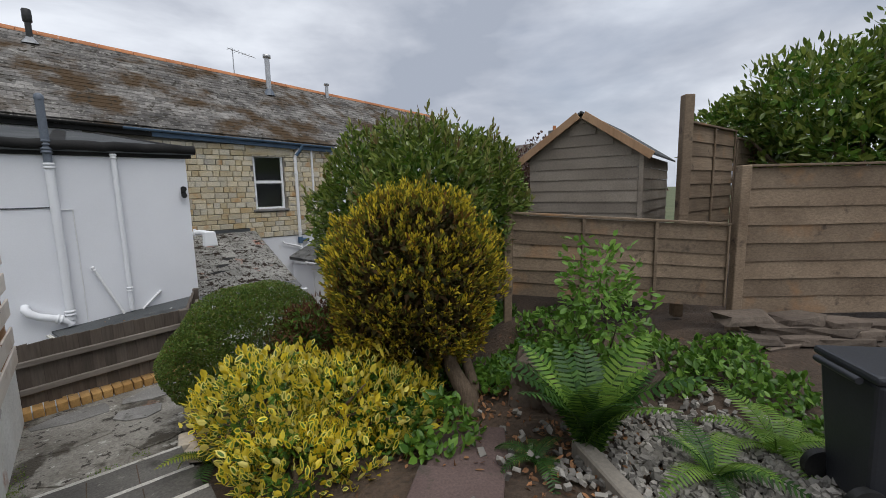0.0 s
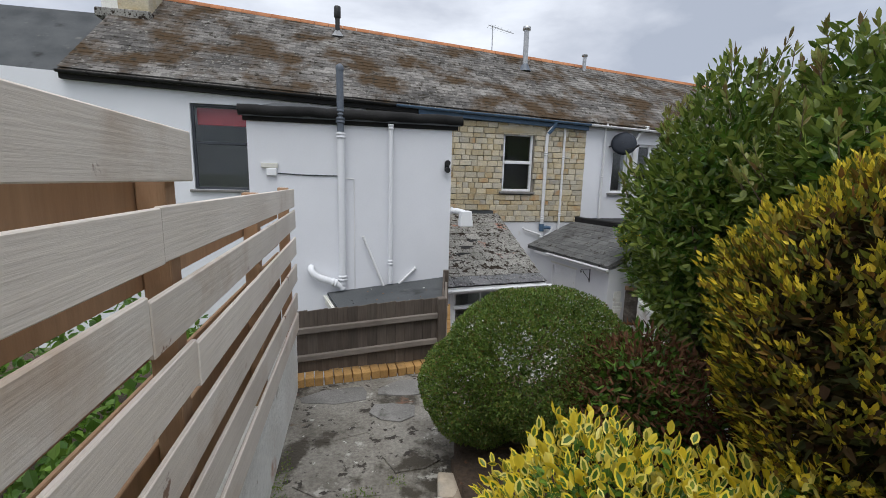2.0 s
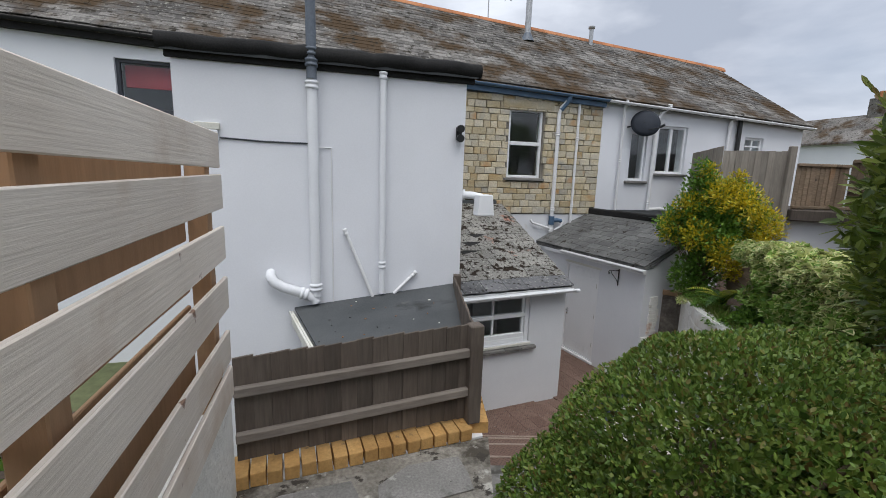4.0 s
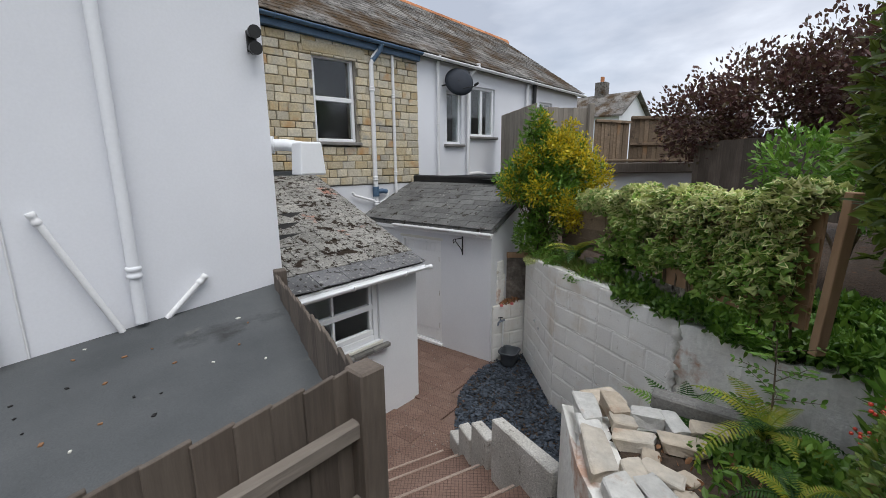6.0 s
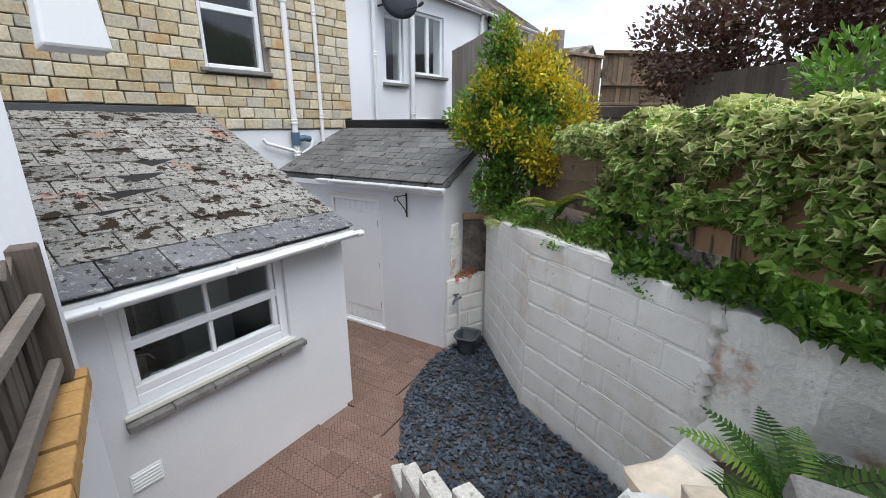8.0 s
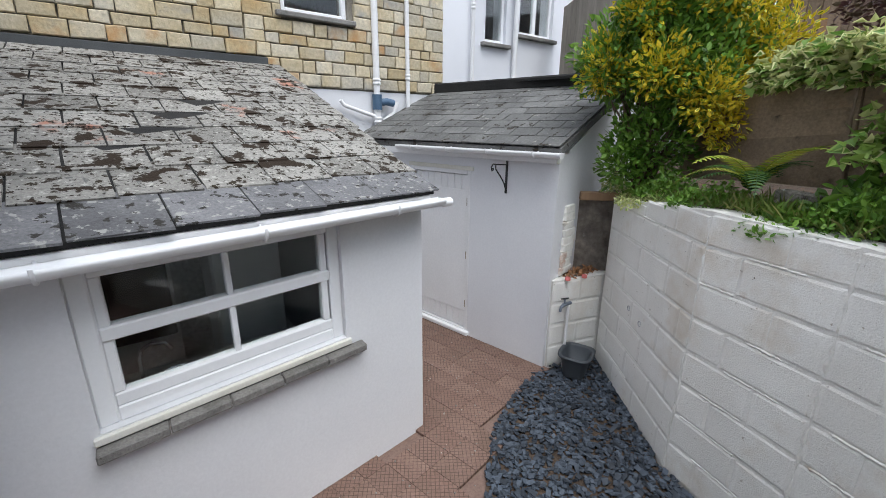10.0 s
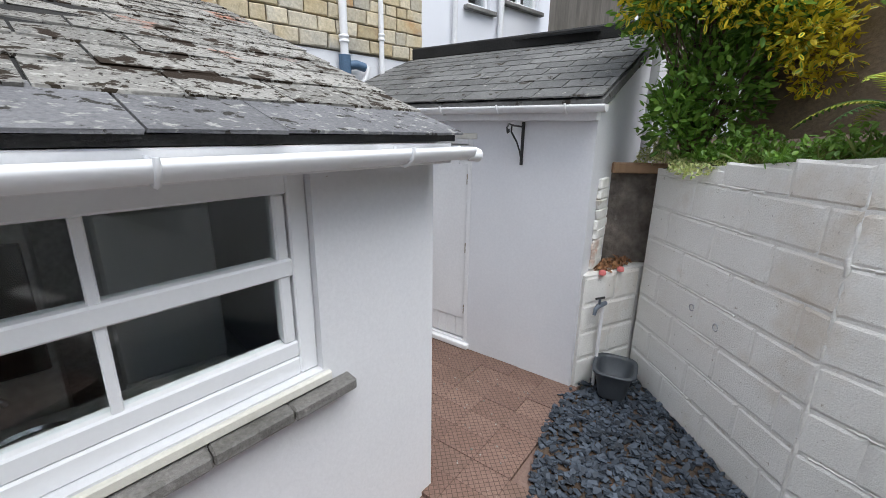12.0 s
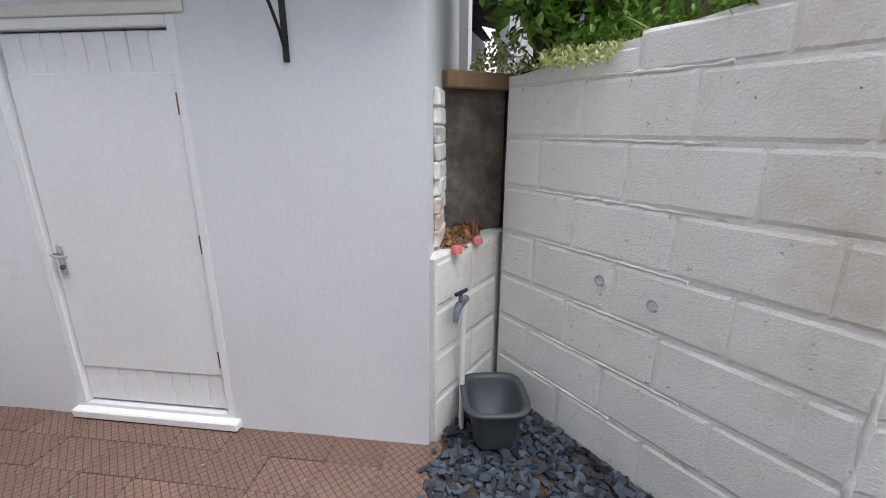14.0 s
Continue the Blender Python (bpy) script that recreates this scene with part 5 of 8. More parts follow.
# stone wall pipes
SY = HOUSE_Y - 0.08
pa = pipe("rain_pipe", [(5.45, SY, 2.55), (5.45, SY, 5.7), (5.5, SY - 0.02, 5.85), (5.62, SY - 0.08, 6.0), (5.66, SY - 0.14, 6.12)], 0.05, PAINT_W, "white downpipe on the stone wall with a blue head", [((5.45, SY, 5.2), UP), ((5.45, SY, 3.3), UP), ((5.45, SY, 2.75), UP)])
part("head", tube_bm([(5.48, SY - 0.01, 5.78), (5.62, SY - 0.08, 5.98), (5.66, SY - 0.14, 6.14)], 0.058, 12), BLUE_PAINT, pa, "dull blue swan neck")
part("joint", tube_bm([(5.45, SY, 2.9), (5.45, SY, 3.12)], 0.075, 12), BLUE_PAINT, pa, "blue pipe joint")
part("branch", tube_bm([(5.45, SY, 3.0), (5.6, SY - 0.02, 3.02), (5.72, SY - 0.02, 3.0)], 0.055, 12), BLUE_PAINT, pa, "blue branch")
pipe("rain_pipe", [(6.02, SY + 0.02, 2.75), (6.02, SY + 0.02, 6.2)], 0.034, PAINT_W, "slim white downpipe on the stone wall", [((6.02, SY + 0.02, 3.4), UP), ((6.02, SY + 0.02, 5.1), UP)])
pipe("waste_pipe", [(4.85, SY, 3.02), (4.9, SY, 2.95), (5.2, SY, 2.86), (5.42, SY, 2.8)], 0.028, PAINT_W, "white waste pipe low on the stone wall")
pipe("waste_pipe", [(5.8, SY, 3.02), (5.74, SY, 2.86), (5.55, SY, 2.74)], 0.028, PAINT_W, "white waste pipe low on the stone wall")
pipe("rain_pipe", [(7.35, SY, 3.25), (7.35, SY, 5.95), (7.35, SY - 0.08, 6.15)], 0.035, PAINT_W, "white downpipe on the neighbouring wall", [((7.35, SY, 4.6), UP)])
pipe("rain_pipe", [(8.4, SY, 3.3), (8.4, SY, 5.7), (8.5, SY, 5.9), (8.72, SY - 0.04, 6.08)], 0.048, PAINT_W, "white soil pipe on the neighbouring wall", [((8.4, SY, 3.5), UP), ((8.72, SY - 0.04, 6.1), UP)])
pipe("rain_pipe", [(8.42, SY, 3.32), (8.8, SY, 3.34), (9.1, SY, 3.3)], 0.05, PAINT_W, "white branch pipe at the wall foot")
pipe("rain_pipe", [(10.9, SY, 3.6), (10.9, SY, 5.8), (11.0, SY - 0.05, 5.98)], 0.045, PAINT_W, "white downpipe far along the terrace", [((10.9, SY, 5.7), UP)])
pipe("vent_pipe", [(11.25, SY, 4.2), (11.25, SY, 6.05)], 0.06, IRON, "black downpipe far along the terrace")

# satellite dish
dish = thing("satellite_dish", "dark grey satellite dish on a wall arm", "satellite dish", at=(7.75, HOUSE_Y, 5.6))
bm = bmesh.new()
bmesh.ops.create_uvsphere(bm, u_segments=28, v_segments=20, radius=0.62)
bmesh.ops.delete(bm, geom=[v for v in bm.verts if v.co.z < 0.47], context="VERTS")
bm.transform(Matrix.Translation((0, 0, -0.62)))
bmesh.ops.solidify(bm, geom=bm.faces[:], thickness=0.012)
bm.transform(Matrix.Translation((7.78, HOUSE_Y - 0.42, 5.62)) @ Vector((-0.45, -0.85, 0.35)).to_track_quat("Z", "Y").to_matrix().to_4x4())
part("reflector", bm, DISH, dish, smooth=True)
part("arm", tube_bm([(7.55, HOUSE_Y, 5.5), (7.6, HOUSE_Y - 0.25, 5.52), (7.75, HOUSE_Y - 0.4, 5.6)], 0.02, 8), IRON, dish)
part("feed_arm", tube_bm([(7.8, HOUSE_Y - 0.42, 5.4), (7.95, HOUSE_Y - 0.78, 5.44)], 0.012, 8), IRON, dish)
part("receiver", tube_bm([(7.94, HOUSE_Y - 0.74, 5.45), (7.97, HOUSE_Y - 0.84, 5.5)], 0.03, 10), IRON, dish)

# roof furniture
def roof_z(x, y):
    u = (y - EAVE_Y) / (RIDGE_Y - EAVE_Y)
    return eave_z(x) + (ridge_z(x) - eave_z(x)) * u


fl = thing("metal_flue", "tall steel flue pipe with a cowl on the slates", "flue", at=(5.75, 16.5, roof_z(5.75, 16.5)))
part("tube", tube_bm([(5.75, 16.5, roof_z(5.75, 16.5) - 0.1), (5.75, 16.5, 9.5)], 0.09, 14), STEEL, fl)
part("cowl", tube_bm([(5.75, 16.5, 9.5), (5.75, 16.5, 9.52), (5.75, 16.5, 9.62), (5.75, 16.5, 9.66)], [0.1, 0.14, 0.14, 0.03], 14), STEEL, fl, "dark steel cowl")
part("flashing", tube_bm([(5.75, 16.5, roof_z(5.75, 16.5) - 0.06), (5.75, 16.5, roof_z(5.75, 16.5) + 0.18)], [0.22, 0.1], 14), GREY_PVC, fl)
fl = thing("roof_vent", "black roof vent pipe on a lead slate", "roof vent", at=(-0.6, 16.9, roof_z(-0.6, 16.9)))
part("tube", tube_bm([(-0.6, 16.9, roof_z(-0.6, 16.9) - 0.1), (-0.6, 16.9, 9.5)], 0.075, 12), IRON, fl)
part("cowl", tube_bm([(-0.6, 16.9, 9.42), (-0.6, 16.9, 9.46), (-0.6, 16.9, 9.74), (-0.6, 16.9, 9.78)], [0.08, 0.11, 0.11, 0.09], 12), IRON, fl)
part("flashing", tube_bm([(-0.6, 16.9, roof_z(-0.6, 16.9) - 0.06), (-0.6, 16.9, roof_z(-0.6, 16.9) + 0.14)], [0.26, 0.09], 4), STEEL, fl, "pale lead flashing")
fl = thing("roof_vent", "short grey roof vent near the ridge", "roof vent", at=(8.4, 17.2, roof_z(8.4, 17.2)))
part("tube", tube_bm([(8.4, 17.2, roof_z(8.4, 17.2) - 0.1), (8.4, 17.2, 9.05)], 0.07, 12), STEEL, fl)
part("cowl", tube_bm([(8.4, 17.2, 9.03), (8.4, 17.2, 9.06), (8.4, 17.2, 9.12)], [0.07, 0.11, 0.11], 12), STEEL, fl)
ae = thing("tv_aerial", "thin television aerial above the ridge", "aerial", at=(5.0, 18.0, 8.8))
part("mast", tube_bm([(5.0, 18.0, 8.4), (5.0, 18.0, 10.1)], 0.018, 6), STEEL, ae)
part("boom", tube_bm([(4.8, 17.9, 10.05), (5.9, 18.2, 9.95)], 0.012, 6), STEEL, ae)
for k in range(7):
    part("element", tube_bm([(4.9 + k * 0.14, 17.75 + k * 0.038, 10.04 - k * 0.013), (4.83 + k * 0.14, 18.12 + k * 0.038, 10.04 - k * 0.013)], 0.005, 5), STEEL, ae)
ch = thing("chimney", "old stone and render chimney stack on the roof end", "chimney", at=(-6.4, 16.8, 8.4))
part("chimney_shaft", bbox(-7.05, -5.85, 16.4, 17.4, 6.5, 10.6, 0.02), RUBBLE_W, ch, "peeling rendered stack")
part("chimney_shaft", bbox(-6.6, -5.8, 16.3, 17.3, 8.8, 10.9, 0.03), STONE, ch, "dark stone stack")
part("flashing", bbox(-7.1, -5.7, 16.1, 17.2, 8.6, 8.85, 0.03), SLATE_LICHEN, ch)

# dark slate-hung building at the end of the row
dk = thing("slate_hung_house", "dark slate-hung house beyond the end of the terrace", "house", at=(-12, 17, 0))
part("wall", bbox(-18, -8.4, 15.5, 23, -0.1, 6.2), SLATE_SHED, dk)
bm = bmesh.new()
for (xa, xb) in ((-18.3, -8.2),):
    a = [bm.verts.new(p) for p in ((xa, 15.2, 6.1), (xb, 15.2, 6.1), (xb, 19.2, 9.6), (xa, 19.2, 9.6), (xa, 23.3, 6.1), (xb, 23.3, 6.1))]
    bm.faces.new((a[0], a[1], a[2], a[3]))
    bm.faces.new((a[3], a[2], a[5], a[4]))
    bm.faces.new((a[1], a[5], a[2]))
    bm.faces.new((a[0], a[3], a[4]))
    bm.faces.new((a[0], a[4], a[5], a[1]))
part("roof", bm, FELT_GREY, dk, "dark slate roof")

# porch with a flat felt roof between the fence and the extension
porch = thing("flat_roof_store", "low white store with a flat grey felt roof", "store", kind="structure")


def porch_z(x, y):
    return 2.43 + 0.113 * x + 0.032 * (y - 9.35)


PP = [(-0.23, 7.78), (1.02, 7.14), (1.5, 9.34), (-0.6, 9.34)]
bm = bmesh.new()
prism(bm, PP, [porch_z(*p) - 0.03 for p in PP], [porch_z(*p) for p in PP])
part("roof", bm, FELT_GREY, porch, "grey mineral felt roof with grit and leaves")
bm = bmesh.new()
PI = [(-0.19, 7.84), (0.98, 7.22), (1.42, 9.34), (-0.53, 9.34)]
prism(bm, PI, -0.1, [porch_z(*p) - 0.035 for p in PI])
part("wall", bm, RENDER_DIRTY, porch, "white painted wall under the felt roof")
for a, b in (((-0.25, 7.8), (-0.62, 9.33)),):
    m = frame_to((*a, porch_z(*a) - 0.2), (*b, porch_z(*b) - 0.2))
    part("fascia", bbox(0, 1.55, 0.0, 0.025, 0, 0.17, 0.004, m), CREAM_W, porch, "flaking white fascia")
    part("batten", bbox(0, 1.58, 0.026, 0.05, 0.13, 0.165, 0.004, m), CREAM_W, porch)
rr = np.random.default_rng(8)
for k in range(22):
    x, y = rr.uniform(-0.3, 1.1), rr.uniform(7.9, 9.2)
    s = rr.uniform(0.005, 0.016)
    bm = bbox(-s, s, -s * 0.6, s * 0.6, 0, 0.006, 0, pose(x, y, porch_z(x, y) + 0.001, 0, 0, rr.uniform(0, 180)))
    tagged(part("leaf_litter", bm, CREAM_W if k % 5 == 0 else COPPER_LEAF if k % 2 else FELT), "small bit of litter on the felt roof", "litter", group="litter on the flat roof")

# ---- store: door, bracket, vent, broken corner with tap ----
door = thing("door_1", "white painted plank door with a lever handle, closed", "door", kind="structure", at=tuple(shed_at(D0, 0, 0.08)))
md = frame_to(shed_at(D1, 0, 0.08), shed_at(D0, 0, 0.08))
DW, DH = D1 - D0, 2.09
for a, b, c, d in ((0.0, 0.05, 0, DH), (DW - 0.05, DW, 0, DH), (0.05, DW - 0.05, DH - 0.05, DH)):
    part("frame", bbox(a, b, 0.0, 0.1, c, d, 0.005, md), PAINT_W, door)
npl = 8
pw = (DW - 0.11) / npl
for k in range(npl):
    part("plank", bbox(0.055 + k * pw + 0.0012, 0.055 + (k + 1) * pw - 0.0012, 0.03, 0.07, 0.015, DH - 0.06, 0.004, md), PAINT_W, door)
part("cover_board", bbox(0.057, DW - 0.06, 0.022, 0.03, 0.24, DH - 0.24, 0.004, md), PAINT_W, door, "flat board over the planks")
for z in (0.3, 0.97, 1.66):
    part("hinge", bbox(DW - 0.066, DW - 0.05, 0.012, 0.028, z, z + 0.1, 0.002, md), BRASS, door)
handle = part("handle_plate", bbox(0.085, 0.125, 0.012, 0.022, 0.82, 0.99, 0.004, md), CHROME, door, "chrome handle plate")
part("lever", tube_bm([md @ Vector((0.105, 0.012, 0.94)), md @ Vector((0.105, -0.03, 0.94)), md @ Vector((0.13, -0.04, 0.94)), md @ Vector((0.2, -0.038, 0.935))], 0.009, 8), CHROME, handle)
part("lock", tube_bm([md @ Vector((0.105, 0.012, 0.86)), md @ Vector((0.105, 0.006, 0.86))], 0.014, 10), BRASS, handle)
part("threshold", bbox(-0.02, DW + 0.03, -0.05, 0.09, -0.075, -0.02, 0.008, md), PAINT_W, door, "white weather bar at the door foot")
part("architrave", bbox(-0.05, DW + 0.05, -0.012, -0.001, DH, DH + 0.05, 0.004, md), CREAM_W, door)
setting("store_floor", bbox(0.3, SHED_LEN - 0.2, 0.24, SR_D, -0.05, 0.0, 0, m_front), CONCRETE, "concrete floor inside the store", "floor")

brk = thing("hanging_bracket", "black wrought-iron hanging basket bracket on the white wall", "bracket", at=tuple(shed_at(0.68, 0, 2.0)))
mb = frame_to(shed_at(0.62, -0.002, 0.06), shed_at(0.62, -1, 0.06))
part("bar", bbox(0.0, 0.012, -0.014, 0.014, 1.9, 2.26, 0.003, mb), IRON, brk)
part("arm", tube_bm([mb @ Vector((0.012, 0, 2.22)), mb @ Vector((0.2, 0, 2.23)), mb @ Vector((0.27, 0, 2.24)), mb @ Vector((0.3, 0, 2.21)), mb @ Vector((0.285, 0, 2.17)), mb @ Vector((0.262, 0, 2.18)), mb @ Vector((0.268, 0, 2.2))], 0.008, 6), IRON, brk)
part("stay", tube_bm([mb @ Vector((0.014, 0, 1.95)), mb @ Vector((0.05, 0, 2.02)), mb @ Vector((0.14, 0.012, 2.1)), mb @ Vector((0.2, -0.012, 2.18)), mb @ Vector((0.22, 0, 2.222))], 0.008, 6), IRON, brk)
ms = frame_to(shed_at(0.0, 0.32, 2.15), shed_at(0.0, 0.6, 2.15))
vent = thing("air_vent", "small white louvred vent high on the store side", "vent", at=tuple(shed_at(0, 0.35, 2.15)))
part("plate", bbox(0, 0.17, 0.002, 0.014, 0, 0.22, 0.003, ms), PVC, vent)
for k in range(7):
    part("slat", bbox(0.015, 0.155, 0.014, 0.024, 0.015 + k * 0.028, 0.03 + k * 0.028, 0.002, ms), PVC, vent)
vent = thing("air_brick", "white louvred air brick low in the kitchen wall", "vent", at=(1.85, KIT_Y, 0.6))
part("plate", bbox(1.74, 1.96, KIT_Y - 0.01, KIT_Y - 0.002, 0.53, 0.7, 0.003), PVC, vent)
for k in range(5):
    part("slat", bbox(1.755, 1.945, KIT_Y - 0.022, KIT_Y - 0.01, 0.545 + k * 0.03, 0.56 + k * 0.03, 0.002), PVC, vent)
kit_shear(vent)

# roof upstand of the store against the next house, felted
m = frame_to(shed_at(-0.06, SR_D, SR_Z1 - 0.02), shed_at(SHED_LEN - 0.02, SR_D, SR_Z1 - 0.02))
part("upstand", bbox(0, SHED_LEN, -0.12, 0.06, 0, 0.16, 0.02, m), FELT, store, "black felt upstand along the roof top")
part("wall", bbox(0, SHED_LEN, -0.6, -0.13, -3.2, 0.1, 0, m), RENDER_DIRTY, store, "wall behind the store roof")
bm = bmesh.new()
bm.faces.new([bm.verts.new(p) for p in ((6.9, 11.2, 3.28), (12.0, 11.4, 3.2), (12.0, 13.8, 3.3), (6.75, 13.8, 3.3))])
bmesh.ops.solidify(bm, geom=bm.faces[:], thickness=0.1)
fr = part("flat_roof", bm, FELT_GREY)
tagged(fr, "neighbour's flat felt roof with gravel", "roof", kind="structure")
setting("neighbour_wall", bbox(7.05, 11.9, 11.5, 11.65, -0.1, 3.15), RENDER_W, "white wall of the neighbour's low extension", "wall")

# low block ledge with the tap, and the dark stone recess behind it
setting("wall_ledge", strip_wall([(6.5, 10.163), (5.7, 10.4)], [1.06, 1.06], -0.14), MORTAR_W, "low white block ledge in the corner", "low wall")
ledge_core = bpy.data.objects["wall_ledge"]
bm = bmesh.new()
prism(bm, [(5.72, 10.47), (6.48, 10.24), (6.62, 10.5), (6.3, 10.56), (5.75, 10.47)][:4], -0.1, 1.03)
setting("recess_soil", bm, SOIL, "leaf-filled soil behind the ledge", "soil")
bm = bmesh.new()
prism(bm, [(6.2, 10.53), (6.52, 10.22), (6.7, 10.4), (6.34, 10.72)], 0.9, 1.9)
setting("wall_recess", bm, RUBBLE_DARK, "dark brown stone wall in the recess", "stone wall")
tagged(part("timber_edge", bbox(0, 0.52, -0.04, 0.06, 0, 0.09, 0.008, frame_to((6.18, 10.5, 1.9), (6.52, 10.18, 1.9))), TAN_TIMBER), "rotting timber edge over the stone recess", "timber")
# broken brick edge of the store corner
rb = np.random.default_rng(21)
broken = thing("broken_corner", "broken brick edge in the side of the store", "brickwork", kind="structure", at=tuple(shed_at(0, 0.3, 1.1)))
for k in range(9):
    w = rb.uniform(0.0, 0.07)
    zk = 1.08 + 0.088 * k
    mk = frame_to(shed_at(-0.004, 0.19, zk), shed_at(-0.004, 1, zk))
    bm = bmesh.new()
    box(bm, 0, 0.2 + w, -0.03, 0.008, 0.0, 0.088)
    for v in bm.verts:
        v.co += Vector((rb.uniform(-0.02, 0.02), rb.uniform(-0.006, 0.004), rb.uniform(-0.002, 0.006)))
    chamfer(bm, 0.01)
    bm.transform(mk)
    part("brick", bm, RUBBLE_W, broken)

tapt = thing("garden_tap", "old grey metal garden tap on a white pipe", "tap", at=(5.88, 10.3, 0.75))
mt = frame_to((5.85, 10.325, 0), (6.05, 10.27, 0))
part("pipe", tube_bm([mt @ Vector((0.02, -0.03, -0.02)), mt @ Vector((0.02, -0.03, 0.78))], 0.016, 8), PAINT_W, tapt, "white painted pipe")
part("body", tube_bm([mt @ Vector((0.05, -0.03, 0.8)), mt @ Vector((-0.06, -0.05, 0.8)), mt @ Vector((-0.1, -0.06, 0.78)), mt @ Vector((-0.11, -0.06, 0.73))], [0.02, 0.022, 0.018, 0.014], 10), GREY_PVC, tapt)
part("spindle", tube_bm([mt @ Vector((-0.05, -0.05, 0.8)), mt @ Vector((-0.06, -0.06, 0.87))], 0.012, 8), GREY_PVC, tapt)
part("lever", tube_bm([mt @ Vector((-0.02, -0.07, 0.88)), mt @ Vector((-0.11, -0.06, 0.88))], 0.01, 8), IRON, tapt)

# tub
tub = thing("plastic_tub", "dark grey plastic tub with a blue glove inside", "tub", at=(6.0, 10.0, 0.05))
bm = bmesh.new()
loops = []
for (rx, ry, z) in ((0.15, 0.13, 0.0), (0.155, 0.135, 0.02), (0.2, 0.175, 0.25), (0.205, 0.18, 0.262), (0.235, 0.21, 0.268), (0.238, 0.213, 0.29), (0.205, 0.18, 0.292), (0.19, 0.165, 0.27), (0.145, 0.125, 0.03)):
    lp = []
    for k in range(28):
        t = 2 * math.pi * k / 28
        c, s_ = math.cos(t), math.sin(t)
        f = 1 / max(1e-6, (abs(c) ** 4 + abs(s_) ** 4) ** 0.25)
        lp.append(bm.verts.new((rx * c * f * 0.93, ry * s_ * f * 0.93, z)))
    loops.append(lp)
for a, b in zip(loops, loops[1:]):
    for k in range(28):
        bm.faces.new((a[k], a[(k + 1) % 28], b[(k + 1) % 28], b[k]))
bm.faces.new(loops[0][::-1])
bm.faces.new(loops[-1])
TUB_M = pose(5.83, 10.1, 0.02, 0, 0, 20) @ Matrix.Scale(0.92, 4)
bm.transform(TUB_M)
part("bowl", bm, PLASTIC_GREY, tub, smooth=True)
bm = bmesh.new()
for k in range(4):
    tube(bm, [TUB_M @ Vector((-0.05 + k * 0.025, -0.06, 0.045)), TUB_M @ Vector((-0.04 + k * 0.03, 0.0, 0.06)), TUB_M @ Vector((-0.04 + k * 0.034, 0.06, 0.05))], [0.012, 0.014, 0.008], 8)
tube(bm, [TUB_M @ Vector((-0.06, -0.08, 0.05)), TUB_M @ Vector((0.03, -0.08, 0.055))], 0.025, 8)
tagged(part("rubber_glove", bm, BLUE_CLOTH), "crumpled blue rubber glove lying in the tub", "glove")
for k, (x, y) in enumerate(((5.86, 10.33), (6.08, 10.27))):
    tagged(part("faded_cap", tube_bm([(x, y, 1.06), (x, y, 1.09), (x, y, 1.1)], [0.03, 0.03, 0.015], 12), TERRACOTTA_RED), "faded red plastic cap on the block ledge", "cap", group="caps on the ledge")
# iron rings in the block wall
for (x, y, z) in ((5.87, 9.63, 0.98), (5.69, 9.42, 0.95)):
    c = Vector((x, y, z))
    m = frame_to(c, c + Vector((5.28 - 6.45, 8.84 - 10.2, 0)))
    bm = bmesh.new()
    tube(bm, [m @ Vector((0.025 * math.cos(t), 0.015, 0.025 * math.sin(t))) for t in [2 * math.pi * k / 12 for k in range(12)]], 0.005, 6)
    tagged(part("wall_ring", bm, STEEL), "small grey ring set in the block wall", "ring", group="rings in the block wall")

# upright kerb slabs beside the steps
kerbs = [((2.56, 7.02), (2.8, 7.8), 1.5, 0.9), ((2.84, 7.88), (2.98, 8.22), 1.14, 0.6), ((3.02, 8.28), (3.15, 8.58), 0.84, 0.3), ((3.2, 8.64), (3.33, 8.92), 0.5, 0.0)]
for a, b, top, low in kerbs:
    n = (Vector(b) - Vector(a)).length
    m = frame_to((*a, 0), (*b, 0))
    bm = bmesh.new()
    box(bm, 0, n, -0.06, 0.06, -0.05, top)
    for v in bm.verts:
        if v.co.z > 0.1:
            v.co.z += -0.1 * v.co.x + rb.uniform(-0.01, 0.01)
    chamfer(bm, 0.012)
    bm.transform(m)
    tagged(part("kerb_slab", bm, CURB), "rough whitened concrete kerb slab on edge beside the steps", "kerb", group="kerb slabs beside the steps")

# rockery stones
def rock_bm(sx, sy, sz, rngk, rough=0.22):
    """An angular, flat-bedded stone with broken edges."""
    bm = bmesh.new()
    bmesh.ops.create_cube(bm, size=1.0)
    for v in bm.verts:
        v.co += Vector((rngk.uniform(-0.12, 0.12), rngk.uniform(-0.12, 0.12), rngk.uniform(-0.1, 0.1)))
    bmesh.ops.bevel(bm, geom=bm.edges[:] + bm.verts[:], offset=0.07, segments=1, affect="EDGES")
    bmesh.ops.triangulate(bm, faces=bm.faces[:])
    bmesh.ops.subdivide_edges(bm, edges=bm.edges[:], cuts=1, use_grid_fill=True)
    off = Vector(rngk.uniform(0, 50, 3))
    for v in bm.verts:
        v.co += noise.noise_vector(v.co * 2.6 + off) * rough * 0.2
        v.co.x *= sx
        v.co.y *= sy
        v.co.z *= sz
    return bm


rk = np.random.default_rng(33)
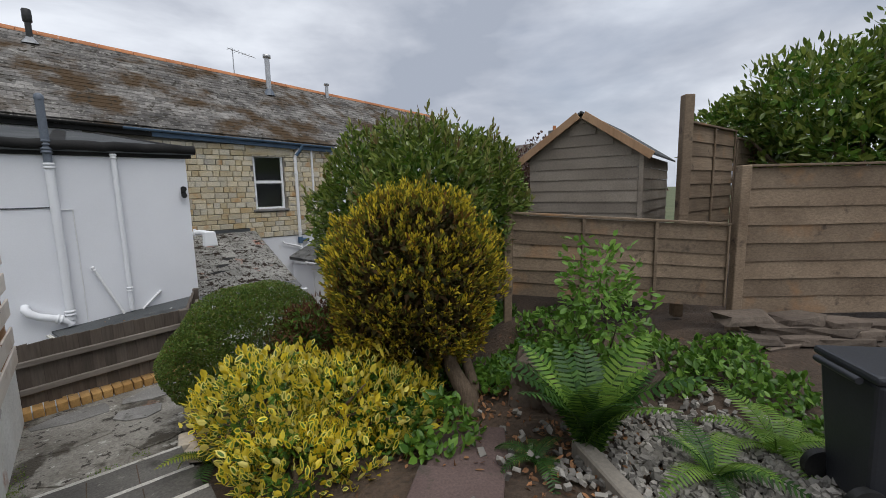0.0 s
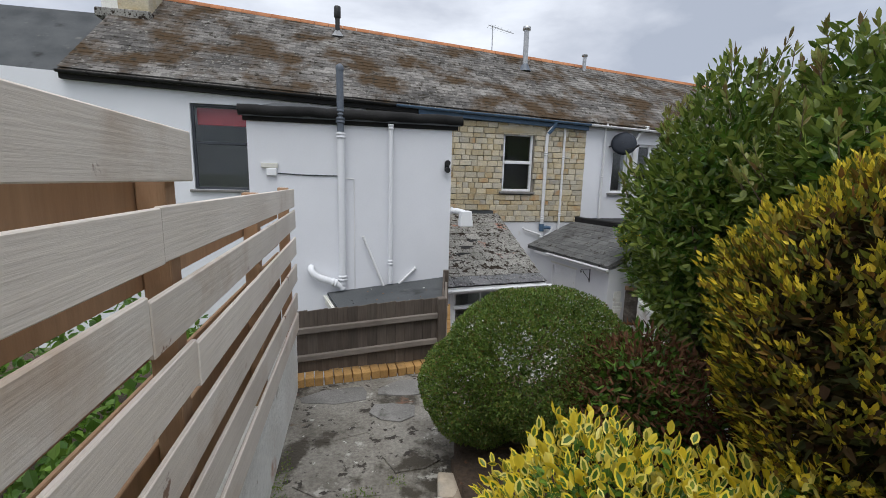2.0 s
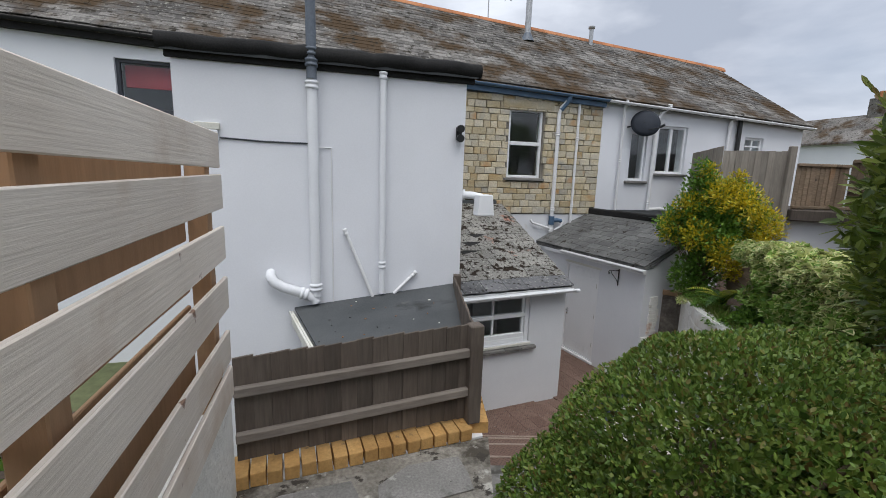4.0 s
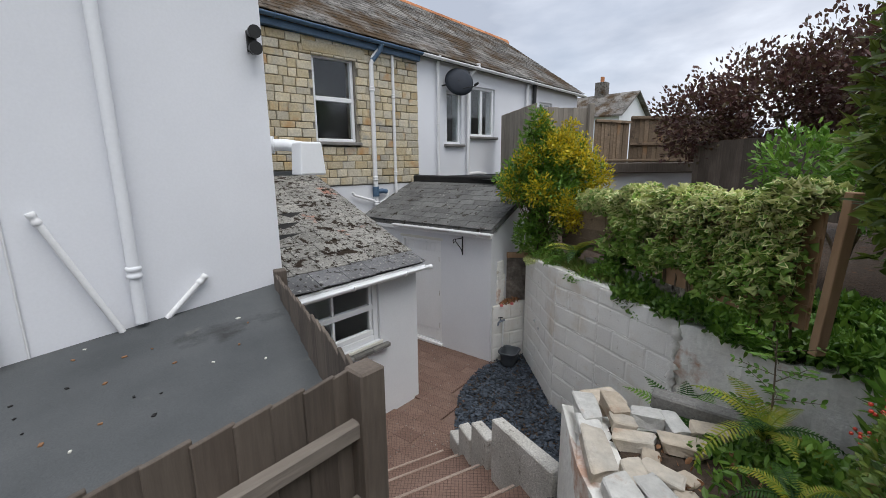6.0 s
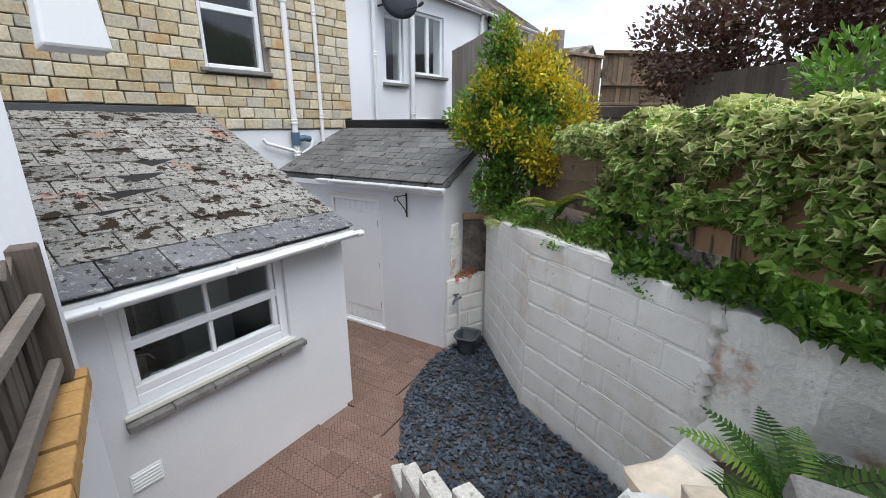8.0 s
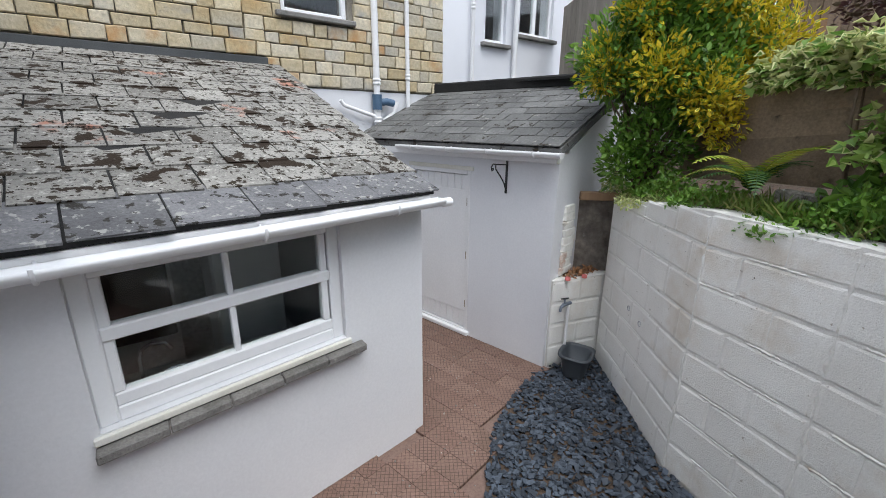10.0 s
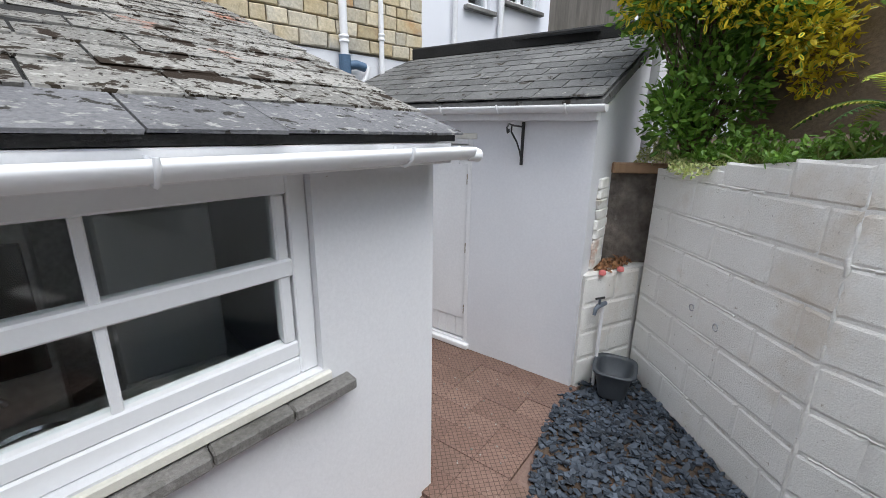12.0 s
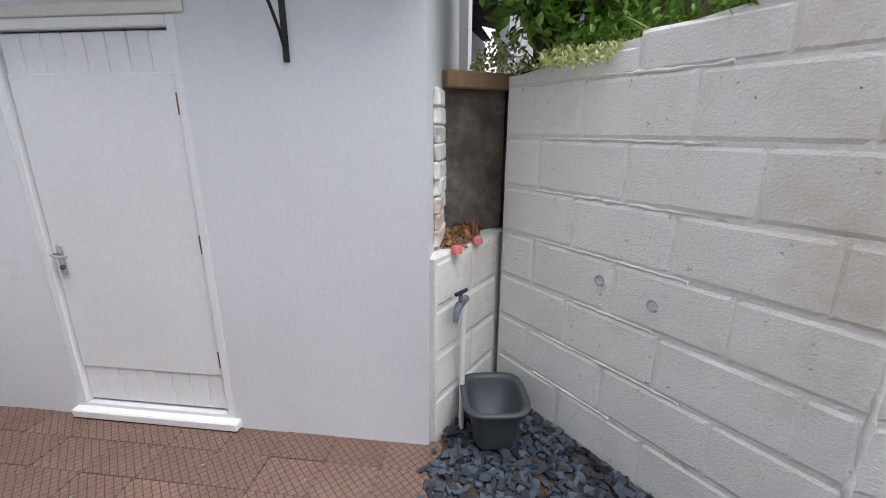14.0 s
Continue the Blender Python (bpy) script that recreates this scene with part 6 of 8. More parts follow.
# x, y, height of the bed, length, width, thickness, turn, pale
stones = [(2.82, 6.85, 1.97, 0.3, 0.26, 0.12, -40, 0), (2.5, 6.8, 2.06, 0.34, 0.15, 0.13, -134, 1), (2.67, 6.7, 2.06, 0.26, 0.13, 0.12, -128, 0), (2.55, 6.59, 2.05, 0.15, 0.13, 0.1, -58, 0),
          (2.74, 6.53, 2.04, 0.2, 0.14, 0.11, -65, 1), (2.46, 6.48, 2.04, 0.24, 0.12, 0.1, -58, 0), (2.17, 6.55, 2.06, 0.38, 0.17, 0.13, -140, 0), (1.95, 6.3, 2.06, 0.3, 0.18, 0.13, -132, 1),
          (2.15, 6.33, 2.05, 0.26, 0.12, 0.13, -142, 0), (2.06, 6.16, 2.06, 0.34, 0.14, 0.14, -125, 1), (2.28, 6.26, 2.04, 0.22, 0.13, 0.1, -89, 0), (2.22, 6.12, 2.04, 0.12, 0.09, 0.07, -46, 0),
          (2.77, 6.37, 2.05, 0.2, 0.11, 0.1, -134, 1), (2.87, 6.2, 2.05, 0.24, 0.12, 0.08, -63, 0), (2.63, 6.27, 2.04, 0.26, 0.14, 0.09, -66, 0), (2.33, 6.68, 2.06, 0.24, 0.15, 0.12, -138, 1),
          (2.4, 6.36, 2.03, 0.14, 0.1, 0.07, 20, 0), (2.38, 6.16, 2.03, 0.12, 0.1, 0.06, 70, 0), (2.55, 6.44, 2.03, 0.1, 0.09, 0.07, 10, 1), (1.84, 6.14, 2.06, 0.22, 0.15, 0.12, -130, 0)]
for x, y, z, a, b, c, r, pale in stones:
    ob = part("rockery_stone", rock_bm(a * 0.88, b * 0.92, c * 0.8, rk, 0.4), ROCK_PALE if pale else ROCK)
    ob.matrix_basis = pose(x, y, z + c * 0.3, rk.uniform(-4, 4), rk.uniform(-4, 4), r)
    tagged(ob, "flat whitewashed stone laid on the rockery wall" if pale else "flat tan stone laid on the rockery wall", "stone", group="rockery stones")
slabp = part("stone_slab", bbox(-0.25, 0.25, -0.055, 0.055, -0.05, 0.05, 0.01, pose(2.96, 6.32, 2.13, 4, 3, -74)), SLAB)
tagged(slabp, "long grey stone slab lying on the rockery", "stone slab")
for x, y, r, sx in ((0.62, 4.45, 60, 0.16), (0.55, 4.62, 80, 0.13)):
    z = 2.24 if y > 6 else 2.1
    ob = part("cut_stone_block", bbox(-sx, sx, -0.08, 0.08, -0.06, 0.06, 0.012, pose(x, y, z, 3, 2, r)), ROCK)
    tagged(ob, "squared pale stone block beside the path", "stone", group="squared stones")

# big stones in the upper bed
for x, y, sx, sy, sz, r in ((2.85, 2.2, 0.3, 0.25, 0.5, 20), (2.95, 2.05, 0.25, 0.22, 0.36, 60), (3.9, 1.7, 0.4, 0.3, 0.3, 10)):
    ob = part("garden_boulder", rock_bm(sx, sy, sz, rk, 2.2), ROCK_DARK)
    ob.matrix_basis = pose(x, y, bed_z(x, y) + sz * 0.35, 5, -6, r)
    tagged(ob, "rough brown garden boulder half sunk in soil", "boulder", group="boulders in the bed")
for row in range(5):
    for k in range(5):
        u = (k + 0.5 * (row % 2)) / 5
        x, y = 5.75 + 1.9 * u + rk.uniform(-0.05, 0.05), 1.3 - 1.75 * u + rk.uniform(-0.05, 0.05)
        ob = part("dry_wall_stone", rock_bm(rk.uniform(0.4, 0.6), rk.uniform(0.26, 0.36), rk.uniform(0.09, 0.13), rk, 0.4), ROCK_DARK)
        ob.matrix_basis = pose(x - 0.04 * (4 - row), y - 0.04 * (4 - row), bed_z(x, y) - 0.1 + 0.09 * row, rk.uniform(-4, 4), rk.uniform(-4, 4), -43 + rk.uniform(-10, 10))
        tagged(ob, "flat brown stone in a dry-stone edging under the fence", "stone", group="dry-stone edging")

# ---- fences ----
def boards_along(name, label, p, q, z0, z1, w, mat, posts=(), rails=(), th=0.018, group="", teeth=0.0, zq=None, lap=0.012, seed=1, cap=None, rail_side=-1, rail_mat=None):
    """Upright boards from p to q between z0 and z1 (zq: the tops at q), with rails and posts on one side."""
    rngf = np.random.default_rng(seed)
    f = thing(name, label, "fence", at=(*p, z0), group=group)
    m = frame_to((*p, 0), (*q, 0))
    n = (Vector(q) - Vector(p)).length
    k = int(n / w)
    for i in range(k):
        top = z1 + rngf.uniform(-0.006, 0.006)
        bm = bmesh.new()
        box(bm, i * w, (i + 1) * w + lap, 0, th, z0 + rngf.uniform(-0.01, 0.01), top)
        for v in bm.verts:
            if v.co.z > (z0 + z1) / 2 and teeth:
                v.co.z += teeth * (1 if v.co.x > (i + 0.5) * w else -1)
            if v.co.z > (z0 + z1) / 2 and zq is not None:
                v.co.z += (zq - z1) * v.co.x / n
            if v.co.x > (i + 0.5) * w:
                v.co.y += 0.01
        chamfer(bm, 0.003)
        bm.transform(m @ pose(0, 0, 0, rngf.uniform(-0.12, 0.12), 0, 0))
        part("board", bm, mat, f)
    for z, h, d in rails:
        zz = ((zq if zq is not None else z1) - z1) / n
        bm = bmesh.new()
        box(bm, 0.0, n, rail_side * d if rail_side < 0 else th + 0.012, 0 if rail_side < 0 else th + 0.012 + d, z, z + h)
        for v in bm.verts:
            v.co.z += zz * v.co.x
        chamfer(bm, 0.008)
        bm.transform(m)
        part("rail", bm, rail_mat or mat, f)
    for s, w2, za, zb in posts:
        part("post", bbox(s - w2 / 2, s + w2 / 2, rail_side * 0.02 - w2 / 2, rail_side * 0.02 + w2 / 2, za, zb, 0.008, m), mat, f)
    return f


def lap_panel(name, label, p, q, z0, z1, rows, mat, seed=1, zq=None, studs=3, flip=1, group="", cap=True):
    """A fence panel of horizontal lapped boards from p to q."""
    rngf = np.random.default_rng(seed)
    f = thing(name, label, "fence panel", at=(*p, z0), group=group)
    n = (Vector(q) - Vector(p)).length
    dz = 0.0 if zq is None else zq - z1
    m = frame_to((*p, 0), (*q, 0)) @ Matrix(((1, 0, 0, 0), (0, flip, 0, 0), (dz / n, 0, 1, 0), (0, 0, 0, 1)))
    h = (z1 - z0) / rows
    for i in range(rows):
        bm = bmesh.new()
        za, zb = z0 + i * h - 0.02, z0 + (i + 1) * h
        cuts = 10
        prof = []
        for c in range(cuts + 1):
            x = n * c / cuts
            j = 0.01 * noise.noise(Vector((x * 1.3, i * 3.1, seed)))
            prof.append((x, j))
        rows_v = []
        for x, j in prof:
            rows_v.append([bm.verts.new((x, -0.022, za + j)), bm.verts.new((x, -0.006, za + j)), bm.verts.new((x, 0.008, zb)), bm.verts.new((x, -0.004, zb))])
        for a, b in zip(rows_v, rows_v[1:]):
            for c in range(4):
                bm.faces.new((a[c], b[c], b[(c + 1) % 4], a[(c + 1) % 4]))
        bm.faces.new(rows_v[0])
        bm.faces.new(rows_v[-1][::-1])
        bmesh.ops.recalc_face_normals(bm, faces=bm.faces[:])
        bm.transform(m)
        part("board", bm, mat, f)
    for i in range(studs):
        x = n * i / (studs - 1)
        part("stud", bbox(max(0, x - 0.02), min(n, x + 0.02), -0.045, -0.0225, z0 - 0.02, z1 + 0.01, 0.004, m), mat, f)
    if cap:
        part("cap_rail", bbox(-0.01, n + 0.01, -0.05, 0.03, z1 + 0.011, z1 + 0.04, 0.005, m), mat, f)
    return f


# dark board fence on the brick coping, and its return beside the steps
boards_along("board_fence", "dark weathered board fence with two rails on a brick coping", (-0.78, 6.72), (1.0, 6.9), 2.12, 2.86, 0.115, FENCE_DARK, posts=[(1.73, 0.11, 2.1, 2.93)], rails=[(2.6, 0.07, 0.05), (2.27, 0.07, 0.05)], zq=2.93, teeth=0.003, rail_mat=FENCE_RAIL, seed=4)
boards_along("board_fence", "dark board fence with a saw-tooth top beside the steps", (1.0, 7.0), (1.49, 9.22), 2.12, 2.84, 0.115, FENCE_DARK, posts=[(2.24, 0.1, 2.1, 2.76)], rails=[(2.62, 0.07, 0.05), (2.3, 0.07, 0.05)], zq=2.7, teeth=0.03, rail_mat=FENCE_RAIL, seed=5)

# pale slatted fence along the path
sf = thing("slatted_fence", "pale new timber fence with wide horizontal slats", "fence", at=(-0.74, 2, 2.7))
rs = np.random.default_rng(14)
SY0, SY1 = -3.0, 6.42
for k in range(7):
    top = 4.555 - 0.27 * k
    ends = [SY0, 0.6 + rs.uniform(-0.5, 0.5), 3.3 + 0.6 * rs.uniform(-1, 1), SY1]
    if k == 0:
        ends = [SY0, 0.9, 3.68]
    for a, b in zip(ends, ends[1:]):
        bm = bmesh.new()
        box(bm, 0, b - a - 0.004, -0.022, 0.0, 0, 0.182)
        chamfer(bm, 0.004)
        ob = part("slat", bm, PALE_TIMBER, sf)
        ob.matrix_parent_inverse = sf.matrix_basis.inverted()
        ob.matrix_basis = pose(-0.735 + rs.uniform(-0.004, 0.004), a, top - 0.182 + rs.uniform(-0.005, 0.005), 0, rs.uniform(-0.6, 0.6), 90)
for y in (-1.5, 0.3, 2.05, 3.6, 5.0, 6.36):
    part("post", bbox(-0.86, -0.765, y - 0.045, y + 0.045, 2.2, 4.5 if y < 3.8 else 4.27, 0.005), TAN_TIMBER, sf, "tan timber post")
for top in (4.44, 4.17, 3.9, 3.63, 3.36, 3.09):
    part("back_slat", bbox(-0.885, -0.865, SY0, 3.66 if top > 4.2 else 6.3, top - 0.2, top, 0.004), TAN_TIMBER, sf, "tan backing board")
setting("wall_path", bbox(-1.0, -0.76, 3.0, 6.58, 1.9, 2.72, 0.03), RUBBLE_W, "low flaking whitewashed wall under the slatted fence", "low wall")
bm = bmesh.new()
box(bm, -9, -1.0, -6, 7.2, -0.1, 2.35)
box(bm, -1.0, -0.76, -6, 3.0, -0.1, 2.5)
setting("neighbour_bed", bm, SOIL, "neighbour's raised garden behind the slatted fence", "soil")

# brown garden fences
lap_panel("lapped_fence", "low brown lapped fence panel with a light cap", (5.95, 1.6), (3.99, 3.37), 3.05, 4.03, 6, FENCE_BROWN, 2, zq=4.22, studs=4, flip=-1)
lap_panel("lapped_fence", "tall weathered lapped fence panel", (7.75, -0.03), (6.08, 1.48), 2.95, 4.72, 8, FENCE_BROWN, 3, studs=2, flip=-1)
lap_panel("lapped_fence", "tall weathered lapped fence panel", (9.4, -1.5), (7.8, -0.07), 2.95, 4.72, 8, FENCE_BROWN, 6, studs=2, flip=-1)
for (x, y, top, w) in ((6.0, 1.5, 4.75, 0.12), (3.96, 3.4, 4.26, 0.1), (6.25, 2.25, 5.72, 0.13), (7.77, -0.05, 4.78, 0.1)):
    tagged(part("fence_post", bbox(-w / 2, w / 2, -w / 2, w / 2, 0, top - 2.7, 0.008, pose(x, y, 2.7, 0, 0, -42)), FENCE_BROWN), "square brown timber fence post", "post", group="garden fence posts")
lap_panel("lapped_fence", "tall greyed lapped panel with a curved top", (6.35, 2.25), (8.1, 2.2), 3.4, 5.35, 10, FENCE_BROWN, 7, studs=3)
lap_panel("lapped_fence", "tall greyed lapped panel", (8.2, 2.2), (10.0, 2.15), 3.4, 5.25, 10, FENCE_BROWN, 8, studs=3)
# gable shed behind the fence
gs = thing("garden_shed", "grey shiplap garden shed with a pitched felt roof", "shed", at=(6.2, 3.4, 3.0))
gd = Vector((0.25, -0.97, 0)).normalized()
gb = Vector((0.97, 0.25, 0)).normalized()
G0 = Vector((5.59, 4.32, 0))


def gshed(a, d, z):
    p = G0 + gd * a + gb * d
    return Vector((p.x, p.y, z))


GW, GL, GE, GA = 1.66, 2.6, 5.05, 5.6
rows = 9
for i in range(rows + 10):
    za = 3.0 + i * 0.165
    if za > GA - 0.1:
        break
    f0, f1 = 0.0, GW
    if za + 0.16 > GE:
        cut = (za + 0.16 - GE) / (GA - GE) * GW / 2
        f0, f1 = min(cut, GW / 2 - 0.05), max(GW - cut, GW / 2 + 0.05)
    m = frame_to(gshed(f0, 0, za), gshed(f1, 0, za))
    bm = bmesh.new()
    box(bm, 0, f1 - f0, 0, 0.02, 0, 0.162)
    for v in bm.verts:
        if v.co.z < 0.05:
            v.co.y -= 0.014
    bm.transform(m)
    part("board", bm, SHED_BOARD, gs)
    if za + 0.16 <= GE:
        m = frame_to(gshed(GW, 0, za), gshed(GW, GL, za))
        bm = bmesh.new()
        box(bm, 0, GL, 0, 0.02, 0, 0.162)
        for v in bm.verts:
            if v.co.z < 0.05:
                v.co.y -= 0.014
        bm.transform(m)
        part("board", bm, SHED_BOARD, gs)
bm = bmesh.new()
gt = [bm.verts.new(gshed(a_, d_, z_)) for d_ in (0.012, 0.03) for a_, z_ in ((-0.02, GE - 0.15), (GW + 0.02, GE - 0.15), (GW + 0.02, GE - 0.02), (GW / 2, GA + 0.01), (-0.02, GE - 0.02))]
bm.faces.new(gt[:5])
bm.faces.new(gt[5:][::-1])
for k in range(5):
    bm.faces.new((gt[k], gt[(k + 1) % 5], gt[5 + (k + 1) % 5], gt[5 + k]))
bmesh.ops.recalc_face_normals(bm, faces=bm.faces[:])
part("gable_panel", bm, SHED_BOARD, gs)
part("corner_post", bbox(-0.03, 0.03, -0.03, 0.03, 0, GE - 3.0, 0.005, frame_to(gshed(GW + 0.0, 0, 3.0), gshed(GW + 1, 0, 3.0))), SHED_BOARD, gs)
for a0, a1, z0_, z1_ in ((-0.12, GW / 2, GE - 0.08, GA), (GW + 0.12, GW / 2, GE - 0.08, GA)):
    bm = bmesh.new()
    q = [gshed(a0, -0.1, z0_), gshed(a1, -0.1, z1_ + 0.02), gshed(a1, GL + 0.1, z1_ + 0.02), gshed(a0, GL + 0.1, z0_)]
    va = [bm.verts.new(p) for p in q]
    vb = [bm.verts.new(p + Vector((0, 0, 0.03))) for p in q]
    bm.faces.new(va[::-1])
    bm.faces.new(vb)
    for k in range(4):
        bm.faces.new((va[k], va[(k + 1) % 4], vb[(k + 1) % 4], vb[k]))
    bmesh.ops.recalc_face_normals(bm, faces=bm.faces[:])
    part("roof", bm, FELT_GREY, gs, "grey felt roof slope")
    m = frame_to(gshed(a0, -0.105, z0_ - 0.07), gshed(a1, -0.105, z1_ - 0.05), (0, 0, 1))
    n = (gshed(a0, -0.1, z0_) - gshed(a1, -0.1, z1_)).length
    part("barge_board", bbox(0, n, -0.012, 0.012, 0, 0.11, 0.004, m), TAN_TIMBER, gs, "orange-brown barge board")

# ivy fence above the yard, its leaning stake and stone kerb
lap_panel("lapped_fence", "old brown lapped fence panel partly under ivy", (6.9, 9.8), (5.1, 7.4), 2.2, 3.02, 5, FENCE_BROWN, 9, studs=4, flip=-1, zq=3.25)
lap_panel("lapped_fence", "rusty brown fence panel buried in ivy", (5.05, 7.35), (4.1, 6.0), 2.35, 3.2, 5, TAN_TIMBER, 10, studs=3, flip=-1, zq=3.3)
tagged(part("leaning_stake", bbox(-0.045, 0.045, -0.03, 0.03, 0, 1.15, 0.006, pose(4.02, 5.9, 2.3, 1, 2, -35)), TAN_TIMBER), "brown leaning timber stake at the end of the ivy fence", "stake")
for k in range(4):
    a = Vector((5.68, 8.6, 0)).lerp(Vector((5.0, 7.1, 0)), k / 4)
    b = Vector((5.68, 8.6, 0)).lerp(Vector((5.0, 7.1, 0)), (k + 0.97) / 4)
    z = 2.18 + 0.01 * k
    tagged(part("stone_kerb", bbox(0, (b - a).length, -0.05, 0.05, -0.15, 0.12, 0.012, frame_to((a.x, a.y, z), (b.x, b.y, z))), CONCRETE), "mossy grey stone kerb in the bank", "kerb", group="kerbs in the bank")

# neighbours' fences and bungalow beyond
boards_along("board_fence", "tall greyed board fence beside the terrace", (8.1, 11.3), (9.2, 10.69), 3.1, 4.8, 0.12, FENCE_GREY, posts=[(1.26, 0.12, 3.0, 4.9)], seed=12)
boards_along("board_fence", "tall greyed board fence beside the terrace", (9.6, 13.6), (8.15, 11.4), 3.1, 4.9, 0.13, FENCE_GREY, seed=13)
boards_along("deck_screen", "brown slatted timber screen on a raised deck", (9.3, 10.6), (10.4, 10.3), 3.6, 4.55, 0.1, FENCE_BROWN, rails=[(4.5, 0.06, 0.04), (3.62, 0.06, 0.04)], seed=15)
boards_along("deck_screen", "brown boarded timber screen on a raised deck", (10.4, 10.3), (12.6, 8.4), 3.6, 4.65, 0.11, FENCE_BROWN, rails=[(4.6, 0.07, 0.05), (4.0, 0.06, 0.04), (3.62, 0.06, 0.04)], seed=16)
tagged(part("deck", bbox(0, 3.4, -0.05, 2.0, 3.36, 3.6, 0.02, frame_to((9.3, 10.6, 0), (12.4, 8.6, 0))), FENCE_DARK), "dark raised timber deck beyond the fence", "deck")
setting("deck_wall", bbox(0, 3.2, 0.1, 0.3, 1.8, 3.36, 0, frame_to((9.4, 10.6, 0), (12.4, 8.7, 0))), RENDER_W, "pale wall under the deck", "wall")
boards_along("board_fence", "dark weathered board fence behind the ivy", (9.55, 8.6), (7.2, 5.0), 2.8, 4.0, 0.14, FENCE_DARK, seed=17)
bg = thing("bungalow", "distant white bungalow with a brown tiled roof and chimney", "house", at=(38, 24, 0))
mbg = frame_to((35.7, 21.6, 0), (35.5, 28.3, 0))
part("wall", bbox(0.2, 9.5, -2.6, 2.6, -0.1, 7.3, 0, mbg), RENDER_W, bg)
bm = bmesh.new()
for y0, y1 in ((-3.0, 0.0), (3.0, 0.0)):
    q = [mbg @ Vector(p) for p in ((-0.2, y0, 7.1), (9.8, y0, 7.1), (9.8, y1, 9.1), (-0.2, y1, 9.1))]
    va = [bm.verts.new(p) for p in q]
    vb = [bm.verts.new(p - Vector((0, 0, 0.14))) for p in q]
    bm.faces.new(va)
    bm.faces.new(vb[::-1])
    for k in range(4):
        bm.faces.new((vb[k], vb[(k + 1) % 4], va[(k + 1) % 4], va[k]))
bmesh.ops.recalc_face_normals(bm, faces=bm.faces[:])
part("roof", bm, SLATE_ROOF, bg, "brown tiled roof")
bm = bmesh.new()
ga_ = [bm.verts.new(mbg @ Vector(p)) for x in (0.2, 0.4) for p in ((x, -2.6, 7.3), (x, 2.6, 7.3), (x, 0, 8.95))]
bm.faces.new(ga_[:3])
bm.faces.new(ga_[3:][::-1])
for k in range(3):
    bm.faces.new((ga_[k], ga_[(k + 1) % 3], ga_[3 + (k + 1) % 3], ga_[3 + k]))
bmesh.ops.recalc_face_normals(bm, faces=bm.faces[:])
part("gable", bm, RENDER_W, bg, "white gable end")
chm = part("chimney", bbox(2.6, 3.5, -0.4, 0.4, 8.6, 10.1, 0.03, mbg), SLATE_ROOF, bg)
part("chimney_pot", tube_bm([mbg @ Vector((3.05, 0, 10.1)), mbg @ Vector((3.05, 0, 10.55))], 0.16, 10), RIDGE_TILE, chm)

# wheelie bin at the garden edge
wb = thing("wheelie_bin", "dark grey wheelie bin standing on the gravel", "bin", at=(3.35, 0.0, 2.85))
mw = pose(3.22, 0.05, bed_z(3.22, 0.05), 0, 0, 40) @ Matrix.Scale(0.78, 4)
bm = bmesh.new()
a = [bm.verts.new(p) for p in ((-0.2, -0.22, 0.02), (0.2, -0.22, 0.02), (0.2, 0.22, 0.02), (-0.2, 0.22, 0.02))]
b = [bm.verts.new(p) for p in ((-0.27, -0.3, 0.98), (0.27, -0.3, 0.98), (0.27, 0.3, 0.98), (-0.27, 0.3, 0.98))]
bm.faces.new(a[::-1])
bm.faces.new(b)
for k in range(4):
    bm.faces.new((a[k], a[(k + 1) % 4], b[(k + 1) % 4], b[k]))
chamfer(bm, 0.03, 2)
bm.transform(mw)
part("body", bm, BIN_PLASTIC, wb)
part("lid", bbox(-0.3, 0.3, -0.34, 0.33, 0.985, 1.05, 0.025, mw, 2), BIN_PLASTIC, wb)
part("handle", tube_bm([mw @ Vector((-0.2, 0.36, 0.98)), mw @ Vector((0.2, 0.36, 0.98))], 0.02, 8), BIN_PLASTIC, wb)
for x in (-0.22, 0.22):
    part("wheel", tube_bm([mw @ Vector((x - 0.03, 0.24, 0.1)), mw @ Vector((x + 0.03, 0.24, 0.1))], 0.1, 16), IRON, wb)

# slabs on the upper path branch
for k, (x, y, mtl) in enumerate(((1.45, 1.65, SLAB_RED), (1.05, 1.2, SLAB), (1.9, 2.0, SLAB_RED), (1.55, 1.0, SLAB))):
    tagged(part("paving_slab", bbox(-0.28, 0.28, -0.28, 0.28, -0.03, 0.025, 0.008, pose(x, y, bed_z(x, y) + 0.02, 0, 0, 38 + 4 * k)), mtl), "worn paving slab set in the garden soil", "slab", group="garden slabs")
tagged(part("sleeper", bbox(-0.6, 0.6, -0.06, 0.06, -0.05, 0.09, 0.012, pose(2.2, 0.95, bed_z(2.2, 0.95) + 0.03, 0, 0, 62)), FENCE_GREY), "greyed timber edging beside the gravel", "edging")

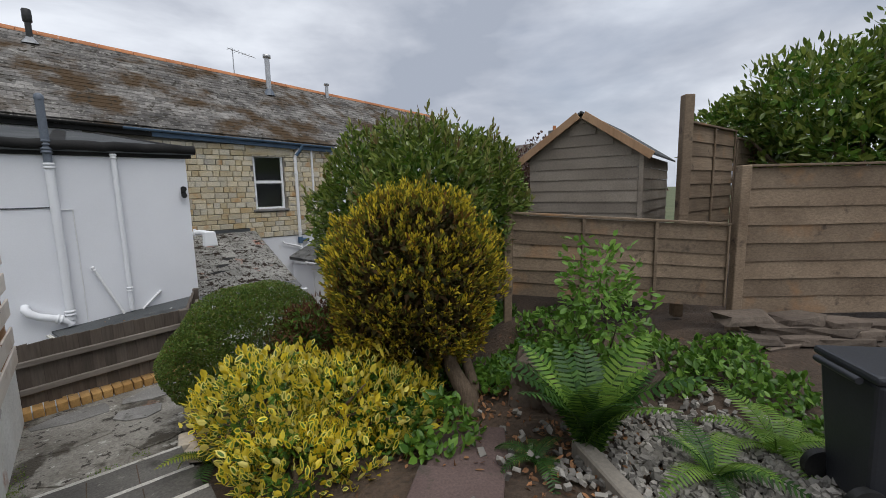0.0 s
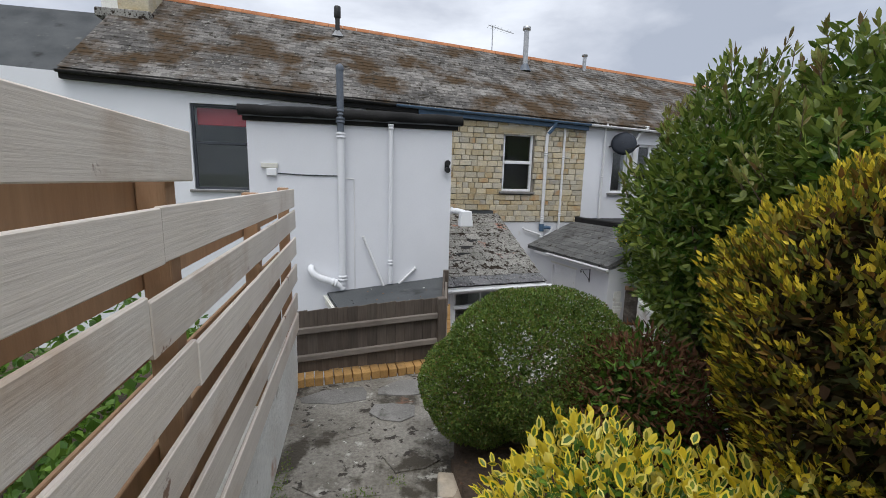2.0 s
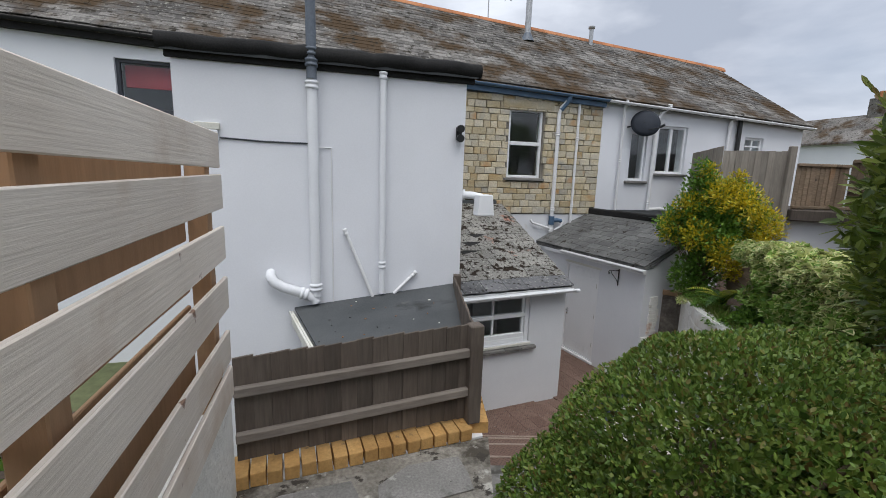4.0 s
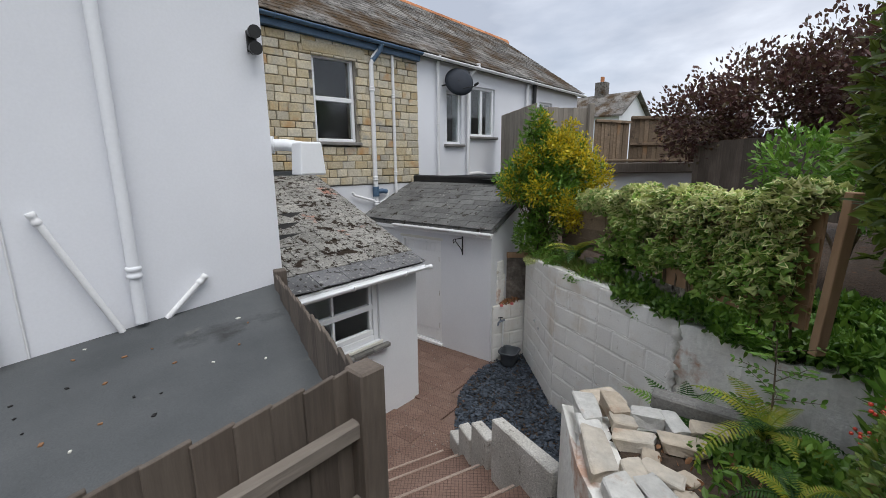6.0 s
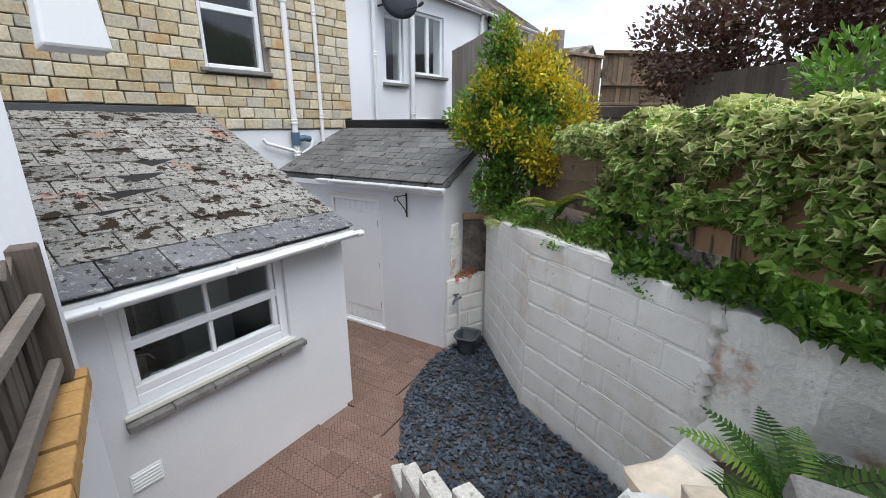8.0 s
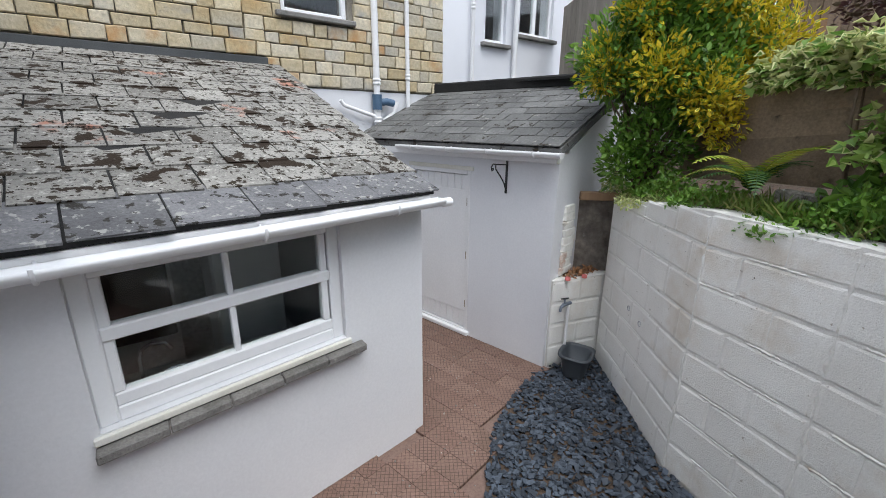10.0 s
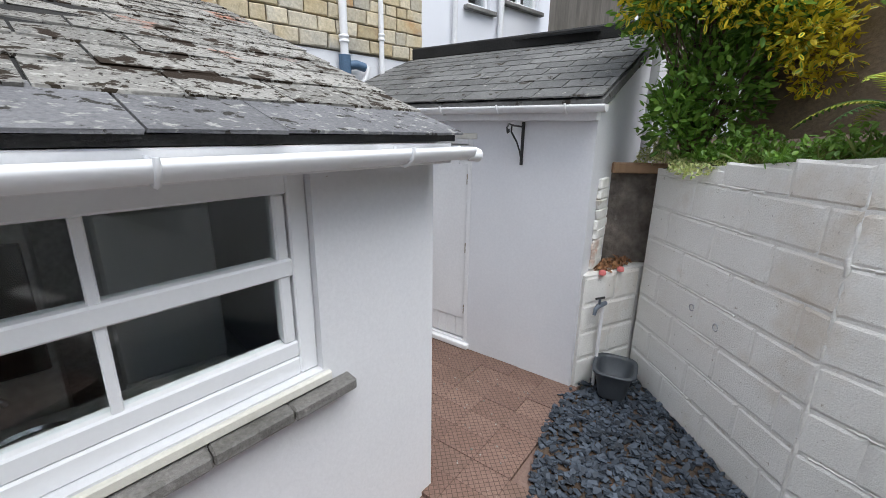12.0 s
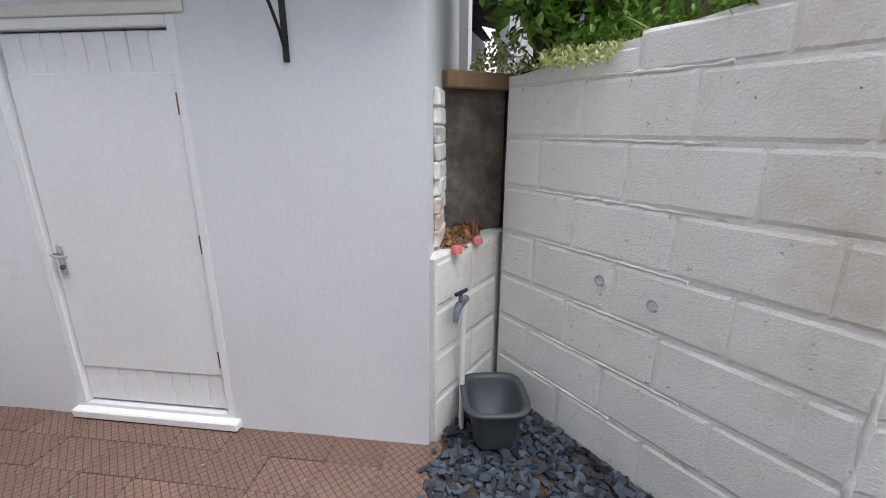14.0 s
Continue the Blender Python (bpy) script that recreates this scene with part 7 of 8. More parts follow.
# broken slabs on the landing
rl = np.random.default_rng(77)
for k, (x, y, a, b, r, mt_) in enumerate(((-0.35, 6.32, 0.75, 0.36, 4, SLAB), (0.45, 6.4, 0.7, 0.42, 8, SLAB), (0.25, 5.9, 0.5, 0.34, -18, SLAB), (-0.35, 5.75, 0.62, 0.5, 12, CONCRETE), (-0.25, 5.05, 0.8, 0.62, -8, CONCRETE), (0.35, 5.25, 0.5, 0.55, 25, CONCRETE), (-0.4, 4.5, 0.6, 0.34, 3, CONCRETE), (0.3, 4.55, 0.62, 0.4, -5, CONCRETE))):
    pts_ = []
    for i in range(7):
        t_ = 2 * math.pi * i / 7 + rl.uniform(-0.25, 0.25)
        f_ = 1 / max(abs(math.cos(t_)), abs(math.sin(t_)))
        pts_.append((math.cos(t_) * f_ * a / 2 * rl.uniform(0.86, 1.0), math.sin(t_) * f_ * b / 2 * rl.uniform(0.86, 1.0)))
    bm = bmesh.new()
    prism(bm, pts_, -0.01, 0.008 + 0.004 * (k % 3))
    bm.transform(pose(x, y, 2.0, rl.uniform(-0.6, 0.6), rl.uniform(-0.6, 0.6), r))
    tagged(part("broken_slab", bm, mt_), "cracked irregular slab bedded in the landing", "slab", group="broken slabs on the landing")

# ---- planting ----
def shrub(name, label, lobes, count, length, width, mats, rng, base, depth=0.3, rough=0.12, up=0.4, rim=None, outline=OVAL, scatter=0.6, r0=0.03, per=3, keep=None, extra=None, category="shrub", tips=None, fold=0.25):
    t = thing(name, label, category, at=base)
    bm = bmesh.new()
    branches(bm, rng, base, lobes, per, r0)
    part("stem", bm, BARK, t, smooth=True, kind="stuff")
    P, Nn = blob_points(rng, lobes, count, depth, rough, keep)
    D = Nn + rng.normal(size=P.shape) * scatter + np.array([0, 0, up])
    under(new("crown", leaves("crown", P, D, rng, length, width, mats, outline, rim=rim, fold=fold)), t)
    if extra:
        cnt, ln, wd, ms, dp = extra
        P, Nn = blob_points(rng, [(c, tuple(np.array(r) * 0.84)) for c, r in lobes], cnt, dp, rough, keep)
        D = Nn + rng.normal(size=P.shape) * 0.9
        under(new("inner_crown", leaves("inner_crown", P, D, rng, ln, wd, ms, outline)), t)
    if tips:
        cnt, ln, wd, ms, zmin = tips
        P, Nn = blob_points(rng, lobes, cnt, 0.05, rough, lambda p: p[:, 2] > zmin)
        tipP, tipD = [], []
        bm = bmesh.new()
        for p, nn in zip(P, Nn):
            d = Vector(nn) * 0.5 + Vector((rng.uniform(-0.3, 0.3), rng.uniform(-0.3, 0.3), 1.0))
            d.normalize()
            h = rng.uniform(0.06, 0.2)
            tube(bm, [Vector(p) - d * 0.05, Vector(p) + d * h], [0.004, 0.002], 4)
            for q in range(9):
                tipP.append(Vector(p) + d * h * (0.2 + 0.8 * q / 8))
                side = Vector((rng.uniform(-1, 1), rng.uniform(-1, 1), 0.2))
                tipD.append(side * (1.0 - 0.6 * q / 8) + d * (0.5 + q / 8))
        part("twig", bm, BARK, t, kind="stuff")
        under(new("young_growth", leaves("young_growth", np.array(tipP), np.array(tipD), rng, ln, wd, ms, outline)), t, kind="stuff")
    return t


rng = np.random.default_rng(11)
shrub("laurel_bush", "tall glossy green laurel bush with pale young shoots", [((2.95, 3.75, 4.3), (0.72, 0.66, 1.0)), ((2.95, 4.75, 4.1), (0.85, 0.8, 1.15)), ((3.68, 3.8, 4.2), (0.55, 0.5, 1.05)), ((3.3, 4.4, 3.6), (0.8, 0.8, 1.0)), ((4.05, 3.85, 4.35), (0.6, 0.48, 0.85))],
      24000, 0.082, 0.038, L_LAUREL, rng, (2.95, 4.4, 2.3), depth=0.3, rough=0.22, up=0.5, scatter=0.75, extra=(7000, 0.1, 0.05, L_DARK, 0.5), tips=(520, 0.075, 0.026, L_LAUREL_TIP, 4.3), r0=0.045)
shrub("evergreen_bush", "dense glossy evergreen bush overhanging the rockery", [((3.42, 5.34, 3.95), (0.56, 0.5, 0.95)), ((3.8, 5.0, 3.75), (0.7, 0.55, 0.95)), ((3.3, 4.95, 3.1), (0.4, 0.36, 0.5)), ((3.85, 5.1, 3.0), (0.5, 0.35, 0.45))],
      15000, 0.095, 0.04, L_LAUREL, rng, (3.7, 5.0, 2.2), depth=0.35, rough=0.22, up=0.2, scatter=0.75, extra=(4000, 0.1, 0.05, L_DARK, 0.5), tips=(60, 0.05, 0.02, L_LAUREL_TIP, 4.0), r0=0.02)
# golden conifer: upright fan sprays
gc = thing("golden_conifer", "rounded golden conifer with upright sprays and brown inside", "conifer", at=(2.35, 2.5, 2.55))
CON = [((2.32, 3.12, 3.68), (0.8, 0.74, 0.86))]
P, Nn = blob_points(rng, CON, 1900, 0.14, 0.2)
SP, SD, TIP = [], [], []
for p, nn in zip(P, Nn):
    d = unit(np.array([nn * 0.8 + np.array([0, 0, 0.9]) + rng.normal(size=3) * 0.2]))[0]
    h = rng.uniform(0.06, 0.14)
    fan = unit(np.array([np.cross(d, rng.normal(size=3))]))[0]
    for q in range(14):
        w = rng.normal() * 0.03 * (1.1 - q / 14)
        SP.append(p + d * h * q / 13 + fan * w)
        SD.append(d * 1.0 + fan * w * 16 + rng.normal(size=3) * 0.22)
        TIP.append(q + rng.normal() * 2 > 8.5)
SP, SD, TIP = np.array(SP), np.array(SD), np.array(TIP)
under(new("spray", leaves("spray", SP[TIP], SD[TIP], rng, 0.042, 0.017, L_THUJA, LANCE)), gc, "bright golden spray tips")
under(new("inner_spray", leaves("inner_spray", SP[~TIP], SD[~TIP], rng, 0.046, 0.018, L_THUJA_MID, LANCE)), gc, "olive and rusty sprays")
# brown inner sprays, darkened in colour to stand for shaded gaps
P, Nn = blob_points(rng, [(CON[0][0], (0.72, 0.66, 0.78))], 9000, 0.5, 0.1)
under(new("inner_spray", leaves("inner_spray", P, Nn + rng.normal(size=P.shape) * 0.7, rng, 0.075, 0.04, L_THUJA_IN, LANCE)), gc, "brown-green inner sprays, coloured darker for the shade inside the bush")
bm = bmesh.new()
tube(bm, [(2.36, 2.46, 2.5), (2.38, 2.5, 2.75), (2.33, 2.62, 2.95), (2.36, 2.8, 3.2), (2.32, 3.0, 3.6)], [0.11, 0.085, 0.07, 0.055, 0.03], 10)
tube(bm, [(2.42, 2.5, 2.5), (2.5, 2.56, 2.8), (2.52, 2.7, 3.1)], [0.07, 0.06, 0.04], 8)
part("trunk", bm, BARK, gc, "pale gnarled split trunk", smooth=True)
shrub("clipped_hedge", "clipped dark green dome of small leaves", [((0.85, 5.0, 2.72), (0.46, 0.5, 0.44)), ((1.36, 4.92, 2.93), (0.8, 0.68, 0.62)), ((1.75, 4.75, 2.75), (0.55, 0.5, 0.45))], 60000, 0.02, 0.013, L_BOX, rng, (1.08, 5.1, 2.1), depth=0.1, rough=0.07, up=0.5, scatter=0.8, extra=(14000, 0.04, 0.025, L_BOX, 0.35))
shrub("dead_conifer_side", "browned dead conifer branches beside the hedge", [((1.75, 4.25, 2.9), (0.45, 0.5, 0.5)), ((2.1, 4.2, 2.7), (0.5, 0.5, 0.5))], 6500, 0.07, 0.016, L_BROWN, rng, (1.9, 4.3, 2.3), depth=0.5, rough=0.25, up=0.2, scatter=0.9, outline=LANCE, extra=(2500, 0.06, 0.03, L_DARK, 0.6))
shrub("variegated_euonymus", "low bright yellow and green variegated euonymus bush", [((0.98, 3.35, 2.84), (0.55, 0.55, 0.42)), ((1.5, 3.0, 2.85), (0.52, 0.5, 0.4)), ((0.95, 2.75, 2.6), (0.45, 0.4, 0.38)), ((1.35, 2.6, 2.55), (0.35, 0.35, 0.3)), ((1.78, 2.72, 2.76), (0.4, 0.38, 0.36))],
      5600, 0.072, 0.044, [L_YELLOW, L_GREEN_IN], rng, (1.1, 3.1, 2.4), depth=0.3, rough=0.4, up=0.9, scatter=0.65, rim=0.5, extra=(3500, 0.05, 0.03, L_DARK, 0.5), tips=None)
shrub("golden_shrub", "upright green and golden variegated shrub above the yard wall", [((6.45, 10.1, 3.3), (0.5, 0.45, 0.5)), ((6.15, 9.85, 3.75), (0.38, 0.36, 0.5)), ((6.8, 9.55, 3.45), (0.45, 0.45, 0.4)), ((6.3, 9.6, 3.2), (0.4, 0.4, 0.45)), ((6.6, 9.7, 3.85), (0.35, 0.35, 0.35)), ((6.05, 10.2, 3.3), (0.35, 0.35, 0.35)), ((6.0, 9.8, 4.2), (0.16, 0.16, 0.3)), ((6.4, 9.85, 2.6), (0.4, 0.35, 0.5)), ((6.15, 10.05, 2.4), (0.22, 0.2, 0.35))], 10000, 0.075, 0.036, L_BRIGHT, rng, (6.5, 10.0, 2.05), depth=0.6, rough=0.5, r0=0.013, per=7,
      extra=(2500, 0.08, 0.04, L_DARK, 0.5))
gold_tips = [((6.0, 9.7, 3.2), 0.24), ((5.95, 9.9, 3.7), 0.22), ((6.15, 9.5, 3.9), 0.25), ((6.1, 9.75, 4.25), 0.17), ((6.55, 9.35, 3.75), 0.3), ((6.75, 9.15, 3.4), 0.28), ((6.2, 9.35, 2.95), 0.25), ((6.4, 9.25, 2.75), 0.22), ((5.95, 10.2, 3.25), 0.25), ((6.7, 9.2, 3.05), 0.22), ((6.35, 9.4, 4.15), 0.14)]
ob = bpy.data.objects["golden_shrub"]
P, Nn = blob_points(rng, [(c, (r, r, r * 1.1)) for c, r in gold_tips], 6500, 0.7, 0.45)
under(new("golden_crown", leaves("golden_crown", P, Nn + rng.normal(size=P.shape) * 0.7 + np.array([0, 0, 0.5]), rng, 0.06, 0.03, [L_GOLD, L_BRIGHT], rim=0.4)), ob, "yellow variegated leaves")
shrub("skimmia_bush", "glossy light green bush with a few red berries", [((2.5, 5.1, 2.6), (0.42, 0.42, 0.42)), ((2.85, 5.25, 2.45), (0.35, 0.33, 0.38)), ((2.1, 5.15, 2.4), (0.33, 0.3, 0.3))], 1500, 0.11, 0.045, L_BRIGHT, rng, (2.5, 5.3, 2.2), depth=0.35, rough=0.3, up=0.8, scatter=0.6, r0=0.02, extra=(1200, 0.09, 0.045, L_DARK, 0.5))
ob = bpy.data.objects["skimmia_bush"]
P, Nn = blob_points(rng, [((2.35, 5.55, 2.75), (0.06, 0.06, 0.05)), ((2.6, 5.6, 2.5), (0.05, 0.05, 0.05))], 26, 0.5, 0.1)
bm = bmesh.new()
for p in P:
    bmesh.ops.create_icosphere(bm, subdivisions=1, radius=0.009, matrix=Matrix.Translation(p))
part("berries", bm, BERRY, ob, "small red berries", kind="stuff")
shrub("leafy_sapling", "light green leafy young shrub before the fence", [((3.15, 1.75, 3.75), (0.3, 0.3, 0.4)), ((3.35, 1.75, 3.35), (0.42, 0.4, 0.42)), ((3.1, 1.85, 3.15), (0.3, 0.3, 0.35))], 1100, 0.075, 0.05, L_BRIGHT, rng, (3.2, 1.8, 2.8), depth=0.5, rough=0.35, up=0.1, r0=0.014, per=4)
shrub("purple_tree", "purple-leaved small tree beyond the fences", [((10.2, 7.4, 4.6), (1.5, 1.5, 1.1)), ((9.8, 6.3, 4.9), (1.3, 1.2, 1.0)), ((11.2, 6.0, 4.7), (1.3, 1.3, 1.0)), ((9.9, 8.6, 4.4), (0.9, 0.9, 0.8))], 13000, 0.085, 0.06, L_RED, rng, (10.2, 6.8, 2.5), depth=0.5, rough=0.4, r0=0.07, per=5, category="tree", extra=(3500, 0.13, 0.09, L_RED, 0.6))
shrub("dark_evergreen_tree", "large dark evergreen tree behind the garden fence", [((9.6, 1.2, 5.75), (1.4, 1.5, 0.95)), ((10.3, -0.6, 6.2), (1.8, 1.8, 1.3)), ((9.2, 2.5, 5.5), (0.8, 0.8, 0.55)), ((9.2, 0.6, 5.0), (1.2, 1.6, 0.9))], 13000, 0.15, 0.06, L_LAUREL, rng, (9.8, 0.6, 2.9), depth=0.45, rough=0.4, r0=0.11, per=4, category="tree", extra=(7000, 0.17, 0.08, L_DARK, 0.6), tips=(90, 0.1, 0.035, L_LAUREL, 5.9))
shrub("red_tipped_bush", "red-tipped photinia shoots over the dark tree", [((9.6, -0.35, 7.2), (0.9, 0.9, 0.3))], 900, 0.11, 0.045, L_REDTIP, rng, (9.9, -0.2, 6.0), depth=0.8, rough=0.4, up=1.0, r0=0.02)
shrub("hedge_beyond", "bright green bush over the dark fence", [((6.7, 6.5, 3.6), (0.5, 0.5, 0.4)), ((6.2, 5.7, 3.5), (0.55, 0.55, 0.5))], 2200, 0.1, 0.05, L_BRIGHT, rng, (6.6, 6.0, 2.4), depth=0.5, rough=0.4, r0=0.025)


def fern(name, label, at, fronds, length, mats, rng, spread=1.0, tilt=0.75):
    """Arching fronds, each a stalk with paired blades that shorten to the tip."""
    t = thing(name, label, "fern", at=at)
    for k in range(fronds):
        az = 2 * math.pi * (k + rng.uniform(-0.3, 0.3)) / fronds
        ln = length * rng.uniform(0.7, 1.1)
        tl = tilt * rng.uniform(0.7, 1.3)
        out = Vector((math.cos(az), math.sin(az), 0)) * spread
        pts = []
        n = 26
        for i in range(n + 1):
            u = i / n
            a = tl * (0.25 + 1.25 * u)
            pts.append(Vector(at) + out * ln * (math.sin(a) * u * 0.9) + Vector((0, 0, ln * (math.cos(a) * u * 0.95))))
        bm = bmesh.new()
        tube(bm, pts, [0.006 * (1 - 0.8 * i / n) + 0.001 for i in range(n + 1)], 4)
        V, F = [], []
        for i in range(2, n):
            p = pts[i]
            d = (pts[i + 1] - pts[i - 1]).normalized()
            side = d.cross(Vector((0, 0, 1)))
            side = side.normalized() if side.length > 1e-4 else Vector((1, 0, 0))
            nn = side.cross(d)
            u = i / n
            w = ln * 0.17 * (math.sin(math.pi * min(1, (u * 0.92 + 0.1))) ** 0.7)
            for s in (-1, 1):
                tip = p + side * s * w + d * w * 0.35 - nn * w * 0.15
                br = ln / n * 0.5
                mid = p + side * s * w * 0.5 + d * w * 0.16 - nn * w * 0.04
                q = [p - d * br * 0.5, mid - d * br * 0.75, tip, mid + d * br * 0.75, p + d * br * 0.6]
                bm.faces.new([bm.verts.new(c) for c in q])
        part("frond", bm, mats[k % len(mats)], t)
    return t


fern("fern", "large arching green fern in the garden bed", (2.52, 1.42, bed_z(2.52, 1.42)), 26, 1.02, [L_FERN, L_FERN_M, L_FERN], rng, tilt=0.42)
fern("fern", "green fern beside the gravel", (2.85, 0.75, bed_z(2.85, 0.75)), 9, 0.6, [L_FERN_M, L_FERN], rng, tilt=0.8)
fern("fern", "bright green fern beside the bin", (3.45, 0.55, bed_z(3.45, 0.55)), 10, 0.6, [L_FERN_M], rng, tilt=0.8)
fern("fern", "low green fern among the slabs", (2.15, 1.6, bed_z(2.15, 1.6)), 6, 0.4, [L_FERN], rng, tilt=1.2)
fern("fern", "yellowing fern on the rockery", (2.78, 5.95, 2.2), 10, 0.44, [L_FERN_Y, L_FERN_Y, L_FERN], rng, tilt=1.0)
fern("fern", "yellowing fern on the rockery", (2.32, 5.75, 2.2), 9, 0.38, [L_FERN_Y, L_FERN], rng, tilt=1.1)
fern("fern", "dark green fern against the old wall", (3.55, 6.5, bed_z(3.55, 6.5)), 14, 0.72, [L_FERN_M, L_FERN], rng, tilt=0.7)
fern("fern", "green fern on the bank above the wall", (5.62, 8.75, 2.25), 11, 0.62, [L_FERN, L_FERN_Y], rng, tilt=0.8)
fern("fern", "small fern beside the path steps", (0.62, 3.75, 2.25), 9, 0.5, [L_FERN, L_FERN_Y], rng, tilt=1.0)
fern("fern", "small fern beside the path steps", (0.68, 2.6, 2.4), 7, 0.45, [L_FERN], rng, tilt=1.0)


def carpet(name, label, regions, count, length, width, mats, rng, height=0.2, up=0.5, rim=None, zf=None):
    """Low leaves over patches (x, y, rx, ry) of the bed."""
    P = []
    tot = sum(r[2] * r[3] for r in regions)
    for x, y, rx, ry in regions:
        k = int(count * rx * ry / tot)
        a, s = rng.uniform(0, 2 * math.pi, k), np.sqrt(rng.random(k))
        px, py = x + np.cos(a) * s * rx, y + np.sin(a) * s * ry
        pz = np.array([(zf or bed_z)(u, v) for u, v in zip(px, py)])
        hump = np.array([noise.noise(Vector((u * 2.3, v * 2.3, 1))) for u, v in zip(px, py)])
        pz = pz + height * (0.35 + 0.65 * rng.random(k)) * (1 - s * s * 0.6) * (1 + 0.9 * hump)
        P.append(np.stack([px, py, pz], 1))
    P = np.concatenate(P)
    if name == "bank_plants":
        P = P[P[:, 2] > 1.88]
    D = rng.normal(size=P.shape) + np.array([0, 0, up])
    ob = new(name, leaves(name, P, D, rng, length, width, mats, rim=rim))
    return tagged(ob, label, "ground cover", kind="stuff")


carpet("bank_plants", "lush green leafy plants covering the bank", [(5.42, 8.05, 0.22, 0.6), (5.15, 7.4, 0.28, 0.5), (4.85, 6.7, 0.3, 0.5), (4.85, 6.0, 0.4, 0.6), (4.95, 5.3, 0.5, 0.6), (5.6, 5.6, 0.8, 0.8)], 8500, 0.1, 0.055, L_DARK, rng, 0.3)
carpet("bank_plants", "fresh green weeds over the top of the wall", [(4.93, 7.3, 0.15, 0.5), (5.25, 8.2, 0.14, 0.5), (5.72, 9.05, 0.2, 0.3), (6.15, 9.6, 0.2, 0.3), (4.8, 6.5, 0.18, 0.5), (4.7, 5.6, 0.15, 0.5)], 4600, 0.045, 0.026, L_BRIGHT, rng, 0.22)
carpet("bed_plants", "dark leafy ground cover in the garden bed", [(2.6, 2.9, 0.5, 0.45), (3.3, 2.5, 0.6, 0.5), (3.9, 2.6, 0.5, 0.5), (4.4, 1.7, 0.6, 0.5), (1.85, 2.3, 0.35, 0.35), (1.7, 2.7, 0.3, 0.3), (5.0, 1.3, 0.5, 0.35), (4.5, 0.8, 0.4, 0.35), (3.9, 0.25, 0.3, 0.3)], 4600, 0.085, 0.05, L_DARK, rng, 0.26)
carpet("bed_plants", "leafy plants round the rockery", [(2.75, 6.0, 0.35, 0.25), (2.3, 5.85, 0.3, 0.2), (3.4, 5.7, 0.4, 0.35)], 700, 0.06, 0.032, L_DARK, rng, 0.2)
carpet("bed_plants", "fresh green weeds between the rockery and the bushes", [(3.1, 6.0, 0.4, 0.3), (3.6, 6.2, 0.4, 0.3), (2.75, 5.7, 0.3, 0.25), (3.2, 5.55, 0.35, 0.3)], 2600, 0.055, 0.03, L_BRIGHT, rng, 0.3)
carpet("bank_plants", "leafy weeds trailing over the wall edge", [(4.74, 6.95, 0.2, 0.35), (4.62, 6.35, 0.22, 0.4), (4.55, 5.6, 0.25, 0.45), (4.95, 7.5, 0.16, 0.35)], 3600, 0.09, 0.05, L_DARK, rng, 0.2, zf=lambda x, y: 2.04)
carpet("fallen_leaves", "brown fallen leaves on the soil", [(2.3, 2.3, 0.8, 0.7), (2.6, 1.2, 0.8, 0.7), (2.6, 5.9, 0.8, 0.5), (1.6, 3.9, 0.7, 0.6)], 1500, 0.05, 0.03, COPPER_LEAF, rng, 0.06, -0.2)
carpet("recess_leaves", "brown dead leaves heaped in the recess", [(6.2, 10.42, 0.3, 0.12)], 330, 0.05, 0.03, COPPER_LEAF, rng, 0.07, -0.2, zf=lambda x, y: 1.04)
carpet("neighbour_flowers", "orange flowers and leaves behind the slatted fence", [(-1.6, 2.4, 0.5, 1.6), (-1.5, 4.8, 0.4, 1.2)], 1500, 0.06, 0.035, [L_FLOWER], rng, 0.25, zf=lambda x, y: 2.35)
carpet("neighbour_plants", "green plants behind the slatted fence", [(-1.3, 3.2, 0.3, 2.6), (-1.8, 5.2, 0.6, 1.2), (-1.3, 0.5, 0.3, 1.5), (-2.2, 3.0, 0.8, 2.5)], 7000, 0.08, 0.045, L_DARK, rng, 1.3, zf=lambda x, y: 2.35)
carpet("path_moss", "moss and weeds in the landing cracks", [(-0.1, 4.75, 0.15, 0.12), (0.2, 4.9, 0.08, 0.1), (-0.7, 5.0, 0.06, 0.5), (-0.62, 3.3, 0.1, 0.5)], 700, 0.02, 0.01, L_GRASS, rng, 0.03, 1.0, zf=lambda x, y: 2.0 if y > 4.3 else 2.2)

# grass tufts along the wall top
gp, gdv = [], []
for k in range(1500):
    u = rng.random()
    i = min(int(u * 3), 2)
    f = u * 3 - i
    a, b = Vector(WALL_PTS[i]), Vector(WALL_PTS[i + 1])
    d = (b - a).normalized()
    p = a.lerp(b, f) + Vector((-d.y, d.x)) * rng.uniform(0.08, 0.5)
    gp.append((p.x, p.y, max(WALL_TOP[i] + (WALL_TOP[i + 1] - WALL_TOP[i]) * f, 0) + 0.01))
    gdv.append((rng.normal() * 0.5, rng.normal() * 0.5, 1.0))
tagged(new("grass_tufts", leaves("grass_tufts", np.array(gp), np.array(gdv), rng, 0.13, 0.008, L_GRASS, LANCE, droop=0.3)), "grass tufts along the wall top", "grass", kind="stuff")

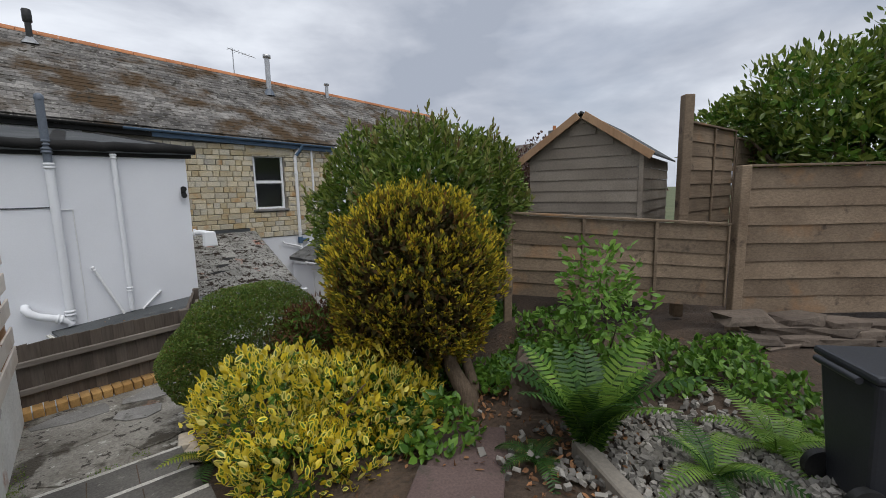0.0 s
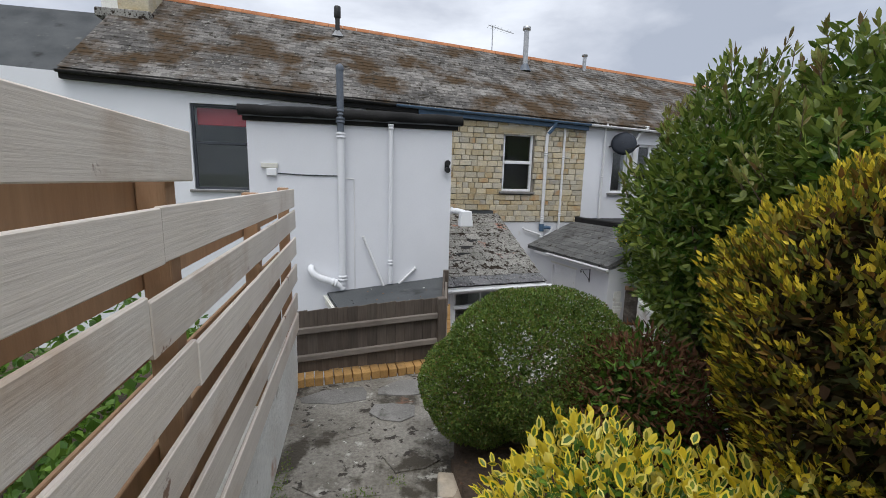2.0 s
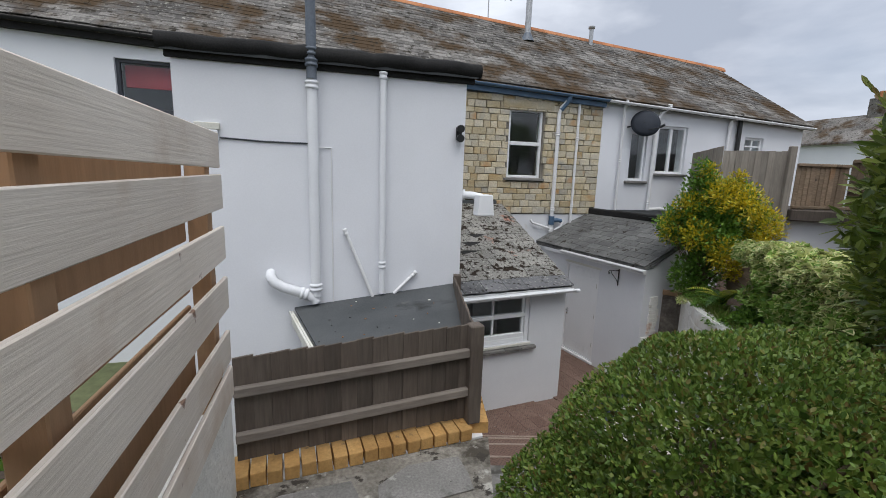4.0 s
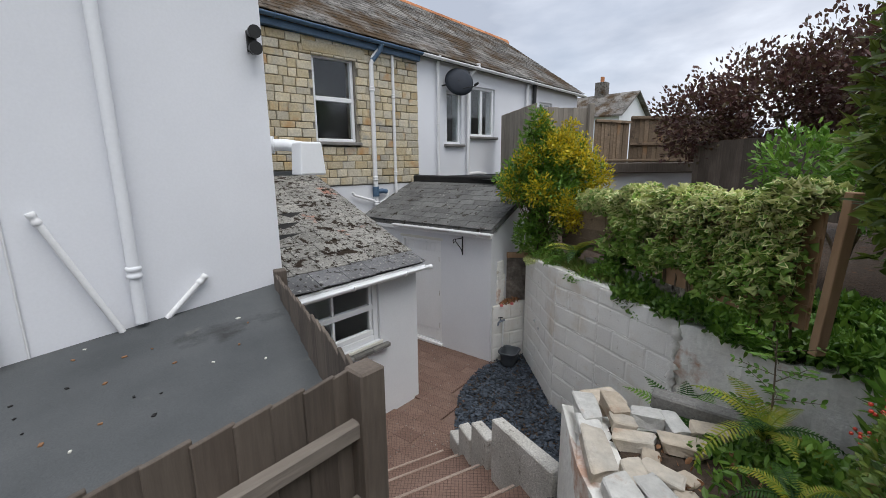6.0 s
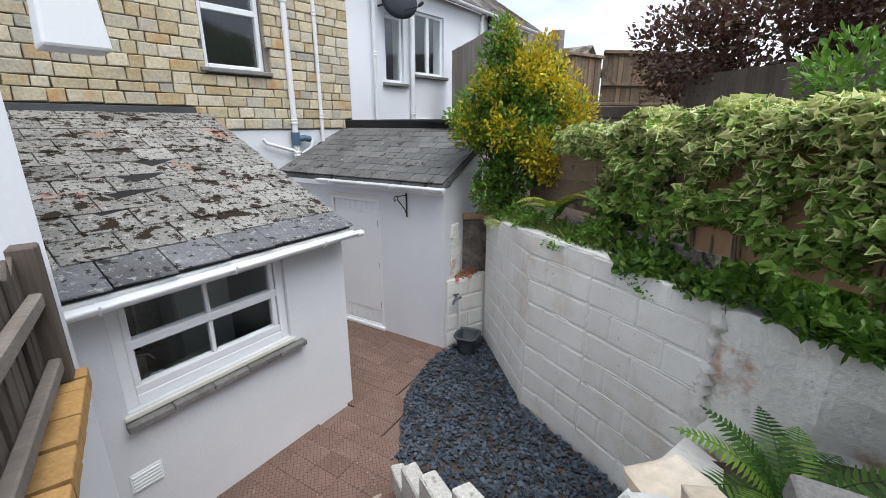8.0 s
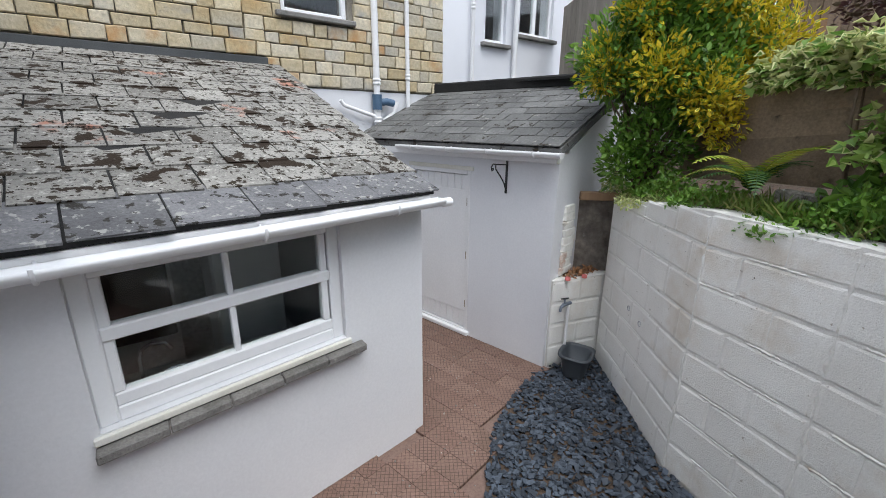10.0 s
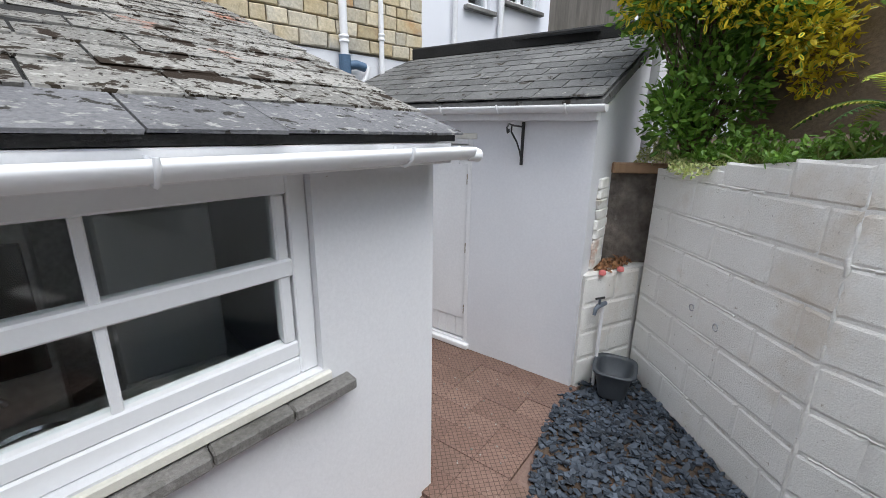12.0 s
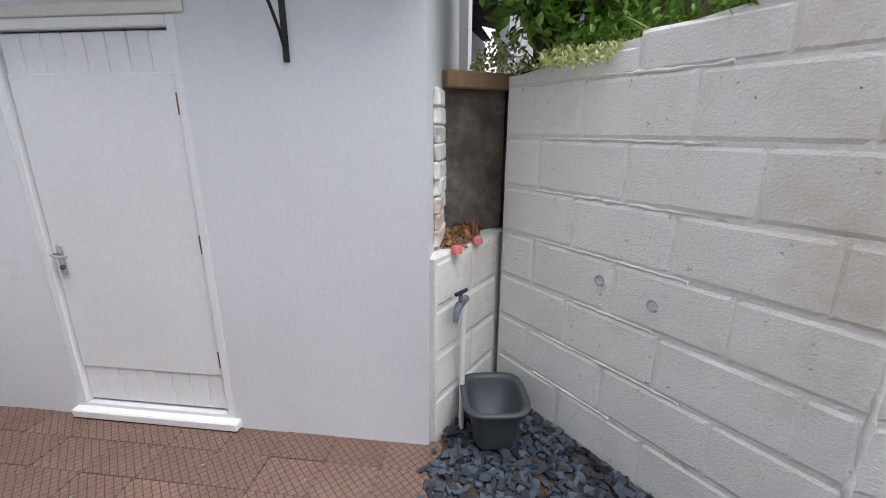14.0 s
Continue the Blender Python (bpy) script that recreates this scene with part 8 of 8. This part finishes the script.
# ivy over the fence
IVY_SHAPE = [(0.0, 0.0), (0.12, 0.55), (0.5, 0.3), (1.0, 0.0)]
iv = thing("ivy", "variegated cream and green ivy spilling over the fence", "ivy", at=(5.0, 7.3, 2.4))
IP, ID = [], []
fa, fb = Vector((6.2, 8.9)), Vector((4.08, 5.98))
fd = (fb - fa).normalized()
fn = Vector((fd.y, -fd.x))
if fn.dot(Vector((-1, 1))) < 0:
    fn = -fn
for k in range(15000):
    u = rng.random()
    if u < 0.3 and rng.random() < 0.55:
        u = 0.3 + 0.7 * rng.random()
    top = 3.14 + 0.22 * u + 0.16 * noise.noise(Vector((u * 9, 0, 2)))
    low = 2.95 - 0.2 * noise.noise(Vector((u * 7, 4, 2))) if u < 0.25 else 2.5 + 0.2 * noise.noise(Vector((u * 7, 4, 2)))
    if rng.random() < 0.35:
        z, o = top + rng.uniform(-0.05, 0.09), rng.uniform(-0.22, 0.2)
    else:
        z = top - (top - low) * rng.random() ** 1.4
        o = 0.05 + 0.2 * rng.random() * (1 + noise.noise(Vector((u * 8, z * 3, 5))))
    if noise.noise(Vector((u * 11, z * 4, 8))) > 0.25 and z < top - 0.15:
        continue
    p = fa.lerp(fb, u) + fn * o
    IP.append((p.x, p.y, z))
    ID.append((fn.x * 0.8 + rng.normal() * 0.6, fn.y * 0.8 + rng.normal() * 0.6, rng.normal() * 0.5 - 0.1))
IP, ID = np.array(IP), np.array(ID)
half = rng.random(len(IP)) < np.clip((IP[:, 2] - 2.5) * 1.3, 0.15, 0.9)
under(new("variegated_leaves", leaves("variegated_leaves", IP[half], ID[half], rng, 0.066, 0.062, [L_IVY_RIM, L_IVY], IVY_SHAPE, rim=0.55)), iv, "cream-edged ivy leaves")
under(new("green_leaves", leaves("green_leaves", IP[~half], ID[~half], rng, 0.07, 0.064, L_IVY, IVY_SHAPE)), iv, "plain green ivy leaves")
bm = bmesh.new()
for k in range(22):
    u = rng.uniform(0.2, 1)
    p = fa.lerp(fb, u) + fn * 0.04
    tube(bm, [(p.x, p.y, 2.35), (p.x + rng.uniform(-0.15, 0.15), p.y + 0.03, 2.75), (p.x + rng.uniform(-0.2, 0.2), p.y + 0.03, 3.2)], [0.01, 0.008, 0.004], 5)
part("stem", bm, BARK, iv, kind="stuff")
# creeping stems over the corner
carpet("corner_creeper", "small-leaved creeper hanging over the recess corner", [(6.55, 10.25, 0.25, 0.2), (6.1, 9.75, 0.25, 0.25)], 1500, 0.035, 0.022, [L_IVY_RIM, L_IVY], rng, 0.22, rim=0.5, zf=lambda x, y: 1.93)
# young rowan beside the rockery
ry = thing("rowan_seedling", "thin rowan seedling with paired leaflets", "seedling", at=(2.95, 5.95, 2.15))
bm = bmesh.new()
tube(bm, [(2.95, 5.95, 2.1), (2.96, 5.96, 2.4), (2.94, 5.98, 2.72)], [0.006, 0.005, 0.003], 6)
rp, rd = [], []
for k in range(12):
    z = 2.3 + 0.035 * k
    az = 2.4 * k
    d = Vector((math.cos(az), math.sin(az), 0.25)).normalized()
    s = Vector((-d.y, d.x, 0))
    p0 = Vector((2.955, 5.96, z))
    tube(bm, [p0, p0 + d * 0.2], [0.003, 0.0015], 4)
    for q in range(1, 6):
        for sg in (-1, 1):
            rp.append(p0 + d * 0.04 * q)
            rd.append(s * sg + d * 0.4)
part("stem", bm, BARK, ry, kind="stuff")
under(new("foliage", leaves("foliage", np.array(rp), np.array(rd), rng, 0.055, 0.022, L_BRIGHT)), ry, kind="stuff")

# gravel and slate chips: small flat stones
def chips(name, label, pts, size, thick, material, rng, tilt=0.35):
    n = len(pts)
    V, F = [], []
    base = np.array([(0, 2, 3, 1), (4, 5, 7, 6), (0, 1, 5, 4), (2, 6, 7, 3), (0, 4, 6, 2), (1, 3, 7, 5)])
    for k, p in enumerate(pts):
        m = Matrix.Translation(p) @ Euler((rng.normal() * tilt, rng.normal() * tilt, rng.uniform(0, 6.28))).to_matrix().to_4x4()
        sx, sy, sz = size * rng.uniform(0.5, 1.4), size * rng.uniform(0.4, 1.0), thick * rng.uniform(0.6, 1.4)
        for z in (-sz, sz):
            for y in (-sy, sy):
                for x in (-sx, sx):
                    V.append(tuple(m @ Vector((x * rng.uniform(0.6, 1.1), y * rng.uniform(0.6, 1.1), z))))
        F += (base + 8 * k).tolist()
    return tagged(new(name, mesh_from(name, V, F, material)), label, "gravel", kind="stuff")


def in_poly(poly, x, y):
    c = False
    for (x0, y0), (x1, y1) in zip(poly, poly[1:] + poly[:1]):
        if (y0 > y) != (y1 > y) and x < (x1 - x0) * (y - y0) / (y1 - y0) + x0:
            c = not c
    return c


CHIP_POLY = [(2.6, 7.05), (4.62, 7.06), (5.0, 8.03), (5.26, 8.84), (6.42, 10.18), (5.72, 10.36), (5.5, 10.4), (5.2, 10.32), (4.8, 10.18), (4.41, 9.97), (4.05, 9.65), (3.75, 9.38), (3.42, 9.0), (3.2, 8.6), (2.9, 7.9)]
setting("chip_bed", (lambda b: (prism(b, CHIP_POLY, -0.06, -0.012), b)[1])(bmesh.new()), SOIL, "dark bed under the slate chips", "bed")
pts = []
while len(pts) < 6500:
    x, y = rng.uniform(2.6, 6.5), rng.uniform(7.0, 10.45)
    if in_poly(CHIP_POLY, x, y):
        pts.append((x, y, rng.uniform(-0.01, 0.022)))
chips("slate_chips", "blue-grey slate chippings filling the yard edge", pts, 0.027, 0.005, CHIP, rng, 0.3)
pts = []
while len(pts) < 2600:
    x, y = 2.95 + rng.normal() * 0.55, 0.6 + rng.normal() * 0.5
    pts.append((x, y, bed_z(x, y) + 0.045 + rng.uniform(-0.01, 0.02)))
chips("pale_gravel", "pale angular gravel in the garden bed", pts, 0.028, 0.014, GRAVEL, rng, 0.5)

# ---- pieces of walls, roofs and floors ----
def rough_block(name, sx, sy, sz, seed, mat, bulge=0.012, wob=0.006, cuts=1):
    """A block with its outer face at y = -sy, slightly pillowed and uneven."""
    r = np.random.default_rng(seed)
    bm = bmesh.new()
    box(bm, -sx / 2, sx / 2, -sy, 0, -sz / 2, sz / 2)
    for v in bm.verts:
        v.co.x += r.uniform(-wob, wob)
        v.co.z += r.uniform(-wob, wob)
    front = [f for f in bm.faces if f.normal.y < -0.5 or sum(v.co.y for v in f.verts) / 4 < -sy * 0.9]
    bm.normal_update()
    front = [f for f in bm.faces if f.normal.y < -0.5]
    ret = bmesh.ops.inset_region(bm, faces=front, thickness=min(sx, sz) * 0.1, depth=bulge)
    me = bpy.data.meshes.new(name)
    bm.normal_update()
    bm.to_mesh(me)
    bm.free()
    me.materials.append(mat)
    return me


# coursed stone of the house
rp_ = np.random.default_rng(44)
widths = [0.18, 0.24, 0.3, 0.36]
stone_me = {w: [rough_block("stone", w - 0.014, 0.05, 0.156, 7 * i + int(w * 100), STONE, 0.01, 0.008) for i in range(4)] for w in widths}
thin_me = {w: [rough_block("stone", w - 0.014, 0.05, 0.118, 70 * i + int(w * 100), STONE, 0.01, 0.008) for i in range(2)] for w in widths}
z = 3.18
row = 0
while z < 6.05:
    h = 0.13 if row % 4 == 3 else 0.168
    x = 0.34
    while x < 6.73:
        w = widths[int(rp_.integers(0, 4))]
        if 6.75 - (x + w) < 0.2:
            w = 6.75 - x
        nw = min(widths, key=lambda q: abs(q - w))
        c = x + w / 2
        win = SW if x > 2.5 else SW2
        a, b = win[0] - 0.02, win[1] + 0.02
        zs = (win[2] - 0.08, win[3] + 0.02)
        mid = z + h / 2
        hit = mid > zs[0] and mid < zs[1] and x + w > a and x < b
        if hit:
            if x < a - 0.1:
                w = a - x
                c = x + w / 2
                hit = False
            elif x + w > b + 0.1:
                nx = b
                w = x + w - b
                x = nx
                c = x + w / 2
                hit = False
        if not hit and mid < eave_z(c) - 0.2 and not (c < 3.9 and mid < 3.5):
            me = (thin_me if h < 0.15 else stone_me)[nw][int(rp_.integers(0, 2 if h < 0.15 else 4))]
            ob = piece("stone", me, Matrix.Translation((c, HOUSE_Y + 0.026, mid)) @ Matrix.Diagonal((w / nw, 1, 1, 1)), stone_wall)
        x += w
    z += h
    row += 1
# lintel and sill course round the window
for a, b, z0_, z1_ in ((SW[0] - 0.2, SW[1] + 0.25, SW[3] + 0.0, SW[3] + 0.2),):
    part("lintel", bbox(a, b, HOUSE_Y - 0.045, HOUSE_Y + 0.02, z0_, z1_, 0.012), STONE, stone_wall, "grey stone lintel")

# blocks of the retaining wall
COURSE = 0.272


def painted_block(name, w, h, seed, depth=0.006):
    """A block face with soft, crumbled edges under thick paint, its outer face at y = -depth."""
    off = Vector((seed * 3.7, seed * 1.3, 0))
    nx, nz = max(4, int(w / 0.026)), 11
    bm = bmesh.new()
    grid = []
    for i in range(nx + 1):
        col = []
        for k in range(nz + 1):
            u, q = i / nx, k / nz
            x, z = (u - 0.5) * w, (q - 0.5) * h
            ragged = noise.noise(Vector((x * 11, z * 11, 0)) + off)
            bed = min(1.0, max(0.0, (min(q, 1 - q) * h + 0.008 * ragged) / 0.007))
            side = 0.25 + 0.75 * min(1.0, max(0.0, (min(u, 1 - u) * w + 0.008 * ragged) / 0.01))
            y = -depth * min(bed, side) - 0.002 * noise.noise(Vector((x * 6, z * 6, 4)) + off) - 0.001 * ragged
            if q in (0, 1):
                y = 0.003
                z += 0.006 * ragged
            if u in (0, 1):
                x += 0.005 * ragged
                y = 0.001
            col.append(bm.verts.new((x, y, z)))
        grid.append(col)
    for a, b in zip(grid, grid[1:]):
        for k in range(nz):
            bm.faces.new((a[k], b[k], b[k + 1], a[k + 1]))
    me = bpy.data.meshes.new(name)
    bm.normal_update()
    bm.to_mesh(me)
    bm.free()
    me.materials.append(BLOCK_W)
    return me


blk = {k: [painted_block("block", k, COURSE - 0.012, 5 * i + int(k * 10)) for i in range(5)] for k in (0.5, 0.25)}
for i in range(len(WALL_PTS) - 1):
    a, b = Vector(WALL_PTS[i]), Vector(WALL_PTS[i + 1])
    n = (b - a).length
    d = (b - a).normalized()
    yaw = math.degrees(math.atan2(d.y, d.x))
    for r in range(8):
        z0_ = COURSE * r
        s = 0.0
        first = 0.26 if (r + i) % 2 else 0.51
        while s < n - 0.02:
            w = min(first, n - s)
            first = 0.51
            if n - s - w < 0.1:
                w = n - s
            top = WALL_TOP[i] + (WALL_TOP[i + 1] - WALL_TOP[i]) * (s + w / 2) / n
            h = min(COURSE, top - 0.004 - z0_)
            if r == 7:
                h = top - 0.004 - z0_
            if h > 0.05:
                key = 0.5 if w > 0.36 else 0.25
                p = a + d * (s + w / 2)
                m = Matrix.Translation((p.x, p.y, z0_ + h / 2)) @ Matrix.Rotation(radians(yaw), 4, "Z") @ pose(0, 0, 0, float(rp_.uniform(-0.25, 0.25)), float(rp_.uniform(-0.2, 0.2)), float(rp_.uniform(-0.25, 0.25))) @ Matrix.Diagonal(((w + 0.003) / key, 1, (h - 0.003) / (COURSE - 0.012), 1))
                piece("block", blk[key][int(rp_.integers(0, 5))], m, retaining)
            s += w


def crust(name, pts, r, parent, seed, label):
    """A lumpy smear of mortar along points."""
    bm = bmesh.new()
    rngc = np.random.default_rng(seed)
    fine = []
    for a, b in zip(pts, pts[1:]):
        fine += [Vector(a).lerp(Vector(b), k / 14) for k in range(14)]
    tube(bm, [p + Vector(rngc.normal(size=3)) * r * 0.22 for p in fine], [r * rngc.uniform(0.3, 1.3) for p in fine], 7)
    return part(name, bm, MORTAR_W, parent, label, smooth=True)


for i in range(3):
    a, b = Vector(WALL_PTS[i]), Vector(WALL_PTS[i + 1])
    for r in range(1, 8):
        u0 = float(rp_.uniform(0.0, 0.5))
        u1 = min(1.0, u0 + float(rp_.uniform(0.25, 0.6)))
        p, q = a.lerp(b, u0), a.lerp(b, u1)
        crust("mortar_bead", [(p.x, p.y, COURSE * r), ((p.x + q.x) / 2, (p.y + q.y) / 2, COURSE * r + 0.003), (q.x, q.y, COURSE * r)], 0.009, retaining, 40 + 10 * i + r, "")
for (x, y), top, r in ((WALL_PTS[1], 2.12, 0.013), (WALL_PTS[2], 2.1, 0.014), (WALL_PTS[3], 2.04, 0.06)):
    crust("mortar_seam", [(x + 0.006, y, 0.02), (x + 0.004, y, 0.8), (x + 0.006, y, 1.4), (x + 0.004, y, top)], r, retaining, int(x * 100), "crusty smear of painted mortar at a bend")
# blocks of the ledge
a, b = Vector((6.34, 10.205)), Vector((5.7, 10.4))
d = (b - a).normalized()
for r in range(4):
    s = 0.0
    for w in ((0.3, 0.45) if r % 2 else (0.42, 0.34)):
        w = min(w, (b - a).length - s)
        p = a + d * (s + w / 2)
        piece("block", blk[0.5][r % 5], Matrix.Translation((p.x, p.y, 0.13 + COURSE * 0.97 * r)) @ Matrix.Rotation(math.atan2(d.y, d.x) + math.pi, 4, "Z") @ Matrix.Diagonal(((w - 0.006) / 0.5, 0.8, 0.965, 1)), ledge_core)
        s += w


# slates of the lean-to and the store
def slate_me(name, w, l, mat, seed):
    r = np.random.default_rng(seed)
    bm = bmesh.new()
    box(bm, -w / 2, w / 2, 0, l, -0.006, 0.006)
    for v in bm.verts:
        v.co.x += r.uniform(-0.003, 0.003)
        v.co.y += r.uniform(-0.006, 0.006) if v.co.y < l / 2 else 0
    me = bpy.data.meshes.new(name)
    bm.normal_update()
    bm.to_mesh(me)
    bm.free()
    me.materials.append(mat)
    return me


def lay_slates(parent, point, x0, x1, rows, w, mat, seed, first=None, left=None):
    r = np.random.default_rng(seed)
    ln = (point(x0, 1) - point(x0, 0)).length / rows
    mes = [slate_me("slate", w - 0.012, ln * 1.2, mat, seed + k) for k in range(5)]
    low = [slate_me("slate", w - 0.009, ln * 1.2, first or mat, seed + k) for k in range(5)]
    for i in range(rows):
        x = x0 - (w / 2 if i % 2 else 0)
        while x < x1 - 0.01:
            xa, xb = max(x, x0), min(x + w, x1)
            if left is not None:
                xa = max(xa, left(i / rows))
            if xb - xa > 0.05:
                p, q = point((xa + xb) / 2, i / rows, 0.012), point((xa + xb) / 2, (i + 1) / rows, 0.012)
                e = point(xb, i / rows, 0.012) - point(xa, i / rows, 0.012)
                yv = (q - p).normalized()
                xv = e.normalized()
                zv = xv.cross(yv)
                m = Matrix((xv, yv, zv)).transposed().to_4x4()
                m.translation = p + zv * 0.001 - yv * (0.02 if i == 0 else 0.0)
                k = int(r.integers(0, 5))
                piece("slate", (low if i == 0 else mes)[k], m @ pose(0, float(r.uniform(-0.006, 0.004)), 0, -1.5 + float(r.uniform(-0.15, 0.15)), 0, float(r.uniform(-0.25, 0.25))) @ Matrix.Diagonal(((xb - xa) / w, 1, 1, 1)), parent)
            x += w


lay_slates(kit_roof_ob, kit_roof, KR_X0, KR_X1, 11, 0.4, SLATE_LICHEN, 51, SLATE_EAVE, left=lambda u: ext_side(kit_roof(1.3, u).y))
part("flashing", bbox(0.35, 3.9, HOUSE_Y - 0.06, HOUSE_Y - 0.026, 3.38, 3.5, 0.006), FELT_GREY, kit, "grey mortar flashing along the roof top")
store_roof = [o for o in store.children if o.name.startswith("roof")][0]
lay_slates(store_roof, lambda s, u, lift=0.0: shed_roof(SHED_LEN - s, u, lift), 0.0, SHED_LEN + 0.05, 9, 0.34, SLATE_SHED, 61)

# brick coping on the plinth
cb = [rough_block("brick", 0.096, 0.23, 0.1, 90 + k, YELLOW_BRICK, 0.004, 0.004) for k in range(4)]
for a, b, za in (((-0.8, 6.6), (1.0, 6.8), 2.05), ((1.05, 6.82), (1.6, 9.3), 2.05)):
    a, b = Vector(a), Vector(b)
    n = int((b - a).length / 0.108)
    d = (b - a).normalized()
    for k in range(n):
        p = a + d * (0.054 + 0.108 * k)
        piece("brick", cb[k % 4], Matrix.Translation((p.x, p.y, za + float(rp_.uniform(-0.004, 0.004)))) @ Matrix.Rotation(math.atan2(d.y, d.x), 4, "Z") @ pose(0, 0.21, 0, 0, 0, float(rp_.uniform(-1.5, 1.5))), plinth)

# pavers of the yard
PAVE_POLY = [(1.75, 9.36), (1.8, 9.2), (3.3, 9.0), (3.42, 9.02), (3.75, 9.4), (4.05, 9.67), (4.41, 9.99), (4.8, 10.2), (5.2, 10.34), (5.62, 10.42), (5.05, 13.55), (3.99, 13.55), (3.99, 10.45), (1.55, 10.2)]
pm = []
for k in range(3):
    bm = bmesh.new()
    box(bm, -0.149, 0.149, -0.109, 0.109, -0.03, 0.0)
    chamfer(bm, 0.002)
    me = bpy.data.meshes.new("paver")
    bm.normal_update()
    bm.to_mesh(me)
    bm.free()
    me.materials.append(PAVER_TREAD)
    pm.append(me)
pave = bpy.data.objects["yard_base"]
ux, uy = Vector((0.179, -0.984)), Vector((0.984, 0.179))
for i in range(-22, 22):
    for j in range(-26, 26):
        c = Vector((4.0, 10.5)) + ux * 0.3 * i + uy * 0.22 * j
        if in_poly(PAVE_POLY, c.x, c.y):
            piece("paver", pm[(i + j) % 3], Matrix.Translation((c.x, c.y, float(rp_.uniform(-0.002, 0.002)))) @ Matrix.Rotation(math.atan2(-0.984, 0.179), 4, "Z"), pave)
# grit on the paving
pts = [(float(rp_.uniform(2.4, 5.3)), float(rp_.uniform(9.2, 12.0)), 0.004) for k in range(240)]
pts = [p for p in pts if in_poly(PAVE_POLY, p[0], p[1])]
chips("white_grit", "scattered pale grit on the paving", pts, 0.008, 0.003, GRAVEL, rng, 0.3)
